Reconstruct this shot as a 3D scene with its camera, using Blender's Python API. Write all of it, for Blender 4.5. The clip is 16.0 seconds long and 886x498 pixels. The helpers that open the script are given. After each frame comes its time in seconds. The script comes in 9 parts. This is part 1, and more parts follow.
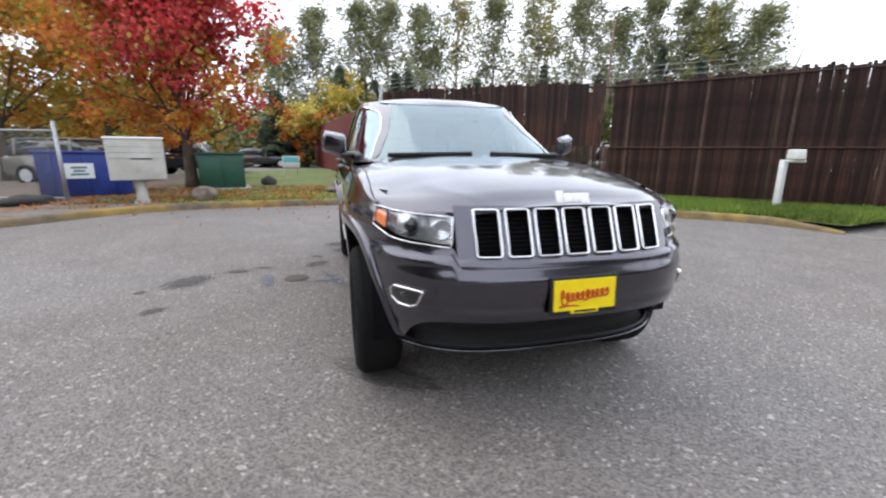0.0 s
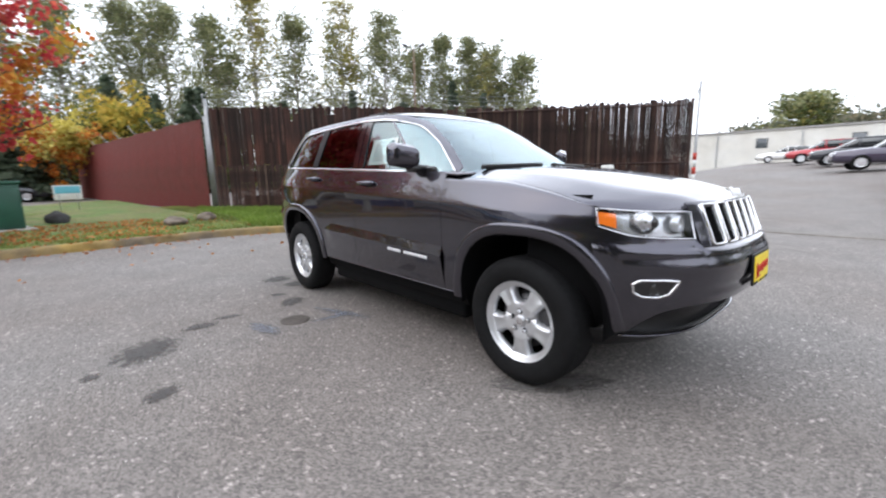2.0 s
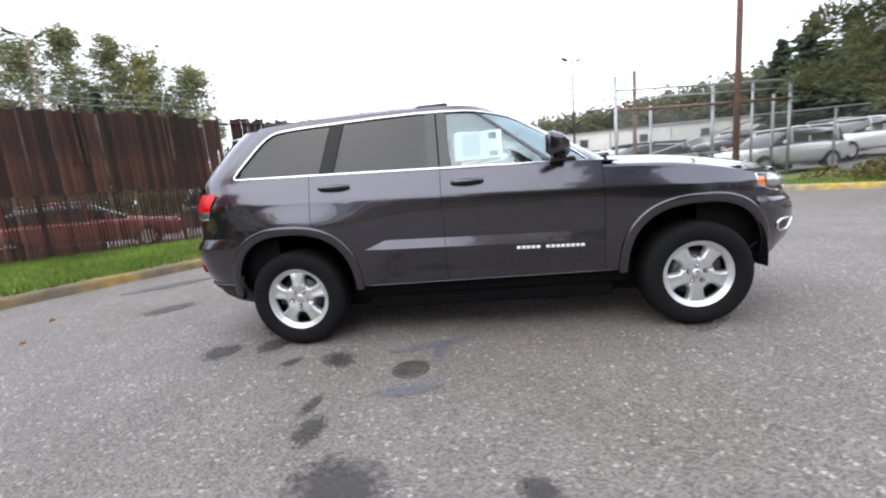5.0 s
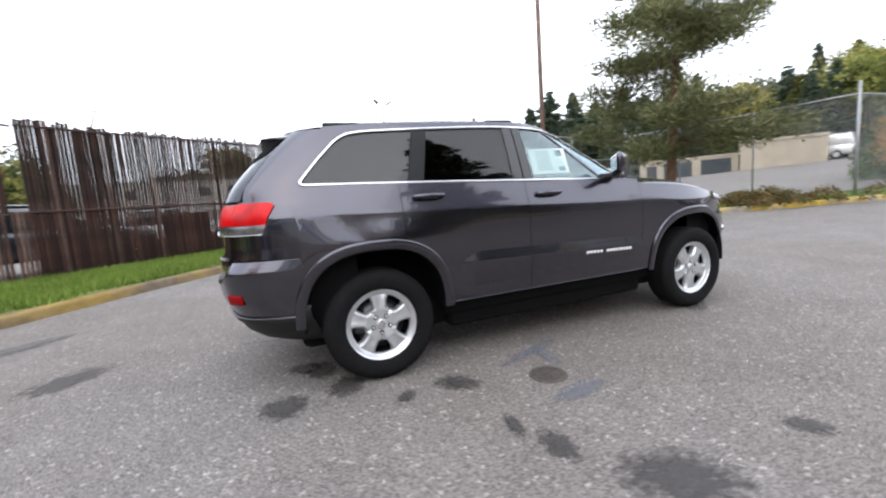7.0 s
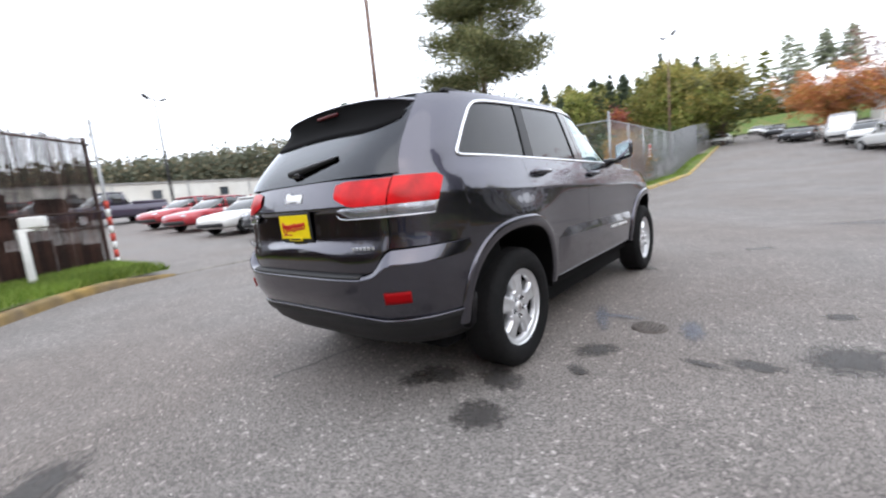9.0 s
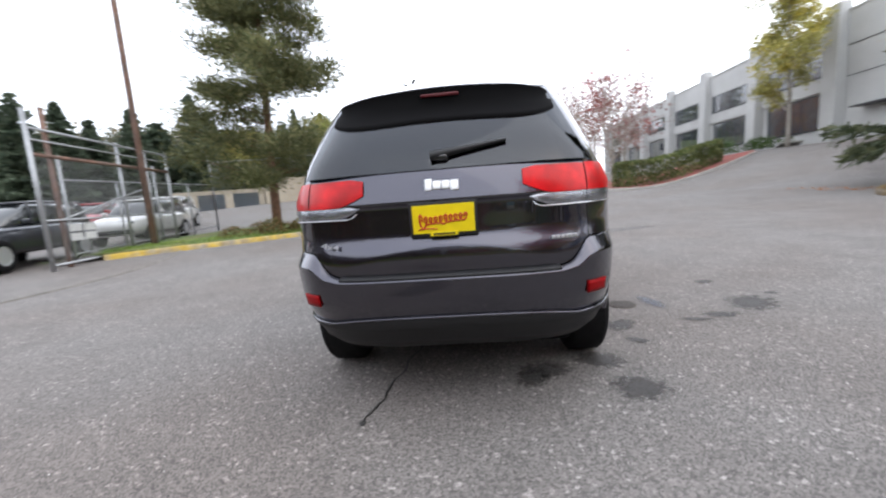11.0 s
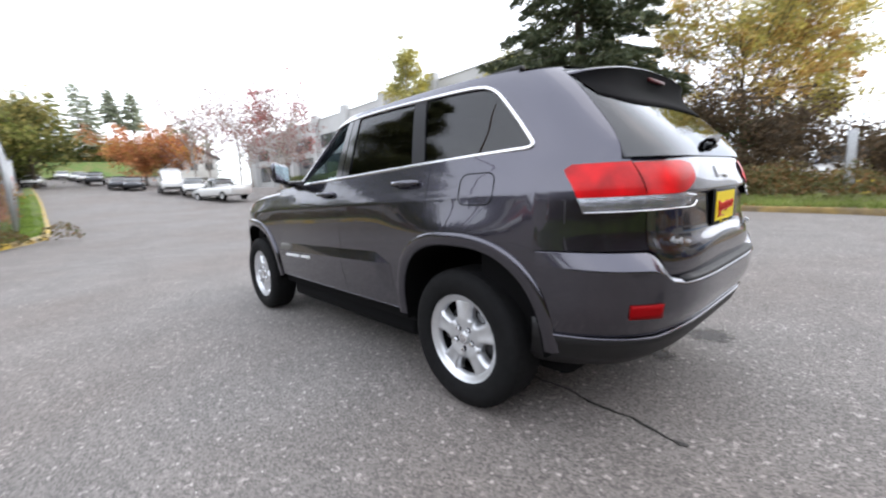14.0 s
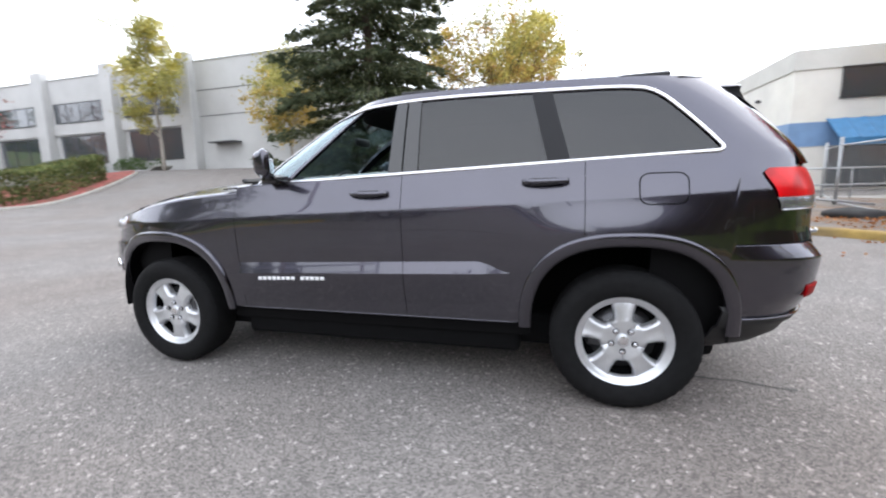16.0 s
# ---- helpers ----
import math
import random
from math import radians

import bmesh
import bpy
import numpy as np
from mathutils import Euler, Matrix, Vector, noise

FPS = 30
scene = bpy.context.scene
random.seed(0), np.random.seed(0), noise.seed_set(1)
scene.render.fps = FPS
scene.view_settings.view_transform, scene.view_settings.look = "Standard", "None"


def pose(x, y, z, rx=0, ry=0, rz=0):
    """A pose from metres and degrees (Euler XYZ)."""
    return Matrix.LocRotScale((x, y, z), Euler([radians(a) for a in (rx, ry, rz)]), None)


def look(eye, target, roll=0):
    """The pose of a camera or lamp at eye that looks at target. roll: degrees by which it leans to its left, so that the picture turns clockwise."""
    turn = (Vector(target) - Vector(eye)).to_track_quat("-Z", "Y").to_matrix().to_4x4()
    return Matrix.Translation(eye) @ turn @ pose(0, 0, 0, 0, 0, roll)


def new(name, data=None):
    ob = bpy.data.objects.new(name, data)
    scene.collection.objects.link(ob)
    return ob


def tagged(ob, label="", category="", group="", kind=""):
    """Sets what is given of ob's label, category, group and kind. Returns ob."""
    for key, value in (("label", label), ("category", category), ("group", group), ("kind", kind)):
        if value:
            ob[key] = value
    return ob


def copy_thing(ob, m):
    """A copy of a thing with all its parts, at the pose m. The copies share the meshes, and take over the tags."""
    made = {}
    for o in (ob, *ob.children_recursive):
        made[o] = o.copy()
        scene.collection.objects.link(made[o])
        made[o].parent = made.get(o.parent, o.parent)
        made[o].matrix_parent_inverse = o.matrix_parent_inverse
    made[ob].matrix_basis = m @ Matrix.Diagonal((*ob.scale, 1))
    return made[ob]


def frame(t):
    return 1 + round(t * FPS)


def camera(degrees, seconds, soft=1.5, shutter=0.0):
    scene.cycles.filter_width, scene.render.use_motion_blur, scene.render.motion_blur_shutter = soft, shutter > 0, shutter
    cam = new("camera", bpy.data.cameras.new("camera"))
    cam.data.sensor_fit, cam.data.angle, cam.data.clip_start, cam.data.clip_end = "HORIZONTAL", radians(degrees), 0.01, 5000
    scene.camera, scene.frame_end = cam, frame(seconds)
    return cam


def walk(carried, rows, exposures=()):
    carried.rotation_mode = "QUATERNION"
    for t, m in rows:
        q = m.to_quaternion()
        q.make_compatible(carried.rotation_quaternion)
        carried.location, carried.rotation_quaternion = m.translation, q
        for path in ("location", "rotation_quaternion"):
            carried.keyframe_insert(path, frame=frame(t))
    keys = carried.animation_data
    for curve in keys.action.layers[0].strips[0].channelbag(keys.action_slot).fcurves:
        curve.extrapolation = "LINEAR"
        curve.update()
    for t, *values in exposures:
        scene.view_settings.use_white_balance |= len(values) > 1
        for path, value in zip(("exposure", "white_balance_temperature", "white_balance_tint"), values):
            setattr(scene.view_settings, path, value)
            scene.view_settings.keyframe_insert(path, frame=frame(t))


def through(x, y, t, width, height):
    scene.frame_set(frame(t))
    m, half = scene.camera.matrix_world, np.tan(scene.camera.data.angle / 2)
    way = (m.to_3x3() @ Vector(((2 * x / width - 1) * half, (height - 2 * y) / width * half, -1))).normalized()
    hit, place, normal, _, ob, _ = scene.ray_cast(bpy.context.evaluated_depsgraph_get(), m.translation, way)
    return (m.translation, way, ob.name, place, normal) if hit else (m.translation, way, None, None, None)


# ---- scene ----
cam = camera(93.99, 16.0, soft=2.1, shutter=0.5)
PATH = [
    (0.0, 3.805, -1.001, 1.264, 76.98, -0.29, 74.97),
    (0.5, 3.656, -1.452, 1.242, 77.53, 0.18, 69.04),
    (1.0, 3.466, -1.884, 1.197, 77.09, 1.76, 62.09),
    (1.5, 3.183, -2.296, 1.195, 79.47, 0.81, 54.83),
    (2.0, 2.853, -2.690, 1.202, 79.85, 1.13, 48.14),
    (2.5, 2.452, -3.016, 1.201, 79.84, 2.81, 40.80),
    (3.0, 2.025, -3.347, 1.187, 78.83, 3.13, 33.65),
    (3.5, 1.564, -3.555, 1.178, 80.53, 3.65, 26.99),
    (4.0, 1.052, -3.730, 1.174, 80.45, 3.11, 18.90),
    (4.5, 0.536, -3.824, 1.180, 80.93, 3.84, 12.05),
    (4.7, 0.326, -3.838, 1.188, 80.31, 4.67, 9.31),
    (6.8, -1.822, -3.610, 1.159, 82.75, 3.34, -19.02),
    (7.0, -2.032, -3.508, 1.176, 82.83, 4.17, -22.24),
    (7.5, -2.513, -3.271, 1.164, 81.96, 3.17, -28.89),
    (8.0, -2.946, -2.961, 1.150, 82.66, 3.20, -34.52),
    (8.5, -3.305, -2.580, 1.141, 82.10, 3.25, -39.90),
    (8.7, -3.455, -2.409, 1.132, 81.95, 4.33, -44.36),
    (10.8, -4.273, -0.375, 1.121, 83.06, 4.62, -80.92),
    (11.0, -4.303, -0.170, 1.117, 82.48, 4.46, -85.13),
    (11.5, -4.274, 0.301, 1.122, 82.29, 4.92, -93.31),
    (12.0, -4.142, 0.747, 1.134, 81.45, 3.57, -101.52),
    (12.5, -3.965, 1.216, 1.143, 80.62, 3.32, -109.15),
    (13.0, -3.675, 1.646, 1.136, 81.61, 3.57, -117.93),
    (13.5, -3.341, 2.040, 1.152, 80.62, 2.44, -125.25),
    (14.0, -2.942, 2.326, 1.165, 81.35, 3.08, -132.57),
    (14.5, -2.518, 2.566, 1.158, 81.96, 2.24, -141.47),
    (15.0, -2.076, 2.765, 1.171, 81.36, 2.21, -148.92),
    (15.5, -1.608, 2.917, 1.195, 80.56, 1.44, -156.51),
    (16.0, -1.133, 3.050, 1.222, 80.35, 1.94, -164.47),
]
walk(cam, [(row[0], pose(*row[1:])) for row in PATH], [(0, 0.42), (2, 0.52), (3.5, 0.60), (8.5, 0.55), (11, 0.44), (12.5, 0.68), (13.5, 0.66), (15, 0.60), (15.5, 0.66), (16, 0.82)])

# ==== world: overcast autumn daylight ====
SUN_DIR = (-0.35, -0.55, 0.76)
world = bpy.data.worlds.new("overcast_sky")
scene.world = world
world.use_nodes = True
wn, wl = world.node_tree.nodes, world.node_tree.links
wn.clear()
w_out = wn.new("ShaderNodeOutputWorld")
w_bg = wn.new("ShaderNodeBackground")
w_sky = wn.new("ShaderNodeTexSky")
w_sky.sky_type = "NISHITA"
w_sky.sun_disc = False
w_sky.sun_elevation = math.asin(SUN_DIR[2])
w_sky.sun_rotation = math.atan2(SUN_DIR[0], SUN_DIR[1])
w_sky.air_density, w_sky.dust_density, w_sky.ozone_density = 1.0, 4.0, 1.0
w_mix = wn.new("ShaderNodeMix")
w_mix.data_type = "RGBA"
w_mix.inputs["Factor"].default_value = 0.88
w_cloud = wn.new("ShaderNodeTexNoise")
w_cloud.inputs["Scale"].default_value = 1.6
w_cloud.inputs["Detail"].default_value = 5.0
w_ramp = wn.new("ShaderNodeValToRGB")
w_ramp.color_ramp.elements[0].color = (9.5, 10.1, 11.5, 1)
w_ramp.color_ramp.elements[0].position = 0.3
w_ramp.color_ramp.elements[1].color = (12.0, 12.5, 13.5, 1)
w_ramp.color_ramp.elements[1].position = 0.7
w_bg.inputs["Strength"].default_value = 0.15
wl.new(w_cloud.outputs["Fac"], w_ramp.inputs["Fac"])
wl.new(w_sky.outputs["Color"], w_mix.inputs[6])
wl.new(w_ramp.outputs["Color"], w_mix.inputs[7])
wl.new(w_mix.outputs[2], w_bg.inputs["Color"])
wl.new(w_bg.outputs["Background"], w_out.inputs["Surface"])

sun_lamp = bpy.data.lights.new("sun", "SUN")
sun_lamp.energy, sun_lamp.angle, sun_lamp.color = 0.6, radians(80), (1.0, 0.97, 0.92)
sun = new("sun", sun_lamp)
sun.matrix_world = look((0, 0, 0), tuple(-c for c in SUN_DIR)) 
sun.location = (0, 0, 30)

# ==== materials ====
def mat(name, color, rough=0.6, metal=0.0, var=0.0, scale=8.0, fine=0.0, fine_scale=120.0, bump=0.0, bump_scale=60.0, coat=0.0,
        tint=None, tint_scale=1.0, random_tint=0.0, spec=0.5, trans=0.0, island=False):
    """A surface: base colour with variation at two scales, stains, bump and gloss."""
    m = bpy.data.materials.new(name)
    m.use_nodes = True
    n, l = m.node_tree.nodes, m.node_tree.links
    b = n["Principled BSDF"]
    b.inputs["Base Color"].default_value = (*color, 1)
    b.inputs["Roughness"].default_value = rough
    b.inputs["Metallic"].default_value = metal
    b.inputs["Specular IOR Level"].default_value = spec
    b.inputs["Coat Weight"].default_value = coat
    b.inputs["Coat Roughness"].default_value = 0.03
    b.inputs["Transmission Weight"].default_value = trans
    co = n.new("ShaderNodeTexCoord").outputs["Object"]
    def noise_tex(s, detail=4.0):
        t = n.new("ShaderNodeTexNoise")
        t.inputs["Scale"].default_value, t.inputs["Detail"].default_value = s, detail
        l.new(co, t.inputs["Vector"])
        return t.outputs["Fac"]
    last = None
    def value_step(src, amount):
        nonlocal last
        r = n.new("ShaderNodeMapRange")
        r.inputs["From Min"].default_value, r.inputs["From Max"].default_value = 0.3, 0.7
        r.inputs["To Min"].default_value, r.inputs["To Max"].default_value = 1 - amount, 1 + amount
        l.new(src, r.inputs["Value"])
        h = n.new("ShaderNodeHueSaturation")
        if last is None:
            h.inputs["Color"].default_value = (*color, 1)
        else:
            l.new(last, h.inputs["Color"])
        l.new(r.outputs["Result"], h.inputs["Value"])
        last = h.outputs["Color"]
    if tint:
        mx = n.new("ShaderNodeMix")
        mx.data_type = "RGBA"
        mx.inputs[6].default_value, mx.inputs[7].default_value = (*color, 1), (*tint, 1)
        r = n.new("ShaderNodeMapRange")
        r.inputs["From Min"].default_value, r.inputs["From Max"].default_value = 0.4, 0.62
        l.new(noise_tex(tint_scale, 6.0), r.inputs["Value"])
        l.new(r.outputs["Result"], mx.inputs["Factor"])
        last = mx.outputs[2]
    if var:
        value_step(noise_tex(scale), var)
    if fine:
        value_step(noise_tex(fine_scale, 2.0), fine)
    if random_tint:
        if island:
            src = n.new("ShaderNodeNewGeometry").outputs["Random Per Island"]
        else:
            src = n.new("ShaderNodeObjectInfo").outputs["Random"]
        r = n.new("ShaderNodeMapRange")
        r.inputs["From Min"].default_value, r.inputs["From Max"].default_value = -0.35, 1.35
        l.new(src, r.inputs["Value"])
        value_step(r.outputs["Result"], random_tint)
    if last is not None:
        l.new(last, b.inputs["Base Color"])
    if bump:
        bp = n.new("ShaderNodeBump")
        bp.inputs["Strength"].default_value, bp.inputs["Distance"].default_value = bump, 0.01
        l.new(noise_tex(bump_scale, 6.0), bp.inputs["Height"])
        l.new(bp.outputs["Normal"], b.inputs["Normal"])
    return m


def glass(name, color, rough=0.0, gloss=(1, 1, 1), ior=1.5):
    """Glass pane: tinted see-through mixed with a clear gloss."""
    m = bpy.data.materials.new(name)
    m.use_nodes = True
    n, l = m.node_tree.nodes, m.node_tree.links
    n.remove(n["Principled BSDF"])
    out = n["Material Output"]
    t, g, mx, lw, pw, fr = n.new("ShaderNodeBsdfTransparent"), n.new("ShaderNodeBsdfGlossy"), n.new("ShaderNodeMixShader"), n.new("ShaderNodeLayerWeight"), n.new("ShaderNodeMath"), n.new("ShaderNodeMath")
    f0 = ((ior - 1) / (ior + 1)) ** 2
    pw.operation, fr.operation = "POWER", "MULTIPLY_ADD"
    pw.inputs[1].default_value = 5.0
    fr.inputs[1].default_value, fr.inputs[2].default_value = 1 - f0, f0
    lw.inputs["Blend"].default_value = 0.5
    l.new(lw.outputs["Facing"], pw.inputs[0])
    l.new(pw.outputs["Value"], fr.inputs[0])
    t.inputs["Color"].default_value = (*color, 1)
    g.inputs["Color"].default_value = (*gloss, 1)
    g.inputs["Roughness"].default_value = rough
    l.new(fr.outputs["Value"], mx.inputs["Fac"])
    l.new(t.outputs["BSDF"], mx.inputs[1])
    l.new(g.outputs["BSDF"], mx.inputs[2])
    l.new(mx.outputs["Shader"], out.inputs["Surface"])
    return m


def paint(name, color, flake=0.35, rough=0.32):
    """Metallic car paint: dark base with fine flake under a clear coat."""
    m = mat(name, color, rough=rough, metal=flake, var=0.05, scale=3.0, coat=1.0, spec=0.5)
    n, l = m.node_tree.nodes, m.node_tree.links
    return m


M_PAINT = paint("granite_paint", (0.064, 0.061, 0.076), 1.0, 0.26)
M_PAINT.node_tree.nodes["Principled BSDF"].inputs["Coat IOR"].default_value = 1.6
M_PAINT.node_tree.nodes["Principled BSDF"].inputs["Coat Tint"].default_value = (0.95, 0.96, 1.0, 1)
M_CHROME = mat("chrome", (0.82, 0.82, 0.84), 0.08, 1.0)
M_SILVER = mat("alloy_silver", (0.66, 0.67, 0.69), 0.36, 0.75, var=0.06, scale=20)
M_RUBBER = mat("tyre_rubber", (0.008, 0.008, 0.0085), 0.8, spec=0.16, var=0.2, scale=30, bump=0.3, bump_scale=200)
M_BLACK = mat("black_plastic", (0.007, 0.007, 0.008), 0.55, var=0.15, scale=20, bump=0.15, bump_scale=400)
M_BLACKGLOSS = mat("gloss_black", (0.008, 0.008, 0.009), 0.12, coat=0.6)
# near-black; on sill, rim barrels and lug discs it paints the shade
M_UNDER_SHADE = mat("underbody_shade_black", (0.0035, 0.0035, 0.004), 0.9, spec=0.15)
M_GLASS_DARK = glass("privacy_glass", (0.13, 0.135, 0.15), ior=1.62)
M_GLASS_REAR = glass("rear_privacy_glass", (0.13, 0.135, 0.15), gloss=(0.92, 0.95, 1.0), ior=1.66)
M_GLASS = glass("clear_glass", (0.84, 0.89, 0.88), gloss=(0.88, 0.98, 1.0), ior=1.95)
M_SCREEN = glass("windscreen_glass", (0.72, 0.80, 0.82), gloss=(0.86, 0.96, 1.0), ior=2.15)
M_LENS = glass("lens_clear", (0.95, 0.96, 0.97), ior=1.45)
M_RED = mat("lamp_red", (0.55, 0.002, 0.005), 0.3, spec=0.3, coat=0.06, var=0.35, scale=9)
M_REDDARK = mat("reflector_red", (0.26, 0.001, 0.003), 0.45, coat=0.0, spec=0.12)
M_REDOFF = mat("unlit_brake_red", (0.09, 0.004, 0.008), 0.35)
M_AMBER = mat("lamp_amber", (0.9, 0.2, 0.02), 0.15, coat=1.0)
M_LAMPSILVER = mat("lamp_reflector", (0.60, 0.61, 0.63), 0.26, 0.85, bump=0.1, bump_scale=90)
M_REVERSE = mat("reversing_reflector", (0.30, 0.30, 0.32), 0.15, 0.8, var=0.3, scale=18, bump=0.4, bump_scale=90)
M_PLATE = mat("plate_yellow", (0.86, 0.66, 0.006), 0.35, var=0.04, scale=20)
M_PLATERED = mat("plate_red_ink", (0.5, 0.02, 0.01), 0.4)
M_PAPER = mat("sticker_paper", (0.72, 0.76, 0.76), 0.6, var=0.05, scale=30)
M_PAPERINK = mat("sticker_ink", (0.12, 0.2, 0.22), 0.6)
M_SEAT = mat("seat_cloth", (0.02, 0.02, 0.022), 0.85, var=0.2, scale=40, bump=0.3, bump_scale=300)
M_DISC = mat("brake_disc", (0.09, 0.09, 0.095), 0.4, 0.9)
M_WHITEMARK = mat("badge_silver", (0.86, 0.87, 0.88), 0.3, 0.15)

M_GRASS = mat("lawn_soil", (0.09, 0.15, 0.03), 0.9, tint=(0.15, 0.15, 0.05), tint_scale=0.8, var=0.25, scale=6, fine=0.3, fine_scale=60, bump=0.6, bump_scale=50)
M_KERB = mat("kerb_concrete", (0.14, 0.108, 0.072), 0.85, tint=(0.27, 0.18, 0.05), tint_scale=0.9, var=0.25, scale=5, fine=0.15, fine_scale=90, bump=0.3, bump_scale=40)
M_CONC = mat("concrete", (0.36, 0.35, 0.32), 0.85, var=0.15, scale=3, fine=0.1, fine_scale=60, bump=0.25, bump_scale=40)

M_PILLAR = mat("satin_black_pillar", (0.010, 0.010, 0.012), 0.4, spec=0.25)

# ==== mesh helpers ====
def part(name, bm, material, parent=None, label="", smooth=True):
    """Link a bmesh as one mesh object under a thing or a part."""
    me = bpy.data.meshes.new(name)
    bm.normal_update()
    bm.to_mesh(me)
    bm.free()
    me.materials.append(material)
    if smooth:
        me.polygons.foreach_set("use_smooth", [True] * len(me.polygons))
    ob = new(name, me)
    if parent:
        ob.parent = parent
    if label:
        ob["label"] = label
    return ob


def mesh_part(name, verts, faces, material, parent=None, label="", smooth=False):
    me = bpy.data.meshes.new(name)
    me.from_pydata([tuple(v) for v in verts], [], faces)
    me.update()
    me.materials.append(material)
    if smooth:
        me.polygons.foreach_set("use_smooth", [True] * len(me.polygons))
    ob = new(name, me)
    if parent:
        ob.parent = parent
    if label:
        ob["label"] = label
    return ob


def curve_fn(*pts):
    """Smooth curve through a few (a, b) pairs."""
    xs = [p[0] for p in pts]
    ys = [p[1] for p in pts]
    if xs[0] > xs[-1]:
        xs, ys = xs[::-1], ys[::-1]
    k = len(xs)
    d = [(ys[i + 1] - ys[i]) / (xs[i + 1] - xs[i]) for i in range(k - 1)]
    m = [d[0]] + [0 if d[i - 1] * d[i] <= 0 else 2 * d[i - 1] * d[i] / (d[i - 1] + d[i]) for i in range(1, k - 1)] + [d[-1]]

    def f(x):
        if x <= xs[0]:
            return ys[0]
        if x >= xs[-1]:
            return ys[-1]
        i = max(j for j in range(k - 1) if xs[j] <= x)
        h = xs[i + 1] - xs[i]
        t = (x - xs[i]) / h
        return (ys[i] * (1 + 2 * t) * (1 - t) ** 2 + h * m[i] * t * (1 - t) ** 2 + ys[i + 1] * t * t * (3 - 2 * t) + h * m[i + 1] * t * t * (t - 1))
    return f


def lin(a, b, n):
    return [a + (b - a) * i / (n - 1) for i in range(n)]


def grid_bm(rows, flip=False, closed=False):
    """A sheet through rows of points, all of one length."""
    bm = bmesh.new()
    vs = [[bm.verts.new(p) for p in r] for r in rows]
    for a, b in zip(vs, vs[1:]):
        n = len(a)
        for i in range(n if closed else n - 1):
            j = (i + 1) % n
            q = [a[i], a[j], b[j], b[i]]
            if flip:
                q.reverse()
            try:
                bm.faces.new(q)
            except ValueError:
                pass
    return bm


def thick(ob, t, offset=-1.0):
    m = ob.modifiers.new("thickness", "SOLIDIFY")
    m.thickness, m.offset = t, offset
    return ob


def box_bm(sx, sy, sz, at=(0, 0, 0), bevel=0.0, seg=2, bm=None, turn=None):
    """A box of given size about a point, bevelled."""
    own = bm is None
    b = bmesh.new()
    bmesh.ops.create_cube(b, size=1.0)
    bmesh.ops.scale(b, vec=(sx, sy, sz), verts=b.verts)
    if bevel:
        bmesh.ops.bevel(b, geom=b.edges[:], offset=bevel, segments=seg, affect="EDGES", profile=0.5)
    if turn is not None:
        bmesh.ops.transform(b, matrix=turn, verts=b.verts)
    bmesh.ops.translate(b, vec=at, verts=b.verts)
    if own:
        return b
    tmp = bpy.data.meshes.new("tmp")
    b.to_mesh(tmp)
    b.free()
    bm.from_mesh(tmp)
    bpy.data.meshes.remove(tmp)
    return bm


def tube_bm(path, r, sides=8, caps=True, bm=None):
    """A round tube along a path; r is one radius or one for each point."""
    bm = bm or bmesh.new()
    pts = [Vector(p) for p in path]
    rs = r if isinstance(r, (list, tuple)) else [r] * len(pts)
    rings = []
    up = Vector((0, 0, 1))
    for i, p in enumerate(pts):
        d = (pts[min(i + 1, len(pts) - 1)] - pts[max(i - 1, 0)]).normalized()
        if abs(d.dot(up)) > 0.95:
            side = d.cross(Vector((1, 0, 0))).normalized()
        else:
            side = d.cross(up).normalized()
        v = side.cross(d)
        rings.append([bm.verts.new(p + (side * math.cos(a) + v * math.sin(a)) * rs[i]) for a in [2 * math.pi * k / sides for k in range(sides)]])
    for a, b in zip(rings, rings[1:]):
        for k in range(sides):
            bm.faces.new((a[k], b[k], b[(k + 1) % sides], a[(k + 1) % sides]))
    if caps:
        bm.faces.new(rings[0])
        bm.faces.new(rings[-1][::-1])
    return bm


def lathe_bm(profile, seg=48, axis="y"):
    """Turn (radius, along) pairs about the y axis (or z)."""
    rows = []
    for k in range(seg):
        a = 2 * math.pi * k / seg
        if axis == "y":
            rows.append([(r * math.cos(a), h, r * math.sin(a)) for r, h in profile])
        else:
            rows.append([(r * math.cos(a), r * math.sin(a), h) for r, h in profile])
    rows.append(rows[0])
    bm = grid_bm(rows)
    bmesh.ops.remove_doubles(bm, verts=bm.verts, dist=1e-5)
    bmesh.ops.recalc_face_normals(bm, faces=bm.faces)
    return bm


def strip_bm(path, normals, width, height, bm=None, closed=False):
    """A ribbon of rounded section along a path, raised along the normals."""
    bm = bm or bmesh.new()
    pts = [Vector(p) for p in path]
    n = len(pts)
    rings = []
    for i, p in enumerate(pts):
        a = pts[(i - 1) % n] if closed or i else pts[0]
        b = pts[(i + 1) % n] if closed or i < n - 1 else pts[-1]
        d = (b - a).normalized()
        nv = Vector(normals[i]).normalized()
        s = d.cross(nv).normalized()
        sec = [(-0.5, -0.3), (-0.5, 0.45), (-0.3, 1.0), (0.3, 1.0), (0.5, 0.45), (0.5, -0.3)]
        rings.append([bm.verts.new(p + s * (u * width) + nv * (v * height)) for u, v in sec])
    m = n if closed else n - 1
    for i in range(m):
        a, b = rings[i], rings[(i + 1) % n]
        for k in range(5):
            bm.faces.new((a[k], a[k + 1], b[k + 1], b[k]))
    if not closed:
        bm.faces.new(rings[0][::-1])
        bm.faces.new(rings[-1])
    bmesh.ops.recalc_face_normals(bm, faces=bm.faces)
    return bm


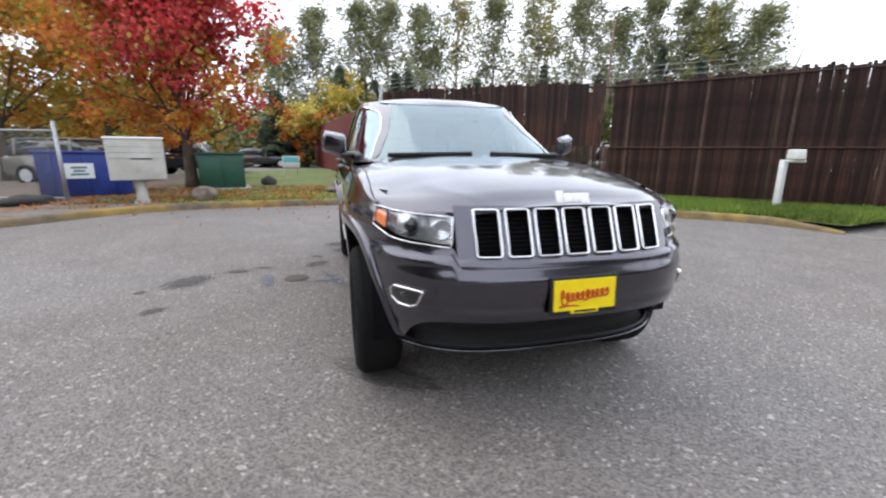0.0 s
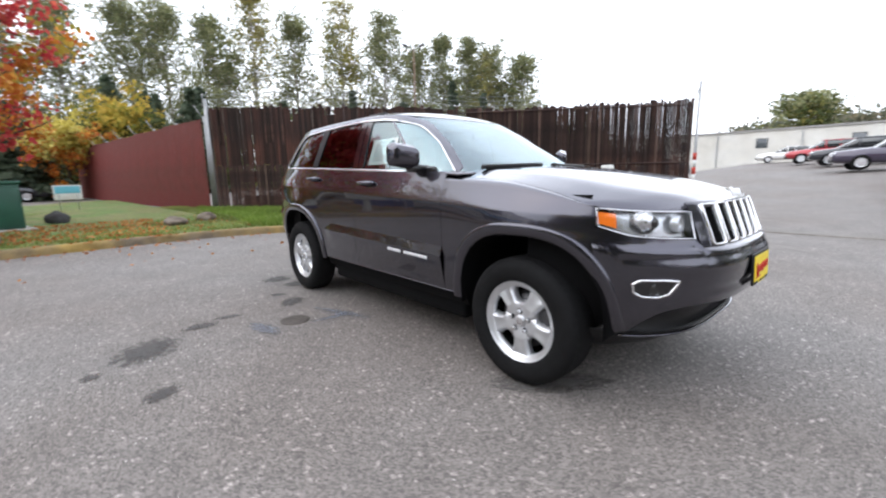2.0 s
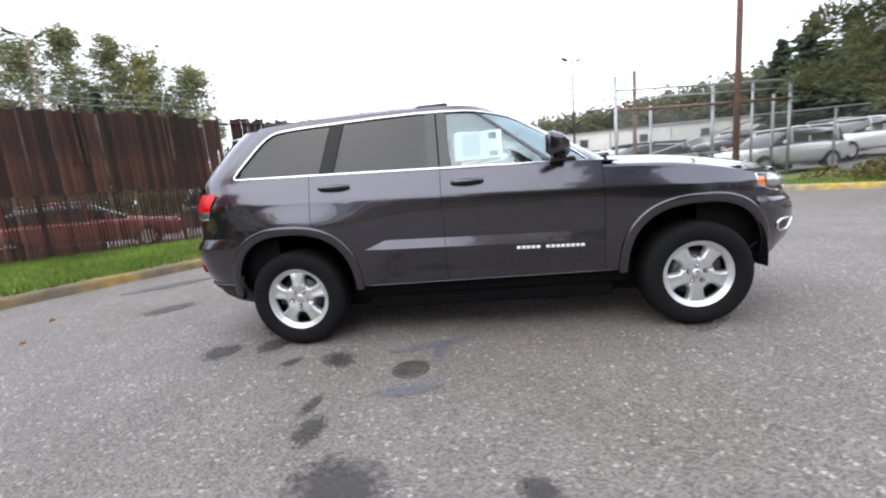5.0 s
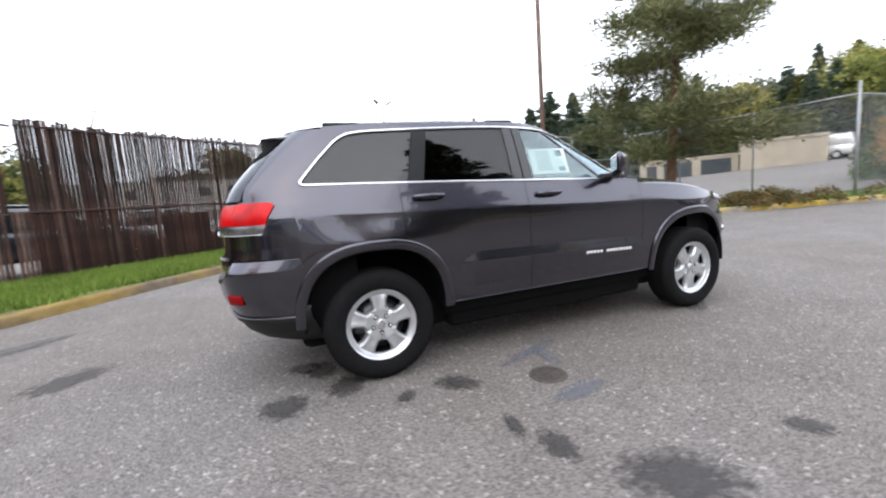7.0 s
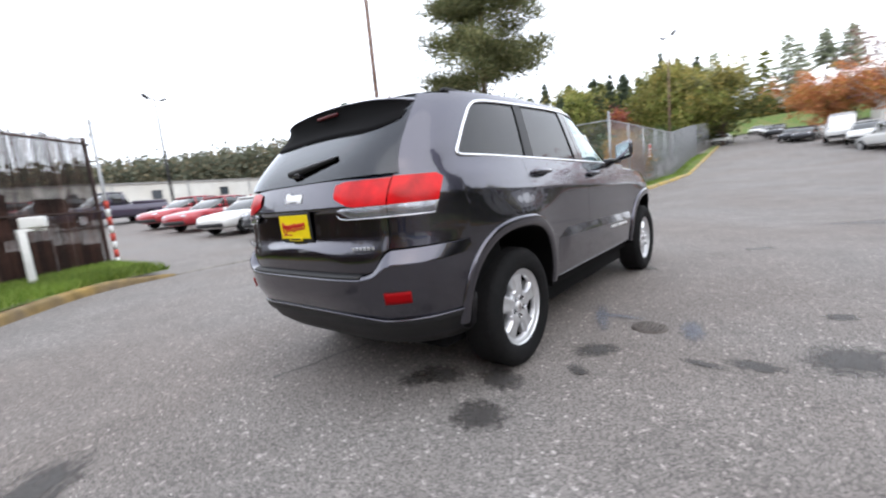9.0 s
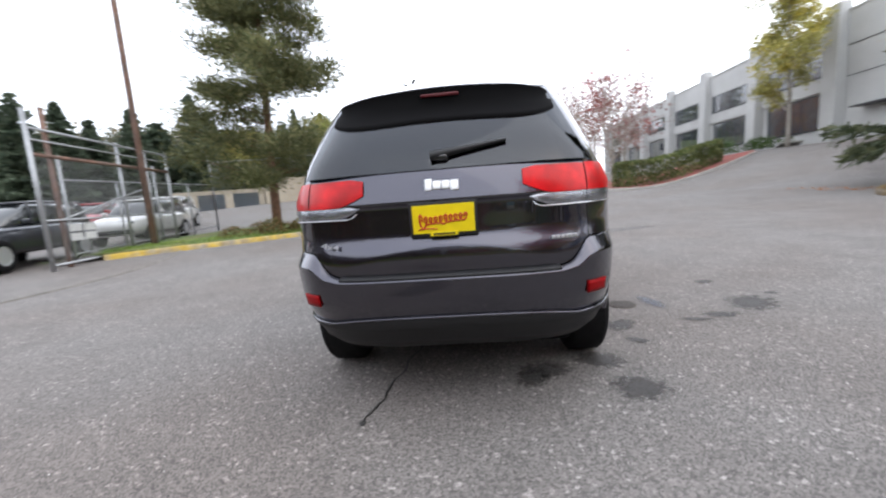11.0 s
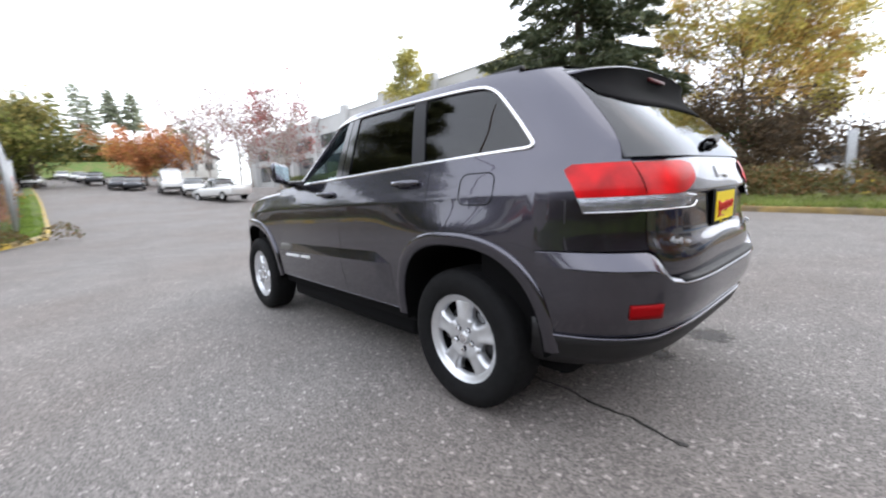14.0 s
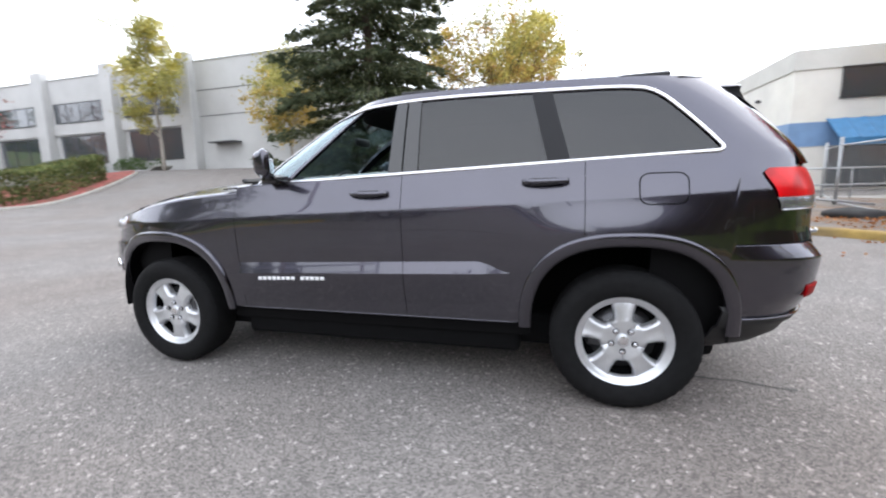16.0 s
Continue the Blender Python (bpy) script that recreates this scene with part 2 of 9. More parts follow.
def empty(name, label, category, group="", at=(0, 0, 0), kind=""):
    e = new(name)
    e.empty_display_size = 0.2
    e.location = at
    return tagged(e, label, category, group, kind)

# ==== ground ====
def smooth_step(a, b, x):
    t = min(1.0, max(0.0, (x - a) / (b - a)))
    return t * t * (3 - 2 * t)


def ground_h(x, y):
    """Height of the land: level round the car, rising gently outwards and up the drive to the offices."""
    r = math.hypot(x, y)
    k = 0.008 + 0.014 * smooth_step(-6, 6, x)
    h = k * max(0.0, min(r, 40) - 7)
    h += 0.044 * (min(max(y, 13.0), 48.0) - 13.0) * smooth_step(-15, -7, x) * smooth_step(30, 18, x)
    h += 2.0 * smooth_step(-11, -24, y) * smooth_step(6, 20, x) * smooth_step(48, 40, x)
    # the east road climbs to a grass bank
    h += 0.084 * max(0.0, min(x, 96.0) - 30.5) * smooth_step(-24, -14, y) * smooth_step(75, 45, y)
    h += 2.5 * smooth_step(88, 97, x) * smooth_step(-26, -12, y) * smooth_step(60, 30, y)
    return h


def asphalt_material():
    m = mat("asphalt", (0.170, 0.158, 0.149), 0.82, tint=(0.155, 0.136, 0.124), tint_scale=0.3, var=0.10, scale=1.7, bump=0.5, bump_scale=120)
    n, l = m.node_tree.nodes, m.node_tree.links
    b = n["Principled BSDF"]
    base = b.inputs["Base Color"].links[0].from_socket
    co = n.new("ShaderNodeTexCoord").outputs["Object"]
    v = n.new("ShaderNodeTexVoronoi")
    v.inputs["Scale"].default_value = 105
    l.new(co, v.inputs["Vector"])
    sep = n.new("ShaderNodeSeparateColor")
    l.new(v.outputs["Color"], sep.inputs["Color"])
    r = n.new("ShaderNodeMapRange")
    r.inputs["From Min"].default_value, r.inputs["From Max"].default_value = 0.0, 1.0
    r.inputs["To Min"].default_value, r.inputs["To Max"].default_value = 0.52, 1.46
    l.new(sep.outputs["Red"], r.inputs["Value"])
    v2 = n.new("ShaderNodeTexVoronoi")
    v2.inputs["Scale"].default_value = 52
    l.new(co, v2.inputs["Vector"])
    sep2 = n.new("ShaderNodeSeparateColor")
    l.new(v2.outputs["Color"], sep2.inputs["Color"])
    g = n.new("ShaderNodeMapRange")
    g.inputs["From Min"].default_value, g.inputs["From Max"].default_value = 0.93, 0.985
    g.inputs["To Min"].default_value, g.inputs["To Max"].default_value = 1.0, 1.9
    l.new(sep2.outputs["Green"], g.inputs["Value"])
    mul = n.new("ShaderNodeMath")
    mul.operation = "MULTIPLY"
    l.new(r.outputs["Result"], mul.inputs[0])
    l.new(g.outputs["Result"], mul.inputs[1])
    h = n.new("ShaderNodeHueSaturation")
    l.new(base, h.inputs["Color"])
    l.new(mul.outputs["Value"], h.inputs["Value"])
    l.new(h.outputs["Color"], b.inputs["Base Color"])
    return m


M_ASPHALT = asphalt_material()
verts, faces = [], []
rad = [0, 1, 2, 3, 4, 5, 6, 7, 8, 9, 10, 11, 12, 13.5, 15, 16.5, 18, 20, 22, 24, 27, 30, 34, 38, 43, 47, 52, 57, 63, 69, 75, 81, 85, 88, 90, 92, 94, 96, 98, 101, 106, 120, 200, 500, 1500]
NSEG = 144
for r in rad:
    for k in range(NSEG):
        a = 2 * math.pi * k / NSEG
        verts.append((r * math.cos(a), r * math.sin(a), ground_h(r * math.cos(a), r * math.sin(a))))
for i in range(len(rad) - 1):
    for k in range(NSEG):
        faces.append((i * NSEG + k, (i + 1) * NSEG + k, (i + 1) * NSEG + (k + 1) % NSEG, i * NSEG + (k + 1) % NSEG))
tagged(mesh_part("ground", verts, faces, M_ASPHALT, smooth=True), "worn grey asphalt lot with pale grit", "ground", kind="structure")

# kerb lines (foot of the kerb), west island and east island and south bed
KERB_W = [(-0.9, 7.02), (-1.7, 6.86), (-2.45, 6.45), (-3.25, 5.5), (-4.65, 3.65), (-5.9, 1.75), (-6.6, 0.3), (-6.8, -1.0), (-6.75, -2.6), (-6.55, -4.1), (-5.9, -5.3), (-4.7, -6.4), (-4.2, -7.6), (-4.0, -8.9)]
KERB_E = [(5.6, 9.7), (6.8, 8.6), (8.4, 6.8), (10.0, 5.1), (12.0, 3.9), (14.2, 3.0), (16.5, 2.75), (24, 2.9), (40, 3.4), (60, 4.4)]
KERB_S = [(-4.0, -8.9), (-3.4, -9.9), (-2.4, -10.6), (-0.8, -11.0), (1.8, -11.6), (3.6, -11.7), (6.0, -11.0), (8.4, -11.3), (10.5, -13.5), (12.5, -17)]


def smooth_line(pts, step=0.25):
    """Evenly spaced points on a rounded line through the given ones."""
    out = []
    n = len(pts)
    for i in range(n - 1):
        p0, p1, p2, p3 = (Vector((*pts[max(0, min(n - 1, j))], 0)) for j in (i - 1, i, i + 1, i + 2))
        k = max(2, int((p2 - p1).length / step))
        for q in range(k):
            t = q / k
            out.append(0.5 * ((2 * p1) + (p2 - p0) * t + (2 * p0 - 5 * p1 + 4 * p2 - p3) * t * t + (3 * p1 - p0 - 3 * p2 + p3) * t ** 3))
    out.append(Vector((*pts[-1], 0)))
    return out


def kerb(name, pts, side, material, label, dip=0.0):
    """Cast kerb: a real step 14 cm high, 15 cm wide, with a rounded nose."""
    line = smooth_line(pts)
    rows = []
    for i, p in enumerate(line):
        d = (line[min(i + 1, len(line) - 1)] - line[max(i - 1, 0)]).normalized()
        nrm = Vector((-d.y, d.x, 0)) * side
        z = ground_h(p.x, p.y)
        j = 0.006 * noise.noise(p * 1.3)
        f = min(1.0, 0.25 + i * 0.25 / dip) if dip else 1.0
        rows.append([p + nrm * u + Vector((0, 0, z + (v * f if v > 0 else v) + j * f)) for u, v in ((-0.012, -0.02), (0.0, -0.02), (0.004, 0.02), (0.012, 0.10), (0.03, 0.132), (0.06, 0.142), (0.14, 0.145), (0.165, 0.13), (0.17, -0.02))])
    bm = grid_bm(rows)
    bmesh.ops.recalc_face_normals(bm, faces=bm.faces)
    ob = part(name, bm, material)
    return tagged(ob, label, "kerb", kind="structure")


M_KERBY = mat("kerb_yellow_paint", (0.50, 0.34, 0.05), 0.75, tint=(0.30, 0.26, 0.19), tint_scale=2.2, var=0.25, scale=5, fine=0.15, fine_scale=90, bump=0.3, bump_scale=40)
kerb("kerb", KERB_W, -1, M_KERB, "weathered concrete kerb with worn yellow paint", dip=1.2)
APRON = [(-0.9, 7.02), (-0.2, 7.12), (0.8, 7.1), (2.0, 7.05), (3.4, 7.15), (4.8, 7.5), (6.0, 8.0), (6.9, 8.5)]
rows = []
lip_line = smooth_line(APRON)
for i, p in enumerate(lip_line):
    d = (lip_line[min(i + 1, len(lip_line) - 1)] - lip_line[max(i - 1, 0)]).normalized()
    n0 = Vector((-d.y, d.x, 0))
    rows.append([p + n0 * u + Vector((0, 0, ground_h(p.x, p.y) + v)) for u, v in ((-0.01, -0.02), (0.0, 0.014), (0.015, 0.024), (0.06, 0.026), (0.09, 0.016), (0.10, -0.02))])
tagged(part("apron_lip", grid_bm(rows), mat("worn_lip_concrete", (0.20, 0.185, 0.165), 0.9, tint=(0.15, 0.14, 0.125), tint_scale=2.5, var=0.2, scale=6, bump=0.4, bump_scale=40)), "low worn concrete lip across the lot entrance", "kerb", kind="structure")
kerb("kerb", KERB_E, 1, M_KERBY, "yellow-painted concrete kerb")
kerb("kerb", KERB_S, -1, M_KERB, "leaf-strewn concrete kerb")


def fill_land(name, inner, outer, material, label, lift=0.12, rows_n=14, swell=0.0, rough=0.03):
    """Raised lawn between two lines of the same number of points."""
    a, b = smooth_line(inner, 0.4), smooth_line(outer, 0.4)
    n = 60
    pick = lambda l, t: l[min(len(l) - 1, int(t * (len(l) - 1)))].lerp(l[min(len(l) - 1, int(t * (len(l) - 1)) + 1)], t * (len(l) - 1) - int(t * (len(l) - 1)))
    rows = []
    for i in range(n):
        t = i / (n - 1)
        p, q = pick(a, t), pick(b, t)
        row = []
        for k in range(rows_n):
            u = k / (rows_n - 1)
            v = p.lerp(q, u)
            z = ground_h(v.x, v.y) + lift + swell * math.sin(math.pi * min(1, u * 1.2)) + rough * noise.noise(v * 1.1)
            row.append((v.x, v.y, z))
        rows.append(row)
    bm = grid_bm(rows)
    bmesh.ops.recalc_face_normals(bm, faces=bm.faces)
    if sum(f.normal.z for f in bm.faces) < 0:
        bmesh.ops.reverse_faces(bm, faces=bm.faces)
    return tagged(part(name, bm, material), label, "lawn", kind="structure")


FENCE_A, FENCE_B = (-13.26, 1.03), (-1.25, 10.0)
def fence_pt(t):
    return (FENCE_A[0] + (FENCE_B[0] - FENCE_A[0]) * t, FENCE_A[1] + (FENCE_B[1] - FENCE_A[1]) * t)


def inset(pts, d):
    """The line moved sideways by d."""
    line = smooth_line(pts)
    out = []
    for i, p in enumerate(line):
        e = (line[min(i + 1, len(line) - 1)] - line[max(i - 1, 0)]).normalized()
        out.append((p.x - e.y * d, p.y + e.x * d))
    return out[::4] + [out[-1]]


W1 = [p for p in KERB_W if p[1] > -0.5]
fill_land("verge", inset(W1, -0.16), [fence_pt(t) for t in (1.0, 0.85, 0.7, 0.5, 0.3, 0.1, -0.05)], M_GRASS, "bright green grass verge before a rusty fence", 0.13, swell=0.06)
fill_land("verge", inset([p for p in KERB_W if -4.2 < p[1] < 0.5], -0.16), [(-24, -1.0), (-24, -2.5), (-22, -4.5), (-20, -7.5)], M_GRASS, "leaf-strewn lawn under a maple", 0.13, swell=0.05)
M_LITTER = mat("leaf_litter", (0.15, 0.133, 0.118), 0.9, tint=(0.17, 0.10, 0.055), tint_scale=0.9, var=0.3, scale=4, fine=0.35, fine_scale=26, bump=0.6, bump_scale=45)
fill_land("gravel_corner", inset([p for p in KERB_W if p[1] < -4.0], -0.16), [(-20, -7.5), (-18, -9), (-12, -12), (-8, -14)], M_LITTER, "grey gravelly corner with brown leaf litter", 0.128, swell=0.04)
fill_land("verge", inset(KERB_E, 0.16), [(4.4, 10.3), (7.5, 10.9), (10.5, 11), (14.0, 9.5), (14.4, 6.0), (14.8, 3.7), (18, 3.4), (26, 3.7), (40, 4.3), (60, 5.2)], M_GRASS, "rough grass strip with low shrubs along a chain-link fence", 0.13, swell=0.05)
fill_land("grass_bank", [(88, -13), (88.3, -6), (88.3, 2), (88, 9), (87, 16)], [(98, -14), (98, -6), (98, 2), (98, 9), (98, 18)], M_GRASS, "green grass bank at the end of the road", 0.22)
M_BED = mat("bark_bed", (0.10, 0.078, 0.045), 0.95, tint=(0.13, 0.13, 0.05), tint_scale=2.5, var=0.35, scale=9, fine=0.3, fine_scale=50, bump=0.8, bump_scale=40)
fill_land("planting_bed", inset(KERB_S, -0.16), [(-9, -12), (-7, -15), (-3, -20), (0, -24), (5, -26), (10, -26), (14, -25), (17, -24), (17, -22), (17, -20)], M_BED, "weedy brown planting bed with fallen leaves", 0.13, swell=0.10)

# damp stains, iron cover, tar line and blue survey marks
def stain_material(name, color, soft=0.35, rough=0.45, most=0.75):
    """Irregular patch that thins out to nothing at its edge."""
    m = mat(name, color, rough, var=0.25, scale=9, fine=0.45, fine_scale=75, bump=0.4, bump_scale=120)
    n, l = m.node_tree.nodes, m.node_tree.links
    b = n["Principled BSDF"]
    co = n.new("ShaderNodeTexCoord").outputs["Object"]
    ln = n.new("ShaderNodeVectorMath")
    ln.operation = "LENGTH"
    l.new(co, ln.inputs[0])
    nz = n.new("ShaderNodeTexNoise")
    nz.inputs["Scale"].default_value, nz.inputs["Detail"].default_value = 3.2, 7.0
    loc = n.new("ShaderNodeObjectInfo").outputs["Location"]
    ad = n.new("ShaderNodeVectorMath")
    l.new(co, ad.inputs[0])
    l.new(loc, ad.inputs[1])
    l.new(ad.outputs["Vector"], nz.inputs["Vector"])
    ma = n.new("ShaderNodeMath")
    ma.operation = "MULTIPLY_ADD"
    l.new(nz.outputs["Fac"], ma.inputs[0])
    ma.inputs[1].default_value = 2.1
    l.new(ln.outputs["Value"], ma.inputs[2])
    r = n.new("ShaderNodeMapRange")
    r.inputs["From Min"].default_value, r.inputs["From Max"].default_value = 1.55, 1.55 + soft
    r.inputs["To Min"].default_value, r.inputs["To Max"].default_value = most, 0.0
    l.new(ma.outputs["Value"], r.inputs["Value"])
    l.new(r.outputs["Result"], b.inputs["Alpha"])
    return m


M_STAIN = stain_material("damp_stain", (0.058, 0.054, 0.052), 0.75, 0.5)
M_STAINSOFT = stain_material("faint_stain", (0.12, 0.113, 0.108), 1.0)
M_BLUE = stain_material("blue_marking", (0.16, 0.175, 0.215), 0.9, 0.85, most=0.5)


def flat_patch(name, x, y, rx, ry, material, label, category, lift=0.003, turn=0.0):
    verts = [(1.25 * math.cos(2 * math.pi * k / 24), 1.25 * math.sin(2 * math.pi * k / 24), 0) for k in range(24)]
    ob = mesh_part(name, verts, [tuple(range(24))], material)
    ob.matrix_basis = Matrix.Translation((x, y, lift)) @ Euler((0, 0, turn)).to_matrix().to_4x4() @ Matrix.Diagonal((rx, ry, 1, 1))
    return tagged(ob, label, category, "stains on the asphalt", "structure")


lift = 0.003
for x, y, rx, ry in ((-0.65, -2.43, 0.27, 0.21), (0.15, -2.45, 0.12, 0.09), (-2.11, -0.97, 0.17, 0.17), (-3.62, 0.36, 0.34, 0.2), (-0.94, -2.03, 0.16, 0.09), (-1.72, -0.86, 0.19, 0.14), (-1.08, -1.2, 0.17, 0.12), (-1.42, -1.21, 0.1, 0.06), (-1.03, -1.79, 0.13, 0.05), (-1.85, -0.5, 0.2, 0.14), (-1.95, -0.42, 0.15, 0.1), (-0.4, -2.75, 0.07, 0.06)):
    lift += 0.0003
    flat_patch("stain", x, y, rx * 0.8, ry * 0.8, M_STAIN, "dark damp stain soaked into asphalt", "stain", lift, random.uniform(0, 3))
for x, y, rx, ry in ((1.6, -0.75, 0.3, 0.10), (2.9, -1.9, 0.16, 0.07), (5.5, -3.4, 0.7, 0.18), (-4.6, 1.6, 0.5, 0.14)):
    lift += 0.0003
    flat_patch("stain", x, y, rx, ry, M_STAINSOFT, "faint grey scuff on asphalt", "stain", lift, random.uniform(0, 3))
for x, y, rx, ry, a in ((-0.42, -1.02, 0.22, 0.035, 0.35), (-0.36, -1.12, 0.13, 0.03, 1.5), (-0.5, -1.66, 0.14, 0.05, 0.2)):
    lift += 0.0003
    flat_patch("survey_mark", x, y, rx * 1.3, ry * 1.3, M_BLUE, "faded blue spray marking on asphalt", "marking", lift, a)
M_IRON = mat("cast_iron", (0.085, 0.072, 0.063), 0.7, 0.2, var=0.3, scale=30, bump=0.4, bump_scale=90)
cover = part("utility_cover", lathe_bm([(0.0, 0.006), (0.115, 0.006), (0.12, 0.004), (0.122, -0.01)], 32, "z"), M_IRON)
cover.location = (-0.53, -1.395, 0.004)
tagged(cover, "small round cast-iron cover set in the asphalt", "utility cover")
for k in range(-3, 4):
    part("rib", box_bm(0.19 * math.sqrt(1 - (k / 4) ** 2), 0.012, 0.006, (0, k * 0.028, 0.008)), M_IRON, cover, smooth=False)
M_TAR = mat("tar", (0.034, 0.032, 0.03), 0.5, var=0.3, scale=30, bump=0.4, bump_scale=80)
rows = []
for k in range(110):
    t = k / 109
    x, y = -2.42 + 1.35 * t, 0.485 - 0.19 * t + 0.012 * math.sin(t * 23) + 0.01 * noise.noise(Vector((t * 14, 0, 0))) + 0.006 * noise.noise(Vector((t * 60, 5, 0)))
    w = max(0.0015, 0.008 + 0.011 * noise.noise(Vector((t * 26, 3, 0))) + (0.006 if k < 5 else 0) - (0.012 if k == 0 else 0))
    rows.append([(x, y - w, 0.0035), (x + 0.004, y, 0.006), (x, y + w, 0.0035)])
tagged(part("tar_line", grid_bm(rows), M_TAR), "wavering black tar line sealing an asphalt crack", "tar line", kind="structure")

# ==== the parked sport-utility car: x forward, y left, origin on the ground between the axles ====
AXLE, WHEEL_Z, TYRE_R = 1.4575, 0.372, 0.370
ARCH_R, ARCH_Z = 0.488, 0.408
XF, XR = 0.95, -1.05                    # where the plan begins to round towards nose and tail
side_w = curve_fn((0.20, 0.80), (0.36, 0.862), (0.44, 0.878), (0.60, 0.894), (0.78, 0.905), (0.90, 0.9090), (1.00, 0.910), (1.052, 0.9095), (1.066, 0.906), (1.14, 0.883), (1.22, 0.857), (1.30, 0.830), (1.40, 0.79))
nose_x = curve_fn((0.20, 2.0), (0.30, 2.11), (0.34, 2.14), (0.40, 2.205), (0.46, 2.265), (0.52, 2.300), (0.60, 2.334), (0.68, 2.356), (0.75, 2.360), (0.80, 2.340), (0.86, 2.295), (0.95, 2.265), (1.05, 2.215), (1.12, 2.12))
tail_x = curve_fn((0.20, -2.10), (0.36, -2.32), (0.48, -2.362), (0.60, -2.392), (0.70, -2.410), (0.80, -2.420), (0.95, -2.39), (1.085, -2.388), (1.10, -2.384), (1.24, -2.335), (1.40, -2.25))
NF, NR = 3.3, 4.3
belt_z = curve_fn((-2.1, 1.315), (-1.24, 1.288), (-0.3, 1.255), (0.78, 1.215), (1.0, 1.2))


def lift_w(x, z):
    """Section height at which the half width is read: the waist crease climbs towards the tail."""
    k = min(1.0, max(0.0, (z - 0.78) / 0.22))
    return z + 0.036 * min(1.86, max(-1.9, x)) * k * k * (3 - 2 * k)


def haunch(x, z):
    """Swell of the body over the wheel arches."""
    u = min(1.0, max(0.0, (1.13 - z) / 0.22))
    k = u * u * (3 - 2 * u) * min(1.0, max(0.0, (z - 0.45) / 0.35))
    return k * (0.040 * math.exp(-((x + 1.40) / 0.36) ** 2) + 0.024 * math.exp(-((x - 1.42) / 0.30) ** 2))


def side_y0(x, z):
    """Half width of the lower body without the swell over the wheels."""
    w = side_w(lift_w(x, z))
    if x > XF:
        r = min((x - XF) / (nose_x(z) - XF), 0.999)
        return w * (1 - r ** NF) ** (1 / NF)
    if x < XR:
        r = min((XR - x) / (XR - tail_x(z)), 0.999)
        return w * (1 - r ** NR) ** (1 / NR)
    return w


def side_y(x, z):
    """Half width of the lower body."""
    return side_y0(x, z) + haunch(x, z)


def nose_p(a, z, out=0.0):
    """Point of the nose at plan angle a (0 straight ahead, positive to the left)."""
    L, w = nose_x(z) - XF, side_w(lift_w(1.86, z))
    r = ((abs(math.cos(a)) / L) ** NF + (abs(math.sin(a)) / w) ** NF) ** (-1 / NF) + out
    x, y = XF + r * math.cos(a), r * math.sin(a)
    return (x, y + math.copysign(haunch(x, z) * min(1.0, abs(y) / 0.8), y), z)


def tail_p(a, z, out=0.0):
    L, x = XR - tail_x(z), -1.9
    for _ in range(2):
        w = side_w(lift_w(x, z))
        r = ((abs(math.cos(a)) / L) ** NR + (abs(math.sin(a)) / w) ** NR) ** (-1 / NR) + out
        x, y = XR - r * math.cos(a), r * math.sin(a)
    return (x, y + math.copysign(haunch(x, z) * min(1.0, abs(y) / 0.8), y), z)


ARCH_N = 2.5


def arch_k(a):
    """How far the squared wheel arch stands out from a circle at angle a."""
    return (abs(math.cos(a)) ** ARCH_N + abs(math.sin(a)) ** ARCH_N) ** (-1 / ARCH_N)


def arch_lo(x, base):
    """Lower edge of a panel: the sill, or the wheel arch above it."""
    for c in (AXLE, -AXLE):
        if abs(x - c) < ARCH_R:
            return max(base, ARCH_Z + (ARCH_R ** ARCH_N - abs(x - c) ** ARCH_N) ** (1 / ARCH_N))
    return base


# greenhouse
GX = -0.62
ws_x = curve_fn((1.16, 1.10), (1.24, 0.98), (1.45, 0.60), (1.60, 0.33), (1.70, 0.13), (1.78, -0.05))
rw_x = curve_fn((1.20, -2.36), (1.30, -2.305), (1.50, -2.125), (1.64, -1.975), (1.72, -1.87), (1.78, -1.77))
gh_w = curve_fn((1.20, 0.862), (1.30, 0.836), (1.45, 0.788), (1.60, 0.735), (1.68, 0.70), (1.75, 0.655))
GF, GR = 4.2, 5.6


def gh_p(a, z, out=0.0):
    L = (ws_x(z) - GX) if math.cos(a) > 0 else (GX - rw_x(z))
    n = GF if math.cos(a) > 0 else GR
    w = gh_w(z)
    r = ((abs(math.cos(a)) / L) ** n + (abs(math.sin(a)) / w) ** n) ** (-1 / n) + out
    return (GX + r * math.cos(a), r * math.sin(a), z)


def gh_y(x, z):
    L, n = ((ws_x(z) - GX), GF) if x > GX else ((GX - rw_x(z)), GR)
    r = min(abs(x - GX) / L, 0.999)
    return gh_w(z) * (1 - r ** n) ** (1 / n)


def ease(a, b, x):
    t = min(1.0, max(0.0, (x - a) / (b - a)))
    return t * t * (3 - 2 * t)


def win_e(z):
    """Half width of the rear window."""
    return 0.705 - 0.135 * (z - 1.238) / 0.422


def quarter_p(a, z):
    """Rear quarter eased from the lower body's plan into the greenhouse's."""
    p = Vector(tail_p(a, z))
    k = ease(1.19, 1.315, z) * ease(-1.3, -1.95, p.x)
    g = Vector(gh_p(math.atan2(p.y, p.x - GX), max(z, 1.2)))
    return p.lerp(g, k)


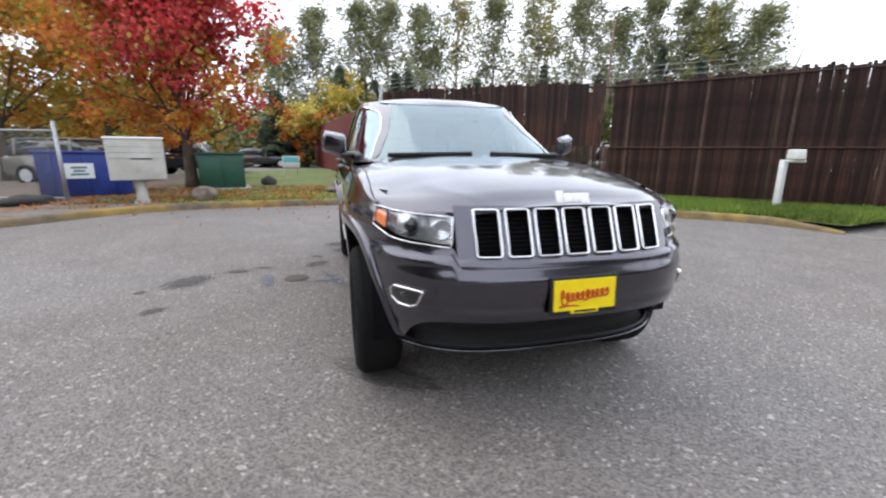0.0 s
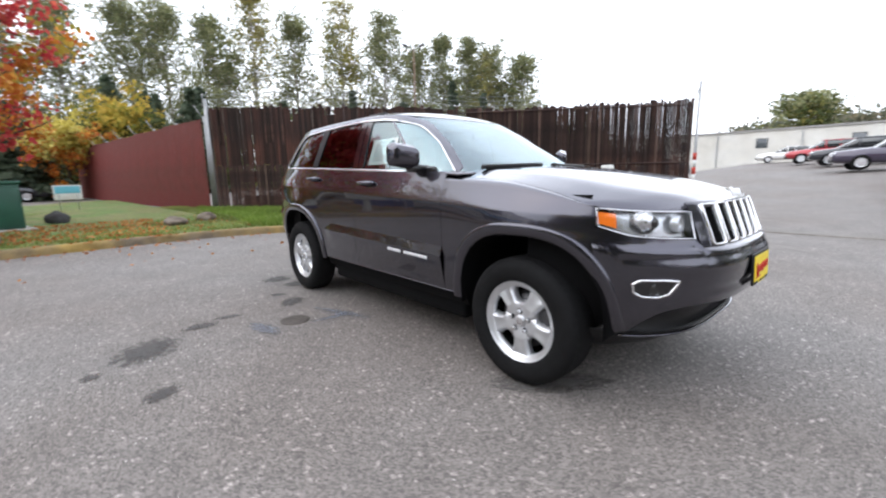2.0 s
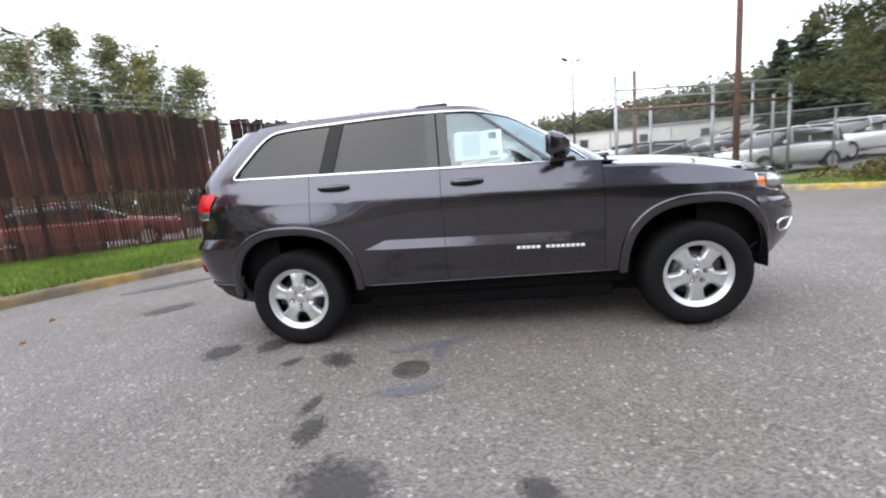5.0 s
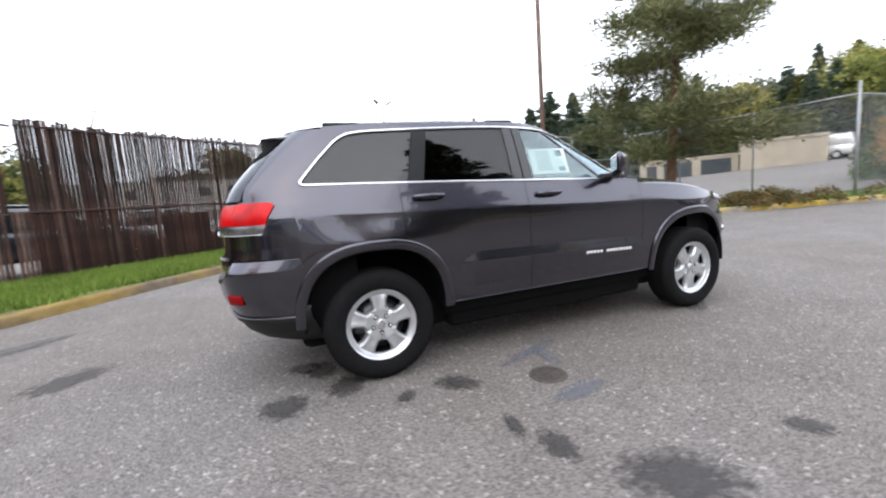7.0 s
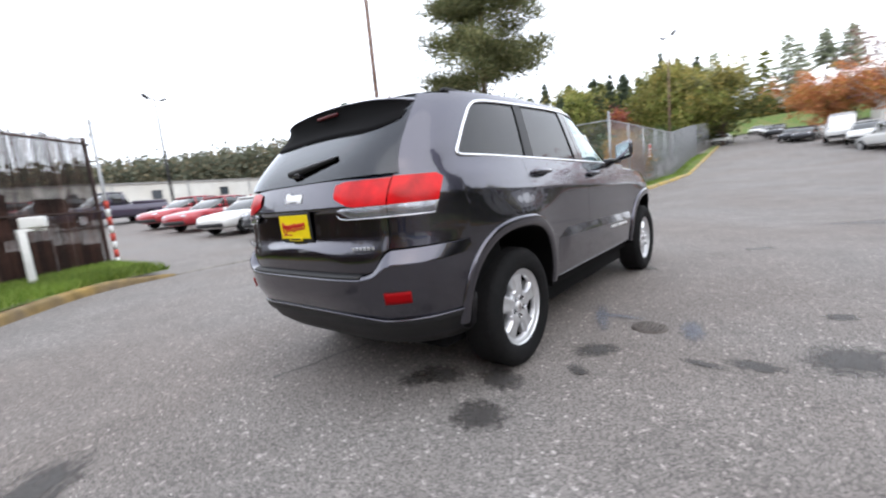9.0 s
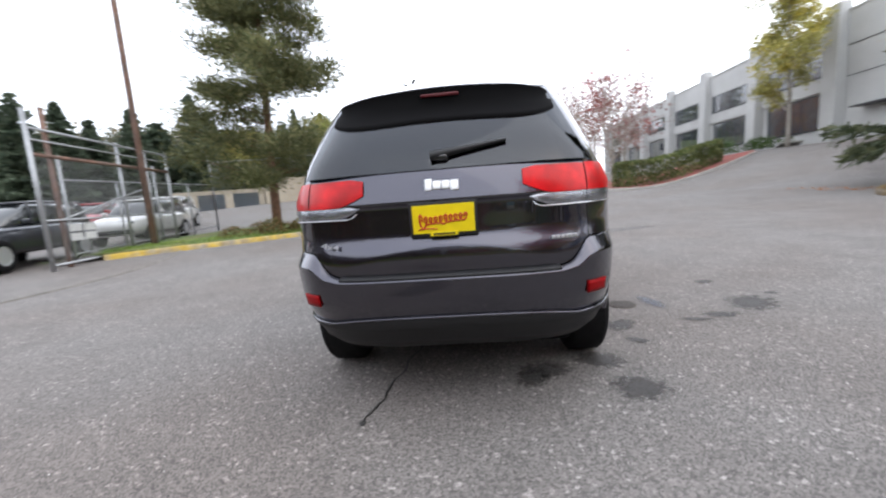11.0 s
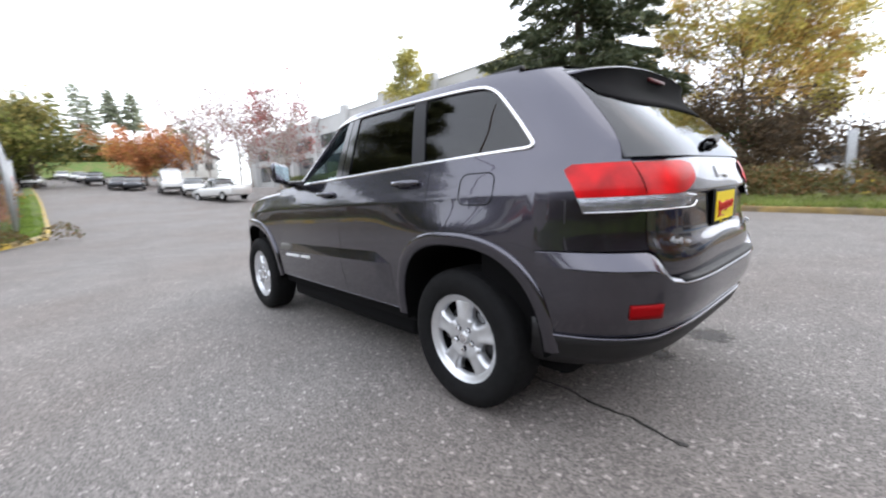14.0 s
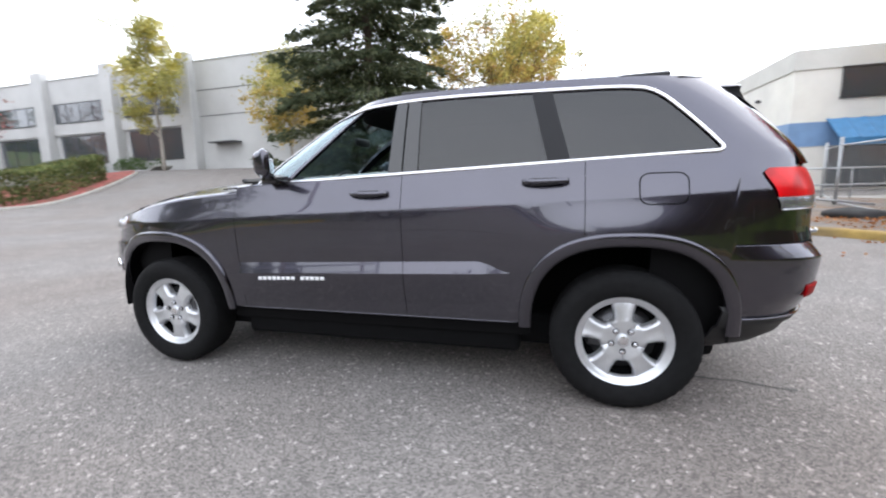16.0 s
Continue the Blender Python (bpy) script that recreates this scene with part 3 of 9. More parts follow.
roof_z = curve_fn((-2.05, 1.668), (-1.6, 1.693), (-0.9, 1.712), (-0.3, 1.71), (0.05, 1.69), (0.22, 1.66))
glass_top = curve_fn((-1.87, 1.322), (-1.80, 1.402), (-1.70, 1.507), (-1.60, 1.596), (-1.53, 1.628), (-1.42, 1.641), (-1.2, 1.650), (-0.5, 1.665), (-0.1, 1.652), (0.2, 1.60), (0.45, 1.47), (0.66, 1.32), (0.775, 1.225))
pil_top = curve_fn((-2.4, 1.30), (-2.33, 1.32), (-2.17, 1.45), (-2.01, 1.6), (-1.94, 1.665), (-1.6, 1.693), (-0.9, 1.712), (-0.3, 1.71), (0.0, 1.695), (0.2, 1.64), (0.45, 1.50), (0.7, 1.335), (0.84, 1.225))


def normal_of(f, x, z, s):
    """Outward normal of the height field y = f(x, z) on side s."""
    e = 0.004
    dx = (f(x + e, z) - f(x - e, z)) / (2 * e)
    dz = (f(x, z + e) - f(x, z - e)) / (2 * e)
    return Vector((-dx, s, -dz)).normalized()


def side_sheet(f, xs, lo, hi, rows, s, push=0.0, extra=None):
    """Panel on one side: columns at xs, from lo(x) to hi(x)."""
    out = []
    for x in xs:
        a, b = lo(x), hi(x)
        col = []
        for k in range(rows):
            z = a + (b - a) * k / (rows - 1)
            col.append((x, s * (f(x, z) + push), z))
        if extra:
            col += extra(x)
        out.append(col)
    return grid_bm(out, flip=s > 0)


car = empty("parked_suv", "dark granite-grey five-door sport-utility car on wet-stained asphalt", "car")
PANEL = 0.012


def panel(name, bm, label="", material=None, t=PANEL, parent=None):
    bm.normal_update()
    if sum((f.calc_center_median() - Vector((max(-1.2, min(1.2, f.calc_center_median().x)), 0, 0.8))).dot(f.normal) * f.calc_area() for f in bm.faces) < 0:
        bmesh.ops.reverse_faces(bm, faces=bm.faces)
    for e in bm.edges:
        if e.is_boundary:
            e.smooth = False
    ob = part(name, bm, material or M_PAINT, parent or car, label)
    return thick(ob, t)


# --- hood and fender shoulder ---
shoulder_z = curve_fn((0.80, 1.165), (1.2, 1.135), (1.6, 1.085), (1.85, 1.035), (2.0, 1.0))
hood_y = curve_fn((0.80, 0.80), (1.3, 0.802), (1.7, 0.806), (1.84, 0.80), (1.95, 0.755), (2.08, 0.66), (2.2, 0.52))
hood_edge_z = curve_fn((0.80, 1.195), (1.3, 1.16), (1.6, 1.105), (1.84, 1.042), (1.95, 1.03), (2.2, 1.025))
hood_mid_z = curve_fn((0.80, 1.262), (1.1, 1.25), (1.5, 1.215), (1.9, 1.155), (2.1, 1.105), (2.2, 1.065), (2.25, 1.05))


def hood_z(x, y):
    q = min(abs(y) / hood_y(x), 1.0)
    ridge = 0.008 * math.exp(-((q - 0.72) / 0.10) ** 2)
    return hood_mid_z(x) - (hood_mid_z(x) - hood_edge_z(x)) * q ** 2.6 + ridge


def hood_front(y):
    w = 0.90
    L = 2.235 - XF
    return XF + L * (1 - min(abs(y) / w, 0.999) ** NF) ** (1 / NF)


rows = []
for i in range(34):
    u = i / 33
    row = []
    for j in range(41):
        v = -1 + j / 20
        back = 0.965 - 0.17 * abs(v) ** 2.2
        x = back
        for _ in range(4):
            y = v * (hood_y(x) - 0.004)
            x = back + (hood_front(y) - back) * u
        y = v * (hood_y(x) - 0.004)
        z = hood_z(x, y)
        if u > 0.9:
            k = (u - 0.9) / 0.1
            z = z * (1 - k ** 2) + (min(z, 1.052 - 0.035 * abs(v) ** 2)) * k ** 2
        row.append((x, y, z))
    rows.append(row)
panel("hood", grid_bm(rows, flip=True), "ridged engine hood")

SEAM_F, SEAM_B, SEAM_R = 0.835, -0.285, -1.255
G = 0.0018
for s in (1, -1):
    # front fender with shoulder up to the hood edge
    def shoulder(x):
        z0, y0 = shoulder_z(x), side_y(x, shoulder_z(x))
        z1, y1 = hood_edge_z(x), hood_y(x) + 0.002
        return [(x, s * (y0 + (y1 - y0) * (1 - math.cos(t))), z0 + (z1 - z0) * math.sin(t)) for t in (0.25, 0.55, 0.85, 1.2, 1.5708)]
    xs = lin(SEAM_F + G, AXLE - ARCH_R, 6) + [AXLE - ARCH_R * math.cos(math.pi * k / 30) for k in range(1, 30) if AXLE - ARCH_R * math.cos(math.pi * k / 30) < 1.86] + [1.86]
    panel("front_fender", side_sheet(side_y, xs, lambda x: arch_lo(x, 0.44), shoulder_z, 48, s, extra=shoulder))
    # doors
    def door_lo(x):
        return arch_lo(x, 0.442)
    def f_door_hi(x):
        return belt_z(x) - 0.004
    panel("front_door", side_sheet(side_y, lin(SEAM_B + G, SEAM_F - G, 30), door_lo, f_door_hi, 64, s))
    panel("rear_door", side_sheet(side_y, [SEAM_R + G + (SEAM_B - SEAM_R - 2 * G) * k / 35 for k in range(36)], door_lo, f_door_hi, 64, s))
    # rear quarter with arch, notch for the tail lamp
    q_hi = curve_fn((-2.5, 1.318), (-1.24, 1.288))
    xs = [-AXLE - ARCH_R * math.cos(math.pi * k / 30) for k in range(1, 30) if -AXLE - ARCH_R * math.cos(math.pi * k / 30) < SEAM_R - G] + [SEAM_R - G]
    xs = lin(-2.03, -AXLE - ARCH_R, 6) + xs
    xs = sorted(set([x for x in xs if abs(x + 1.86) > 0.012] + [-1.86]))
    cols = []
    for k in range(14):
        col = []
        for q in range(56):
            z = 0.877 + (1.318 - 0.877) * q / 55
            b0, b1 = math.atan2(0.676, (XR - tail_x(z)) * (1 - (0.676 / side_w(lift_w(-1.9, z))) ** NR) ** (1 / NR)), math.atan2(side_y0(-2.04, z), XR + 2.04)
            p = quarter_p(b0 + (b1 - b0) * k / 13, z)
            col.append((p[0], s * p[1], p[2]))
        cols.append(col)
    for x in xs:
        lo, hi = max(arch_lo(x, 0.44), 0.876 if x < -1.905 else 0), q_hi(x)
        col = []
        for q in range(56):
            z = lo + (hi - lo) * q / 55
            p = quarter_p(math.atan2(side_y0(x, z), XR - x), z)
            col.append((p[0], s * p[1], p[2]))
        cols.append(col)
    n_foot = 14 + len([x for x in xs if x < -1.8595])
    body = grid_bm(cols, flip=s > 0)
    # the rear pillar rises from the same sheet, between quarter glass and rear window
    foot = [c[-1] for c in cols[:n_foot]]
    bend = [math.atan2(abs(p[1]), p[0] - GX) for p in foot]
    rows = [foot]
    for k in range(1, 22):
        v = k / 21
        z = 1.318 + (1.674 - 1.318) * v
        x0 = -1.68
        for xx in lin(-1.86, -1.68, 40):
            if glass_top(xx) >= z:
                x0 = xx
                break
        y_e = win_e(z) - 0.010
        L = GX - rw_x(z)
        b0, b1 = math.atan2(gh_y(x0, z), x0 - GX), math.atan2(y_e, -L * (1 - min(y_e / gh_w(z), 0.999) ** GR) ** (1 / GR))
        row = []
        for b in bend:
            q = (b - bend[-1]) / (bend[0] - bend[-1])
            p = gh_p(b0 + (b1 - b0) * q, z)
            row.append((p[0], s * p[1], p[2]))
        rows.append(row)
    up = grid_bm(rows, flip=s < 0)
    tmp = bpy.data.meshes.new("tmp")
    up.to_mesh(tmp)
    up.free()
    body.from_mesh(tmp)
    bpy.data.meshes.remove(tmp)
    bmesh.ops.remove_doubles(body, verts=body.verts, dist=1e-4)
    bmesh.ops.recalc_face_normals(body, faces=body.faces)
    panel("rear_quarter", body)
    # sill, near-black to put the shade below the doors into its colour
    panel("sill", side_sheet(side_y, lin(-AXLE + ARCH_R - 0.01, AXLE - ARCH_R + 0.02, 12), lambda x: 0.345, lambda x: 0.434, 6, s, push=-0.05), material=M_UNDER_SHADE)
    # added up-tilted strip, shaped for the sky glint on the body's lower edge
    bm = strip_bm([(x, s * (side_y(x, 0.44) - 0.001), 0.438) for x in lin(-AXLE + ARCH_R + 0.01, AXLE - ARCH_R - 0.01, 16)], [(0, s * 0.6, 0.8)] * 16, 0.006, 0.004)
    part("sill_strip", bm, M_PAINT, car)
    # door moulding with its bright upper facet
    def mould(x0, x1):
        out = []
        for k in range(30):
            x = x0 + (x1 - x0) * k / 29
            zc = 0.742 - (x + 0.87) * 0.026
            e = ease(-0.90, -0.70, x)
            zl = zc - 0.026
            h = 0.064 * e - 0.024
            row = [(x, s * (side_y(x, zc + h) + 0.0006), zc + h), (x, s * (side_y(x, zl) + 0.020 * e + 0.001), zl)]
            for d, o in ((0.006, 0.0205), (0.03, 0.0185), (0.07, 0.014), (0.12, 0.008), (0.18, 0.001)):
                row.append((x, s * (side_y(x, zl - d) + o * e + 0.0006), zl - d))
            out.append(row)
        bm = grid_bm(out, flip=s > 0)
        for e in bm.edges:
            if all(abs(v.co.z - (0.716 - (v.co.x + 0.87) * 0.026)) < 1e-4 for v in e.verts):
                e.smooth = False
        return bm
    part("door_moulding", mould(-0.885, SEAM_B - G), M_PAINT, car)
    part("door_moulding", mould(SEAM_B + G, SEAM_F - 0.005), M_PAINT, car)
    # wheel-arch flares
    for c in (AXLE, -AXLE):
        sec = [(-0.024, 0.004), (-0.014, 0.012), (0.0, 0.016), (0.014, 0.018), (0.030, 0.0185), (0.038, 0.016), (0.042, 0.010), (0.044, -0.002)]
        rows = []
        for k in range(49):
            a = radians(1 + 178 * k / 48)
            row = []
            for dr, dy in sec:
                r = (ARCH_R + dr) * arch_k(a)
                x, z = c + r * math.cos(a), ARCH_Z + r * math.sin(a) * (1.0 if math.sin(a) > 0 else 1)
                row.append((x, s * (side_y(x, max(z, 0.33)) + dy), z))
            rows.append(row)
        part("wheel_arch_flare", grid_bm(rows, flip=s < 0), M_PAINT, car)
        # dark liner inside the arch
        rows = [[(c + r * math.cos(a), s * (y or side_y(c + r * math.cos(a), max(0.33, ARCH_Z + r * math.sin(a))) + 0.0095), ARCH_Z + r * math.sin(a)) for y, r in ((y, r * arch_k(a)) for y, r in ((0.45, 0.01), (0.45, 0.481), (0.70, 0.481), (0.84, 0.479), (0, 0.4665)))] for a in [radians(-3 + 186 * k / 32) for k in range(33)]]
        part("arch_liner", grid_bm(rows), M_UNDER_SHADE, car)

# --- nose: bumper, grille face, lamps ---
A_LAMP_IN, A_LAMP_OUT = math.atan2(0.515, 2.16 - XF), math.atan2(0.84, 1.90 - XF)
A_GRILLE = A_LAMP_IN - 0.008
A_END = math.atan2(side_y(1.86, 0.7), 1.86 - XF)
lamp_lo = curve_fn((A_LAMP_IN, 0.885), (0.6, 0.90), (A_LAMP_OUT, 0.945))
lamp_hi = curve_fn((A_LAMP_IN, 1.008), (0.6, 1.018), (A_LAMP_OUT, 1.03))


def bumper_hi(a):
    a = abs(a)
    return 0.842 if a < A_GRILLE else lamp_lo(max(a, A_LAMP_IN)) - 0.004


def bumper_lo(a):
    p = nose_p(a, 0.6)
    return arch_lo(p[0], 0.395 + 0.185 * max(0.0, 1 - (abs(a) / 0.60) ** 8))


angs = [A_END * (-1 + 2 * k / 90) for k in range(91)]
rows = []
for a in angs:
    lo, hi = bumper_lo(a), bumper_hi(a)
    col = []
    for k in range(34):
        z = lo + (hi - lo) * k / 33
        out = 0.0
        q = max(0.0, 1 - (abs(a) / 0.52) ** 6)
        out += 0.012 * math.exp(-((z - 0.828) / 0.016) ** 2) * (1 if abs(a) < 1.0 else 0)   # ledge below the grille
        out += 0.014 * ease(0.650, 0.610, z) * q                                             # proud bar above the intake
        col.append(nose_p(a, z, out))
    rows.append(col)
panel("front_bumper", grid_bm(rows), "body-coloured front bumper")
# black lower air dam and chin
rows = [[nose_p(a, z, o) for z, o in ((0.235, -0.16), (0.25, -0.10), (0.29, -0.055), (0.345, -0.022), (0.385, -0.008), (0.402, -0.010))] for a in [A_END * (-1 + 2 * k / 50) * 0.97 for k in range(51)]]
panel("air_dam", grid_bm(rows), "black plastic air dam", M_BLACK)
rows = [[nose_p(a, z, o) for z, o in ((0.37, -0.006), (0.395, -0.03), (0.42, -0.075), (0.50, -0.085), (0.555, -0.04), (0.59, -0.012))] for a in [0.64 * (-1 + 2 * k / 40) for k in range(41)]]
panel("lower_intake", grid_bm(rows), "black mesh lower intake", M_BLACK)
bm = strip_bm([nose_p(a, 0.384, 0.006) for a in [0.62 * (-1 + 2 * k / 40) for k in range(41)]], [nose_p(a, 0.0)[:2] + (0,) for a in [0.62 * (-1 + 2 * k / 40) for k in range(41)]], 0.012, 0.012)
part("chin_strip", bm, M_PAINT, car, "dark satin chin strip")

# grille face with seven slots cut through
slot_c = [(-3 + i) * 0.130 for i in range(7)]
SLOT_W, SLOT_LO, SLOT_HI = 0.102, 0.850, 1.036
ys = sorted({round(v, 4) for c in slot_c for v in (c - SLOT_W / 2, c, c + SLOT_W / 2)} | {-0.515, 0.515, -0.47, 0.47})


def nose_yz(y, z, out=0.0):
    w = side_w(lift_w(1.86, z))
    L = nose_x(z) - XF
    return (XF + L * (1 - min(abs(y) / w, 0.999) ** NF) ** (1 / NF) + out, y, z)


zs = [0.834, SLOT_LO, 0.93, 0.98, SLOT_HI, 1.046, 1.052]
bm = bmesh.new()
vv = {(i, j): bm.verts.new(nose_yz(y, z)) for i, y in enumerate(ys) for j, z in enumerate(zs)}
for i in range(len(ys) - 1):
    mid = (ys[i] + ys[i + 1]) / 2
    inside = any(abs(mid - c) < SLOT_W / 2 for c in slot_c)
    for j in range(len(zs) - 1):
        if inside and SLOT_LO <= zs[j] < SLOT_HI - 1e-4:
            continue
        bm.faces.new((vv[i, j], vv[i + 1, j], vv[i + 1, j + 1], vv[i, j + 1]))
panel("grille_face", bm, "body-coloured seven-slot grille face")
rows = [[nose_yz(y, z, -0.06) for z in lin(0.84, 1.05, 5)] for y in lin(-0.5, 0.5, 30)]
part("grille_backing", grid_bm(rows), M_UNDER_SHADE, car)
for c in slot_c:
    # rounded chrome frame
    path, nrm = [], []
    hw, h0, h1, r = SLOT_W / 2, SLOT_LO, SLOT_HI, 0.011
    for cx, cz, a0 in ((c + hw - r, h1 - r, 0), (c - hw + r, h1 - r, 90), (c - hw + r, h0 + r, 180), (c + hw - r, h0 + r, 270)):
        for k in range(5):
            a = radians(a0 + 90 * k / 4)
            path.append(nose_yz(cx + r * math.cos(a), cz + r * math.sin(a), 0.0))
            nrm.append((1, 0.12 * cx, 0.25))
    part("slot_frame", strip_bm(path, nrm, 0.010, 0.014, closed=True), M_CHROME, car, "chrome slot frame")
    bm = bmesh.new()
    for k in range(9):
        box_bm(0.01, SLOT_W, 0.003, nose_yz(c, SLOT_LO + 0.02 + k * 0.018, -0.03), bm=bm)
    part("slot_mesh", bm, M_UNDER_SHADE, car, "black slot mesh", smooth=False)


def emblem_bm(size, dep):
    """A plain raised emblem: four rounded blocks in a row, the first one tall."""
    bm = bmesh.new()
    for k, (u, w, h, dz) in enumerate(((-0.37, 0.2, 0.34, 0.0), (-0.13, 0.23, 0.25, -0.02), (0.12, 0.23, 0.25, -0.02), (0.37, 0.23, 0.30, -0.05))):
        box_bm(dep, w * size, h * size, (0, u * size, dz * size), bevel=0.004, bm=bm)
    return bm


ob = part("front_emblem", emblem_bm(0.165, 0.010), M_WHITEMARK, car, "plain silver emblem blocks")
ob.matrix_basis = Matrix.Translation((2.226, 0.0, 1.084)) @ Euler((0, radians(-22), 0)).to_matrix().to_4x4()

for s in (1, -1):
    # headlamp: housing, projector, amber marker, clear lens
    n = 26
    aa = [A_LAMP_IN + (A_LAMP_OUT - A_LAMP_IN) * k / (n - 1) for k in range(n)]
    def lamp_sheet(out, m0=0.0, m1=0.0, a_sub=None, lo_f=0.0, hi_f=1.0):
        rows = []
        for a in (a_sub or aa):
            lo, hi = lamp_lo(a), lamp_hi(a)
            lo, hi = lo + (hi - lo) * lo_f, lo + (hi - lo) * hi_f
            rows.append([(lambda p: (p[0], s * p[1], p[2]))(nose_p(a, lo + (hi - lo) * k / 7, out)) for k in range(8)])
        return grid_bm(rows, flip=s < 0)
    head = part("headlamp", lamp_sheet(-0.055), M_LAMPSILVER, car, "clear-lens headlamp with amber marker")
    part("lens", lamp_sheet(0.004), M_LENS, head)
    rim = []
    nr = []
    loop = [(a, lamp_lo(a)) for a in aa] + [(a, lamp_hi(a)) for a in aa[::-1]]
    for a, z in loop:
        p = nose_p(a, z, 0.002)
        rim.append((p[0], s * p[1], p[2]))
        nr.append((math.cos(a), s * math.sin(a), 0.1))
    part("lamp_rim", strip_bm(rim, nr, 0.0055, 0.004, closed=True), M_CHROME, head, "chrome rim")
    part("amber_marker", lamp_sheet(-0.012, a_sub=aa[-6:], lo_f=0.16, hi_f=0.80), M_AMBER, head, "amber side marker")
    p = nose_p(aa[12], 0.962, -0.035)
    bm = lathe_bm([(0.0, 0.05), (0.026, 0.045), (0.036, 0.03), (0.042, 0.022), (0.052, 0.02), (0.055, 0.0), (0.055, -0.04)], 32)
    ob = part("projector", bm, M_LAMPSILVER, head)
    ob.matrix_basis = Matrix.Translation((p[0], s * p[1], p[2])) @ Euler((0, 0, radians(-90 + s * 18))).to_matrix().to_4x4()
    bm = bmesh.new()
    bmesh.ops.create_uvsphere(bm, u_segments=24, v_segments=12, radius=0.033)
    ob = part("projector_lens", bm, M_BLACKGLOSS, head, "dark glass projector lens")
    ob.location = (p[0] + 0.028, s * p[1], p[2])
    p = nose_p(aa[3], 0.95, -0.03)
    bm = lathe_bm([(0.0, -0.012), (0.014, -0.010), (0.03, 0.0), (0.040, 0.014), (0.044, 0.014), (0.045, -0.02)], 24)
    ob = part("high_beam", bm, M_LAMPSILVER, head)
    ob.matrix_basis = Matrix.Translation((p[0], s * p[1], p[2])) @ Euler((0, 0, radians(-90))).to_matrix().to_4x4()
    # filler between the headlamp's upper edge and the hood
    rows = []
    for a in lin(A_LAMP_OUT - 0.30, A_LAMP_OUT + 0.03, 14):
        p = Vector(nose_p(a, lamp_hi(min(a, A_LAMP_OUT)) + 0.001, -0.003))
        q = Vector((p.x - 0.01, min(p.y - 0.004, hood_y(p.x - 0.01) - 0.008), hood_z(p.x - 0.01, hood_y(p.x - 0.01)) - 0.006))
        rows.append([(v.x, s * v.y, v.z) for v in (p, p.lerp(q, 0.5) + Vector((0, 0.004, 0.004)), q)])
    part("lamp_filler", grid_bm(rows, flip=s < 0), M_PAINT, car)
    # fog lamp: chrome frame round a dark hollow
    fy = [(0.652, 0.698), (0.672, 0.632), (0.697, 0.614), (0.738, 0.614), (0.760, 0.636), (0.766, 0.676), (0.752, 0.696), (0.70, 0.700)]
    fine = []
    for k in range(len(fy)):
        a, b = fy[k], fy[(k + 1) % len(fy)]
        for t in (0, 0.25, 0.5, 0.75):
            fine.append((a[0] + (b[0] - a[0]) * t, a[1] + (b[1] - a[1]) * t))
    fog_path = [(lambda q: (q[0], s * q[1], q[2]))(nose_yz(y, z, 0.008)) for y, z in fine]
    fog = part("fog_lamp", strip_bm(fog_path, [(1, s * 0.5, 0.05)] * len(fog_path), 0.011, 0.010, closed=True), M_CHROME, car, "chrome-framed fog lamp")
    bm = bmesh.new()
    vs = [bm.verts.new(v) for v in fog_path]
    ctr = Vector((0, 0, 0))
    for v in fog_path:
        ctr += Vector(v) / len(fog_path)
    cv = bm.verts.new(ctr + Vector((0.016, s * 0.006, 0)))
    for k in range(len(vs)):
        bm.faces.new((vs[k], vs[(k + 1) % len(vs)], cv) if s > 0 else (vs[(k + 1) % len(vs)], vs[k], cv))
    part("fog_hollow", bm, M_BLACKGLOSS, fog)
    bm = lathe_bm([(0.0, 0.01), (0.03, 0.006), (0.036, -0.01)], 24)
    ob = part("fog_lens", bm, M_LENS, fog)
    ob.matrix_basis = Matrix.Translation(ctr + Vector((0.018, -s * 0.012, 0))) @ Euler((0, 0, radians(-90 + s * 25))).to_matrix().to_4x4()


def plate(name, at, tilt, turn, red_h):
    """Yellow dealer plate in a dark frame, with a red script mark as plain strokes."""
    holder = part(name, box_bm(0.012, 0.318, 0.165, (0, 0, 0), bevel=0.005), M_BLACK, car, "yellow dealer plate in a black frame")
    holder.matrix_basis = Matrix.Translation(at) @ Euler((0, radians(tilt), radians(turn))).to_matrix().to_4x4()
    part("plate_face", box_bm(0.004, 0.290, 0.132, (0.007, 0, 0.002), bevel=0.001), M_PLATE, holder, smooth=False)
    part("plate_tab", box_bm(0.004, 0.13, 0.02, (0.0085, 0, -0.068), bevel=0.001), M_PLATE, holder, smooth=False)
    path = []
    for k in range(150):
        t = k / 149
        h = 0.016 + 0.020 * math.exp(-((t - 0.05) / 0.07) ** 2) + 0.008 * math.exp(-((t - 0.52) / 0.05) ** 2)
        a = t * 2 * math.pi * 9.5
        path.append((0.0105, -0.112 + 0.222 * t + 0.011 * math.cos(a), 0.016 * (t - 0.5) + h * math.sin(a)))
    part("script_stroke", tube_bm(path, 0.0040, 6), M_PLATERED, holder, "red script strokes")
    part("underline_stroke", tube_bm([(0.0105, -0.12 + 0.03 * k, -0.045 + 0.004 * math.sin(k)) for k in range(4)], 0.003, 6), M_PLATERED, holder, "red script strokes")
    for k in range(7):
        part("print_bar", box_bm(0.003, 0.012, 0.009, (0.0108, -0.045 + 0.015 * k, -0.068)), M_BLACK, holder, "small dark print bar", smooth=False)
    return holder


plate("front_plate", (2.37, 0.0, 0.693), -3, 0, 0)

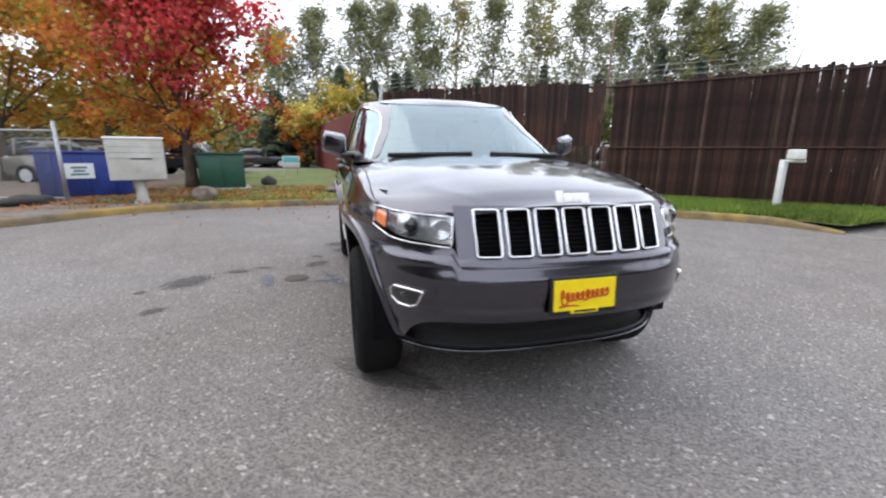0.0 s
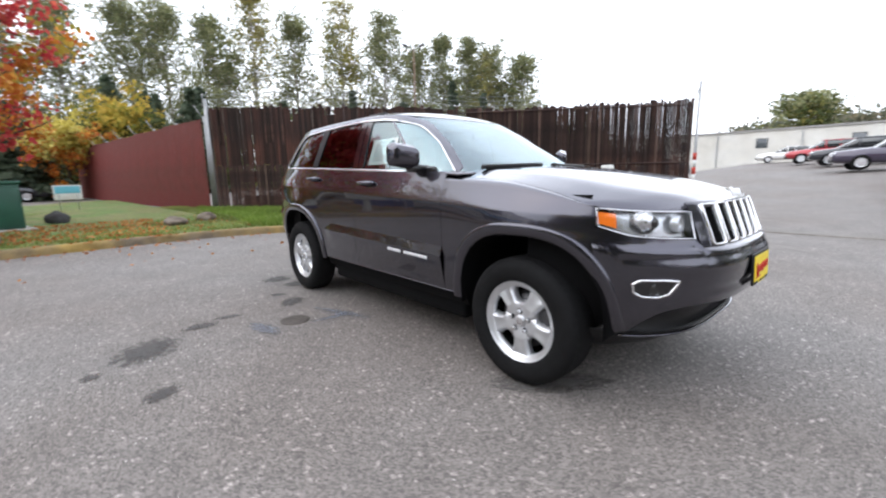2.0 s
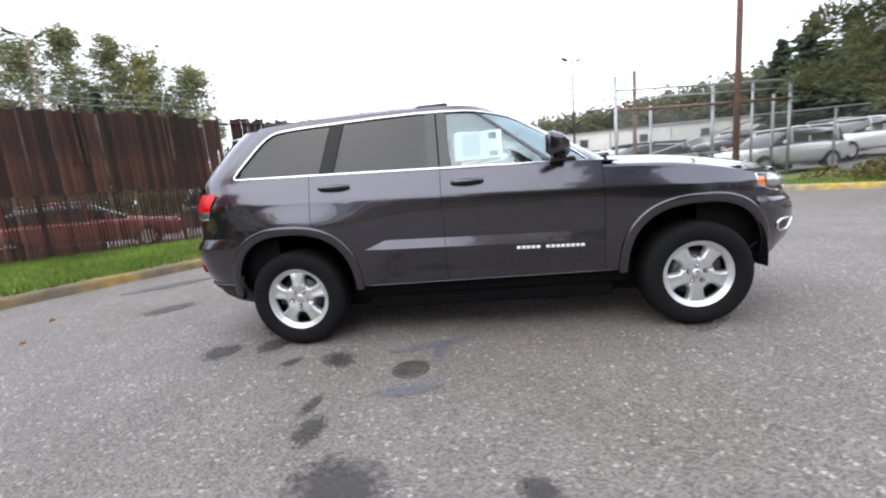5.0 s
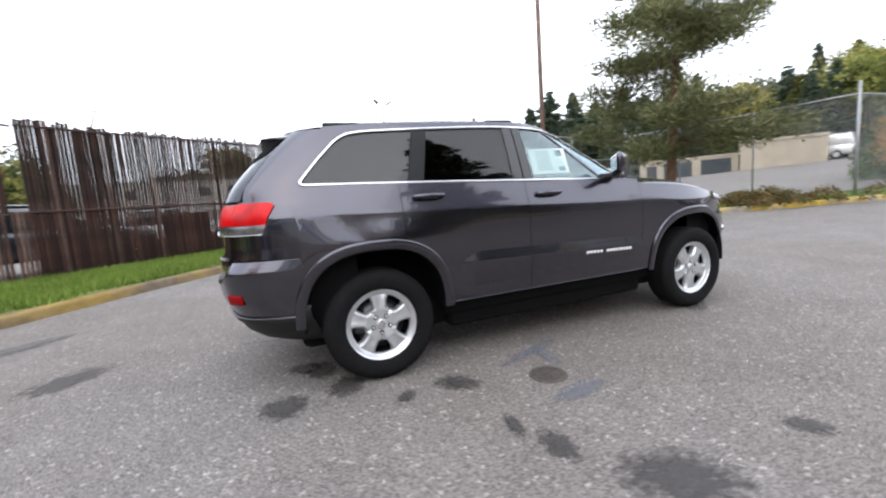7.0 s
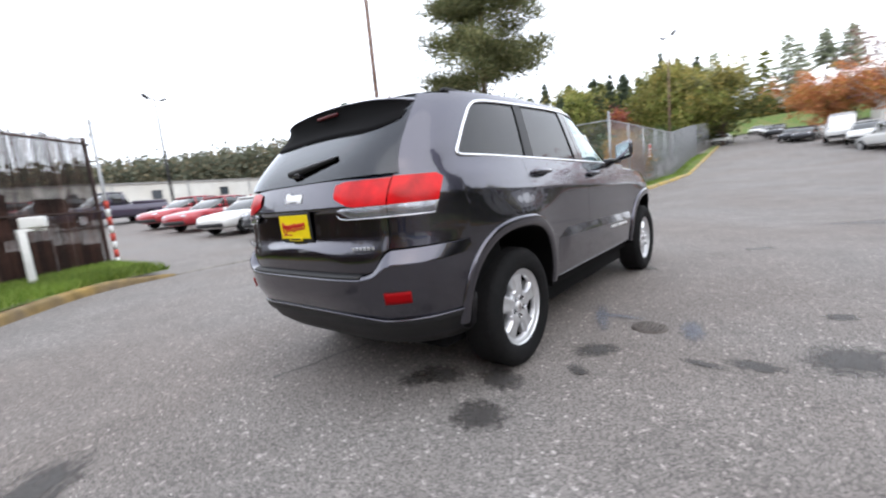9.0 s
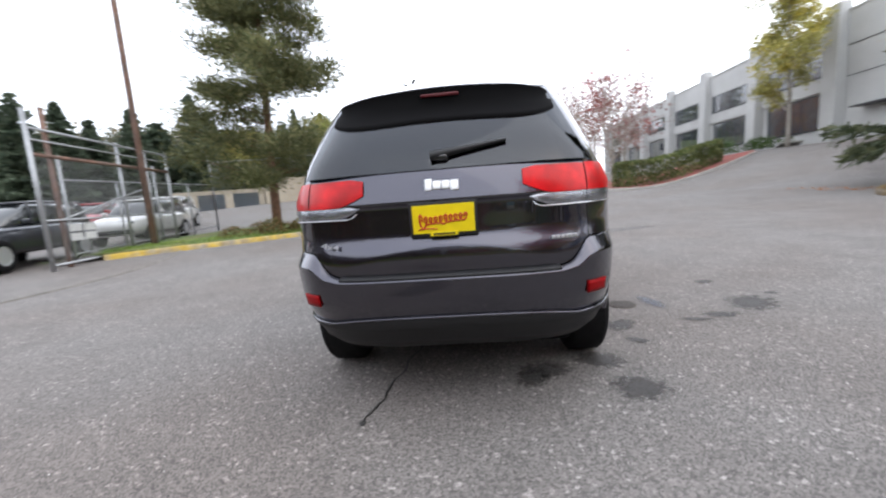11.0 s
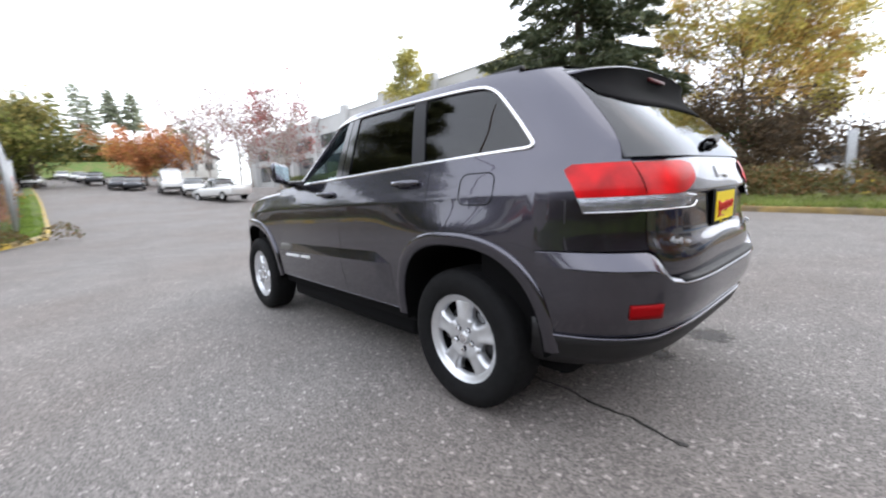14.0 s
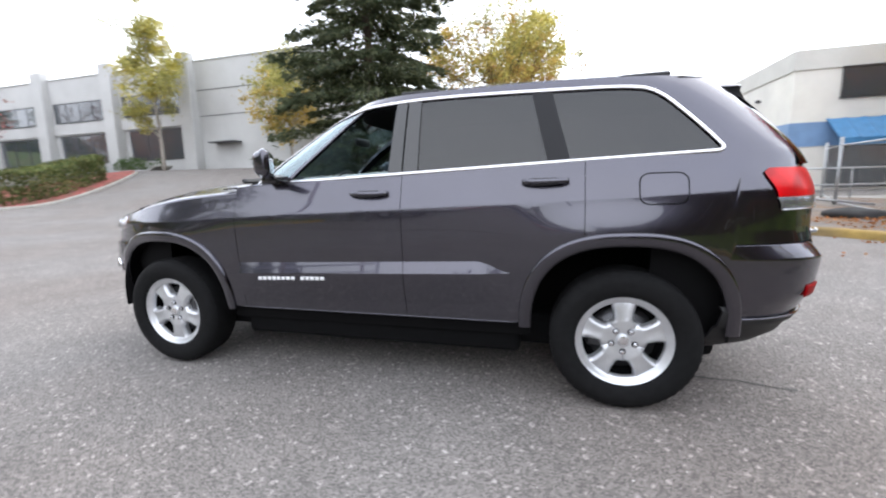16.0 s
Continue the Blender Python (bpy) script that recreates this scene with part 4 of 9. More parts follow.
# --- tail: bumper, tailgate, lamps ---
A_TEND = math.atan2(side_y(-1.90, 0.7), XR + 1.90)


def tail_yz(y, z, out=0.0):
    w = side_w(lift_w(-1.9, z))
    L = XR - tail_x(z)
    return (XR - L * (1 - min(abs(y) / w, 0.999) ** NR) ** (1 / NR) - out, y, z)


bump_top = curve_fn((0.0, 0.745), (0.50, 0.745), (0.58, 0.76), (0.68, 0.868), (0.95, 0.872))
angs = [A_TEND * (-1 + 2 * k / 90) for k in range(91)]
rows = []
for a in angs:
    p = tail_p(a, 0.7)
    lo, hi = arch_lo(p[0], 0.535 - 0.03 * min(1, (abs(p[1]) / 0.6) ** 4)), bump_top(abs(p[1]))
    lo = min(lo, hi - 0.01)
    col = []
    corner = ease(0.56, 0.68, abs(p[1]))
    slope = min(0.016 + 0.052 * corner, (hi - lo) * 0.5)     # sloping top of the corners, sharp shelf in the middle
    for z in lin(lo, hi - slope - 0.006, 10) + [hi - slope, hi - slope + 0.006] + lin(hi - slope * 0.6, hi - 0.004, 3) + [hi]:
        w = (0.026 + 0.008 * corner) * ease(0.0, 0.22, A_TEND - abs(a)) * ease(0.50, 0.64, z)
        u = max(0.0, (z - hi + slope) / slope)
        col.append(tail_p(a, z, w * (1 - u) - 0.004 * u * corner))
    q = tail_p(a, hi + 0.004, -0.085)
    col.append(q)
    rows.append(col)
panel("rear_bumper", grid_bm(rows, flip=True), "body-coloured rear bumper")
bm = strip_bm([tail_yz(y, 0.748, -0.02) for y in lin(-0.52, 0.52, 21)], [(-0.2, 0, 1)] * 21, 0.078, 0.009)
part("step_pad", bm, M_BLACK, car, "ribbed black step pad")
rows = []
for a in angs:
    p = tail_p(a, 0.5)
    top = arch_lo(p[0], 0.535 - 0.03 * min(1, (abs(p[1]) / 0.6) ** 4))
    top = min(top, 0.56)
    rows.append([tail_p(a, 0.30, -0.13), tail_p(a, 0.34, -0.075), tail_p(a, 0.40, -0.03), tail_p(a, 0.455, -0.012), tail_p(a, 0.47, 0.004), tail_p(a, top - 0.012, 0.012), tail_p(a, top, 0.004), tail_p(a, top + 0.012, -0.006)])
panel("lower_valance", grid_bm(rows, flip=True), "black plastic rear valance", M_BLACK)
lip = [tail_p(a, min(arch_lo(tail_p(a, 0.5)[0], 0.535 - 0.03 * min(1, (abs(tail_p(a, 0.5)[1]) / 0.6) ** 4)), 0.56) + 0.001, 0.010) for a in angs[3:-3]]
part("bumper_lip", strip_bm(lip, [(-0.4 * math.cos(a), 0.4 * math.sin(a), 0.8) for a in angs[3:-3]], 0.014, 0.006), M_PAINT, car)

g_lo = curve_fn((0.0, 0.752), (0.50, 0.752), (0.58, 0.768), (0.675, 0.876), (0.95, 0.878))
GATE_HI = 1.241
rows = []
for y in lin(-0.672, 0.672, 61):
    lo, hi = g_lo(abs(y)), GATE_HI
    col = []
    for k in range(60):
        z = lo + (hi - lo) * k / 59
        wide = max(0.0, 1 - (abs(y) / 0.64) ** 10)
        out = -0.020 * ease(1.092, 1.072, z) * ease(0.885 - 0.12 * min(1, (y / 0.5) ** 2), 0.925 + 0.03 * min(1, (y / 0.5) ** 2), z) * wide                      # wide recess behind the plate
        out -= 0.016 * ease(0.885, 0.76, z)
        col.append(tail_yz(y, z, out))
    rows.append(col)
panel("tailgate", grid_bm(rows), "dark grey tailgate")
for s in (1, -1):
    # tail lamp: red band above a clear reversing strip, split at the gate's edge
    def lamp_band(y0, y1, zlo, zhi, out, inner=False):
        rows = []
        for k in range(14):
            t = k / 13
            y = y0 + (y1 - y0) * t
            lo = zlo + (0.048 * max(0, 1 - t * 2.3) ** 1.3 if inner else 0)
            hi = zhi - (0.012 * max(0, 1 - t * 5.0) if inner else 0)
            rows.append([(lambda p: (p[0], s * p[1], p[2]))(tail_yz(y, lo + (hi - lo) * q / 5, out + 0.005 * math.sin(math.pi * q / 5))) for q in range(6)])
        return grid_bm(rows, flip=s < 0)
    def lamp_lean(z):
        return 0.032 * (1.222 - z) / 0.137 + 0.03 * max(0.0, (z - 1.196) / 0.026) ** 2
    def lamp_wrap(zlo, zhi, out):
        a1 = math.atan2(side_y0(-2.03, 1.15), XR + 2.03)
        rows = []
        for k in range(16):
            row = []
            for q in range(8):
                z = zlo + (zhi - zlo) * q / 7
                a0 = math.atan2(0.6765, XR - tail_yz(0.6765, z)[0])
                x, y, z = tail_p(a0 + (a1 - a0) * k / 15 - lamp_lean(z) * max(0, k - 9) / 6, z, out + 0.005 * math.sin(math.pi * q / 7))
                row.append((x, s * y, z))
            rows.append(row)
        return grid_bm(rows, flip=s < 0)
    lamp = part("tail_lamp", lamp_wrap(1.090, 1.222, 0.006), M_RED, car, "red and clear tail lamp")
    part("gate_lamp", lamp_band(0.375, 0.6745, 1.090, 1.218, 0.006, True), M_RED, lamp)
    part("reverse_lens", lamp_wrap(1.030, 1.086, 0.010), M_LENS, lamp, "clear reversing lens")
    part("reverse_lens", lamp_band(0.40, 0.6745, 1.031, 1.086, 0.005, True), M_LENS, lamp, "clear reversing lens")
    part("lamp_housing", lamp_wrap(1.028, 1.089, 0.002), M_REVERSE, lamp)
    part("lamp_housing", lamp_band(0.395, 0.6745, 1.029, 1.089, 0.0, True), M_REVERSE, lamp)
    a0, a1 = math.atan2(0.68, XR - tail_yz(0.68, 1.0)[0]), math.atan2(side_y(-2.03, 1.0), XR + 2.03) - lamp_lean(1.03) - 0.01
    trim = [tail_yz(y, 1.031 + 0.03 * max(0, (0.44 - y) / 0.04), 0.008) for y in lin(0.41, 0.67, 12)] + [tail_p(a, 1.031, 0.010) for a in lin(a0, a1, 14)]
    bm = strip_bm([(p[0], s * p[1], p[2]) for p in trim], [(-1, 0.1 * s, 0)] * 12 + [(-math.cos(a), s * math.sin(a), 0) for a in lin(a0, a1, 14)], 0.005, 0.005)
    part("lamp_trim", bm, M_CHROME, lamp, "chrome lower trim")
    # bumper reflector
    a0, a1 = math.atan2(0.635, XR - tail_yz(0.635, 0.63)[0]), math.atan2(0.734, XR - tail_yz(0.734, 0.63)[0])
    rows = [[(lambda p: (p[0], s * p[1], p[2]))(tail_p(a, z, 0.041)) for z in lin(0.606, 0.664, 4)] for a in lin(a0, a1, 12)]
    thick(part("bumper_reflector", grid_bm(rows, flip=s < 0), M_REDDARK, car, "red bumper reflector"), 0.008)

plate("rear_plate", (-2.382, 0.0, 1.005), 2, 180, 0)
ob = part("rear_emblem", emblem_bm(0.165, 0.010), M_WHITEMARK, car, "plain silver emblem blocks")
ob.matrix_basis = Matrix.Translation((-2.366, 0.0, 1.166)) @ Euler((0, radians(19), 0)).to_matrix().to_4x4() @ Euler((0, 0, radians(180))).to_matrix().to_4x4()
part("gate_handle", box_bm(0.03, 0.10, 0.010, (-2.392, 0.0, 0.835), bevel=0.004), M_SILVER, car, "bright gate handle strip")
part("gate_handle", box_bm(0.02, 0.125, 0.03, (-2.392, 0.0, 0.822), bevel=0.006), M_BLACKGLOSS, car)
for k in range(6):
    part("letter_bar", box_bm(0.006, 0.016, 0.017, tail_yz(-0.50 - k * 0.021, 0.885, 0.006), bevel=0.002), M_SILVER, car, "small silver letter bar")
cur = bpy.data.curves.new("drive_badge", "FONT")
cur.body, cur.size, cur.extrude, cur.align_x = "4x4", 0.036, 0.003, "CENTER"
tx = new("drive_badge", cur)
dg = bpy.context.evaluated_depsgraph_get()
me = bpy.data.meshes.new_from_object(tx.evaluated_get(dg))
bpy.data.objects.remove(tx)
ob = new("drive_badge", me)
me.materials.append(M_SILVER)
ob.parent = car
ob["label"] = "silver 4x4 badge"
ob.matrix_basis = Matrix.Translation(tail_yz(0.565, 0.893, 0.012)) @ Matrix(((0, 0, -1, 0), (-1, 0, 0, 0), (0, 1, 0, 0), (0, 0, 0, 1))) @ Matrix(((1.7, 0.35, 0, 0), (0, 1, 0, 0), (0, 0, 1, 0), (0, 0, 0, 1)))
bm = lathe_bm([(0.022, 0.0), (0.03, 0.0), (0.03, 0.14), (0.022, 0.14), (0.022, 0.0)], 20)
ob = part("exhaust_tip", bm, M_DISC, car, "steel exhaust tip")
ob.matrix_basis = Matrix.Translation((-2.0, -0.56, 0.37)) @ Euler((0, 0, radians(90))).to_matrix().to_4x4()

# --- greenhouse ---
for s in (1, -1):
    panel("roof_side_rail", side_sheet(gh_y, lin(-1.69, 0.80, 70), lambda x: max(glass_top(x), belt_z(x)), lambda x: max(pil_top(x), glass_top(x) + 0.012), 7, s), t=0.02)
    # shelf between body and greenhouse
    rows = []
    for x in lin(-1.3, 0.95, 60):
        z = belt_z(x)
        rows.append([(x, s * (side_y(x, z) - 0.012), z - 0.008), (x, s * (side_y(x, z) - 0.004), z), (x, s * (gh_y(x, z + 0.012) + 0.002), z + 0.012), (x, s * (gh_y(x, z + 0.012) - 0.03), z + 0.012)])
    part("waist_rail", grid_bm(rows, flip=s < 0), M_PAINT, car)
    # side glass
    def g_lo2(x):
        return belt_z(x) + 0.004
    fd = panel("front_side_glass", side_sheet(gh_y, lin(-0.215, 0.765, 40), g_lo2, lambda x: max(glass_top(x) if s < 0 else min(glass_top(x), g_lo2(x) + 0.02), g_lo2(x) + 0.004), 10, s, push=-0.006), "clear front door glass" if s < 0 else "lowered front door glass", M_GLASS, 0.004)
    panel("rear_side_glass", side_sheet(gh_y, lin(-1.09, -0.36, 30), g_lo2, glass_top, 10, s, push=-0.006), "dark privacy glass", M_GLASS_DARK, 0.004)
    panel("quarter_glass", side_sheet(gh_y, lin(-1.85, -1.02, 34), lambda x: g_lo2(x) + 0.02 * max(0.0, (-1.82 - x) / 0.04) ** 2, lambda x: max(glass_top(x), g_lo2(x) + 0.034), 10, s, push=-0.006), "dark privacy glass", M_GLASS_DARK, 0.004)
    # black pillars between the panes
    def pillar(x0b, x1b, x0t, x1t, push):
        rows = []
        for k in range(10):
            v = k / 9
            row = []
            for q in range(6):
                u = q / 5
                xb, xt = x0b + (x1b - x0b) * u, x0t + (x1t - x0t) * u
                x = xb + (xt - xb) * v
                z = g_lo2(x) + (glass_top(x) - g_lo2(x)) * v
                row.append((x, s * (gh_y(x, z) + push), z))
            rows.append(row)
        return grid_bm(rows, flip=s < 0)
    panel("centre_pillar", pillar(-0.375, -0.29, -0.375, -0.30, 0.003), "gloss black centre pillar", M_BLACKGLOSS, 0.02)
    panel("centre_pillar", pillar(-0.28, -0.20, -0.29, -0.225, 0.003), "gloss black centre pillar", M_BLACKGLOSS, 0.02)
    panel("rear_door_pillar", pillar(-1.185, -1.075, -1.09, -0.985, 0.002), "black door pillar", M_PILLAR, 0.02)
    # chrome outline: one loop with a rounded rear corner
    loop = [(x, belt_z(x) + 0.002) for x in lin(0.775, -1.828, 60)]
    zb = belt_z(-1.85) + 0.002
    for k in range(1, 9):
        t = k / 9
        loop.append(((1 - t) ** 2 * -1.828 + 2 * t * (1 - t) * -1.889 + t * t * -1.851, (1 - t) ** 2 * zb + 2 * t * (1 - t) * zb + t * t * (glass_top(-1.851) + 0.004)))
    top = [(x, max(glass_top(x) + 0.004, belt_z(x) + 0.004)) for x in [-1.851 + 2.626 * (0.5 - 0.5 * math.cos(math.pi * k / 80)) for k in range(81)]]
    cut = len([p for p in top if p[0] < 0.1])
    loop += top[:cut]
    at = lambda pts: [(x, s * (gh_y(x, z) + 0.004), z) for x, z in pts]
    nrm = lambda pts: [normal_of(gh_y, x, z, s) for x, z in pts]
    part("window_trim", strip_bm(at(loop), nrm(loop), 0.017, 0.006), M_CHROME, car, "chrome window surround")
    part("window_trim", strip_bm(at(top[cut - 1:]), nrm(top[cut - 1:]), 0.009, 0.003), M_CHROME, car, "chrome window surround")

# windscreen and its pillars
def screen_edge(z):
    """Plan angle of the windscreen's edge."""
    y = 0.985 * gh_w(z) - 0.04
    L = ws_x(z) - GX
    return math.atan2(y, L * (1 - (y / gh_w(z)) ** GF) ** (1 / GF))


rows = []
for k in range(20):
    z = 1.20 + (1.665 - 1.20) * k / 19
    e = screen_edge(z)
    rows.append([gh_p(a, z, -0.004) for a in lin(-e, e, 31)])
panel("windscreen", grid_bm(rows), "sky-reflecting windscreen", M_SCREEN, 0.005)
for s in (1, -1):
    rows = []
    for k in range(20):
        z = 1.19 + (1.675 - 1.19) * k / 19
        e = screen_edge(z)
        xg = 0.80
        for xx in lin(0.84, -0.1, 95):
            if pil_top(xx) >= z:
                xg = xx
                break
        a1 = math.atan2(gh_y(xg, z), xg - GX)
        rows.append([(lambda p: (p[0], s * p[1], p[2]))(gh_p(a, z)) for a in lin(e, max(a1, e + 0.02), 6)])
    panel("windscreen_pillar", grid_bm(rows, flip=s < 0), t=0.02)

# roof: rings from the edge to the crown
rows = []
crown = curve_fn((-2.1, 1.70), (-1.9, 1.728), (-1.4, 1.758), (-0.8, 1.772), (-0.3, 1.768), (0.0, 1.738), (0.2, 1.68))
for k in range(15):
    q = 1 - k / 14
    ring = []
    for j in range(96):
        a = 2 * math.pi * j / 96
        e = gh_p(a, 1.672)
        ze = roof_z(e[0])
        e = gh_p(a, ze)
        x, y = GX + (e[0] - GX) * q, e[1] * q
        half = max(0.05, gh_y(min(max(x, -1.98), 0.18), 1.69))
        v = min(1, abs(y) / half)
        zz = crown(x) - (crown(x) - roof_z(x)) * v ** 2.4
        if k == 0:
            zz = ze
        ring.append((x, y, zz))
    rows.append(ring)
bm = grid_bm(rows, closed=True)
bmesh.ops.remove_doubles(bm, verts=bm.verts, dist=1e-4)
part("roof", bm, M_PAINT, car)
rows = []
for k in range(8):
    q = 0.955 - k / 7 * 0.955
    ring = []
    for j in range(48):
        e = gh_p(2 * math.pi * j / 48, 1.665)
        x, y = GX + (e[0] - GX) * q, e[1] * q
        ring.append((x, y, min(crown(x), 1.76) - 0.055 - 0.03 * q ** 3))
    rows.append(ring)
part("headliner", grid_bm(rows, closed=True), M_SEAT, car, "dark cloth headliner")
for s in (1, -1):
    path = [(x, s * 0.585, crown(x) - 0.050) for x in lin(-1.66, -0.22, 30)]
    rail = part("roof_rail", strip_bm(path, [(0, 0, 1)] * 30, 0.032, 0.014), M_BLACK, car, "black roof rail")
    for x in (-1.55, -0.33):
        part("rail_foot", box_bm(0.24, 0.042, 0.03, (x, s * 0.585, crown(x) - 0.042), bevel=0.010), M_BLACK, rail)

# rear window, spoiler, wiper
rows = []
for k in range(16):
    v = k / 15
    z = 1.238 + (1.66 - 1.238) * v
    y_e = win_e(z)
    L = GX - rw_x(z)
    x1 = -L * (1 - min(y_e / gh_w(z), 0.999) ** GR) ** (1 / GR)
    e = math.atan2(y_e, x1)
    rows.append([gh_p(a, z, 0.002) for a in lin(e, 2 * math.pi - e, 31)])
panel("rear_window", grid_bm(rows), "dark rear window", M_GLASS_REAR, 0.005)
def glass_x(y, z):
    return GX - (GX - rw_x(z)) * (1 - min(abs(y) / gh_w(z), 0.999) ** GR) ** (1 / GR)


sp_x = curve_fn((0.0, -2.07), (0.35, -2.06), (0.50, -2.02), (0.56, -1.965), (0.59, -1.885))
rows = []
for y in lin(-0.588, 0.588, 51):
    xe = sp_x(abs(y))
    h = 1.0 - 0.35 * (abs(y) / 0.655) ** 4
    zt = 1.700 - 0.05 * (abs(y) / 0.625) ** 2
    rows.append([(-1.68, y, zt + 0.012), (-1.80, y, zt + 0.004), (xe + 0.03, y, zt - 0.018), (xe + 0.004, y, zt - 0.024), (xe, y, zt - 0.03)])
spoiler = panel("spoiler", grid_bm(rows, flip=True), "body-coloured roof spoiler", t=0.008)
rows = []
for y in lin(-0.585, 0.585, 51):
    xe = sp_x(abs(y))
    zt = 1.700 - 0.05 * (abs(y) / 0.625) ** 2
    d = 0.165 * (1 - 0.55 * (abs(y) / 0.60) ** 6)
    rows.append([(xe - 0.001, y, zt - 0.028), (xe + 0.006, y, zt - 0.05), (min(xe + 0.02, glass_x(y, zt - 0.05 - 0.4 * d) - 0.012), y, zt - 0.05 - 0.4 * d), (glass_x(y, zt - 0.05 - 0.8 * d) - 0.010, y, zt - 0.05 - d * 0.8), (glass_x(y, zt - 0.05 - d) - 0.006, y, zt - 0.05 - d), (glass_x(y, zt - 0.05 - d) + 0.01, y, zt - 0.05 - d)])
part("spoiler_underside", grid_bm(rows), M_UNDER_SHADE, spoiler, "black underside")
part("brake_light", box_bm(0.02, 0.20, 0.018, (-2.061, 0, 1.634), bevel=0.006), M_REDOFF, spoiler, "red high brake light")
rows = []
for t in lin(0, 1, 14):
    c = Vector((-2.335 + 0.066 * t, 0.045 - 0.36 * t, 1.300 + 0.053 * t))
    hh = 0.014 * (1 - t) + 0.009
    rows.append([c + Vector((0.02, 0, -hh)), c + Vector((-0.012, 0, -hh * 0.8)), c + Vector((-0.022, 0, 0)), c + Vector((-0.01, 0, hh * 0.8)), c + Vector((0.025, 0, hh))])
w = part("rear_wiper", grid_bm(rows), M_BLACK, car, "black rear wiper")
part("wiper_hub", box_bm(0.045, 0.075, 0.036, (-2.322, 0.0, 1.292), bevel=0.014), M_BLACKGLOSS, w)
for s, x0 in ((1, 0.1), (-1, -0.62)):
    path = []
    for k in range(14):
        t = k / 13
        y = x0 + 0.58 * t
        path.append((0.995 - 0.16 * abs(y) ** 2 - 0.02 * math.sin(t * 3.14), y, 1.258 - 0.02 * abs(y)))
    part("front_wiper", strip_bm(path, [(0.6, 0, 0.8)] * 14, 0.022, 0.022), M_BLACK, car, "black windscreen wiper")
rows = [[(0.86 - 0.17 * abs(v) ** 2.2, v * 0.79, 1.235 - 0.05 * v * v), (0.975 - 0.17 * abs(v) ** 2.2, v * 0.80, 1.245 - 0.065 * v * v)] for v in lin(-1, 1, 31)]
panel("cowl", grid_bm(rows, flip=True), "black cowl panel", M_BLACK)

# --- mirrors, handles, badges, fuel door, window sticker ---
for s in (1, -1):
    bm = box_bm(0.115, 0.185, 0.165, (0, 0, 0), bevel=0.045, seg=5)
    pane = box_bm(0.004, 0.135, 0.118, (-0.0575, 0, 0.005), bevel=0.001)
    for v in bm.verts[:] + pane.verts[:]:
        if v.co.x > 0:
            v.co.y *= 0.9
            v.co.z *= 0.82
        v.co.z += 0.02 * (v.co.y * s > 0)
        v.co.x -= 0.55 * v.co.y * s
    mir = part("door_mirror", bm, M_PAINT, car, "body-coloured door mirror")
    mir.location = (0.530, s * 0.965, 1.325)
    part("mirror_glass", pane, M_CHROME, mir, smooth=False)
    part("mirror_arm", box_bm(0.11, 0.15, 0.05, (0.01, -s * 0.115, -0.075), bevel=0.018, seg=3), M_BLACKGLOSS, mir)
    part("mirror_base", box_bm(0.17, 0.05, 0.045, (0.06, -s * 0.165, -0.085), bevel=0.018, seg=3), M_BLACKGLOSS, mir)
    for x in (-0.095, -1.065):
        z = 1.148 - (x + 0.095) * 0.041
        y = side_y(x, z)
        path = [(x - 0.115 + 0.23 * t, s * (y + 0.006 + 0.034 * math.sin(math.pi * min(1, max(0, t))) ** 0.5), z + 0.004) for t in lin(0, 1, 15)]
        h = part("door_handle", strip_bm(path, [(0, s, 0.15)] * 15, 0.026, 0.016), M_PAINT, car, "body-coloured door handle")
        part("handle_cup", box_bm(0.13, 0.012, 0.055, (x + 0.01, s * (y - 0.001), z - 0.006), bevel=0.0055, seg=2), M_BLACK, h)
    for i in range(14):
        if i == 5:
            continue
        x = 0.235 + i * 0.034
        z = 0.662 - (x + 0.87) * 0.026 + 0.022
        part("letter_bar", box_bm(0.026, 0.006, 0.021, (x, s * (side_y(x, z) + 0.021), z), bevel=0.0015, seg=1), M_WHITEMARK, car, "small silver letter bar")
# fuel door outline on the left quarter
path, nr = [], []
for cx, cz, a0 in ((-1.545, 1.175, 0), (-1.665, 1.175, 90), (-1.665, 1.11, 180), (-1.545, 1.11, 270)):
    for k in range(5):
        a = radians(a0 + 90 * k / 4)
        x, z = cx + 0.045 * math.cos(a), cz + 0.04 * math.sin(a)
        p = quarter_p(math.atan2(side_y0(x, z), XR - x), z)
        path.append((p[0], p[1] + 0.0004, z))
        nr.append(normal_of(side_y, x, z, 1))
part("fuel_door", strip_bm(path, nr, 0.006, 0.0012, closed=True), M_UNDER_SHADE, car, "fuel door gap")

# sticker on the right front glass
stk = part("window_sticker", box_bm(0.34, 0.002, 0.215, (0, 0, 0)), M_PAPER, car, "white price sheet behind the glass", smooth=False)
nv = normal_of(gh_y, 0.0, 1.42, -1)
stk.matrix_basis = Matrix.Translation((0.0, -gh_y(0.0, 1.40) + 0.02, 1.395)) @ Euler((-math.atan2(nv.z, -nv.y), 0, 0)).to_matrix().to_4x4()
bm = bmesh.new()
for k in range(9):
    box_bm(0.13, 0.001, 0.006, (-0.05, -0.0025, 0.08 - k * 0.019), bm=bm)
box_bm(0.055, 0.001, 0.05, (0.105, -0.0025, 0.065), bm=bm)
box_bm(0.055, 0.001, 0.035, (0.105, -0.0025, -0.07), bm=bm)
part("sticker_print", bm, M_PAPERINK, stk, "rows of print as bars", smooth=False)

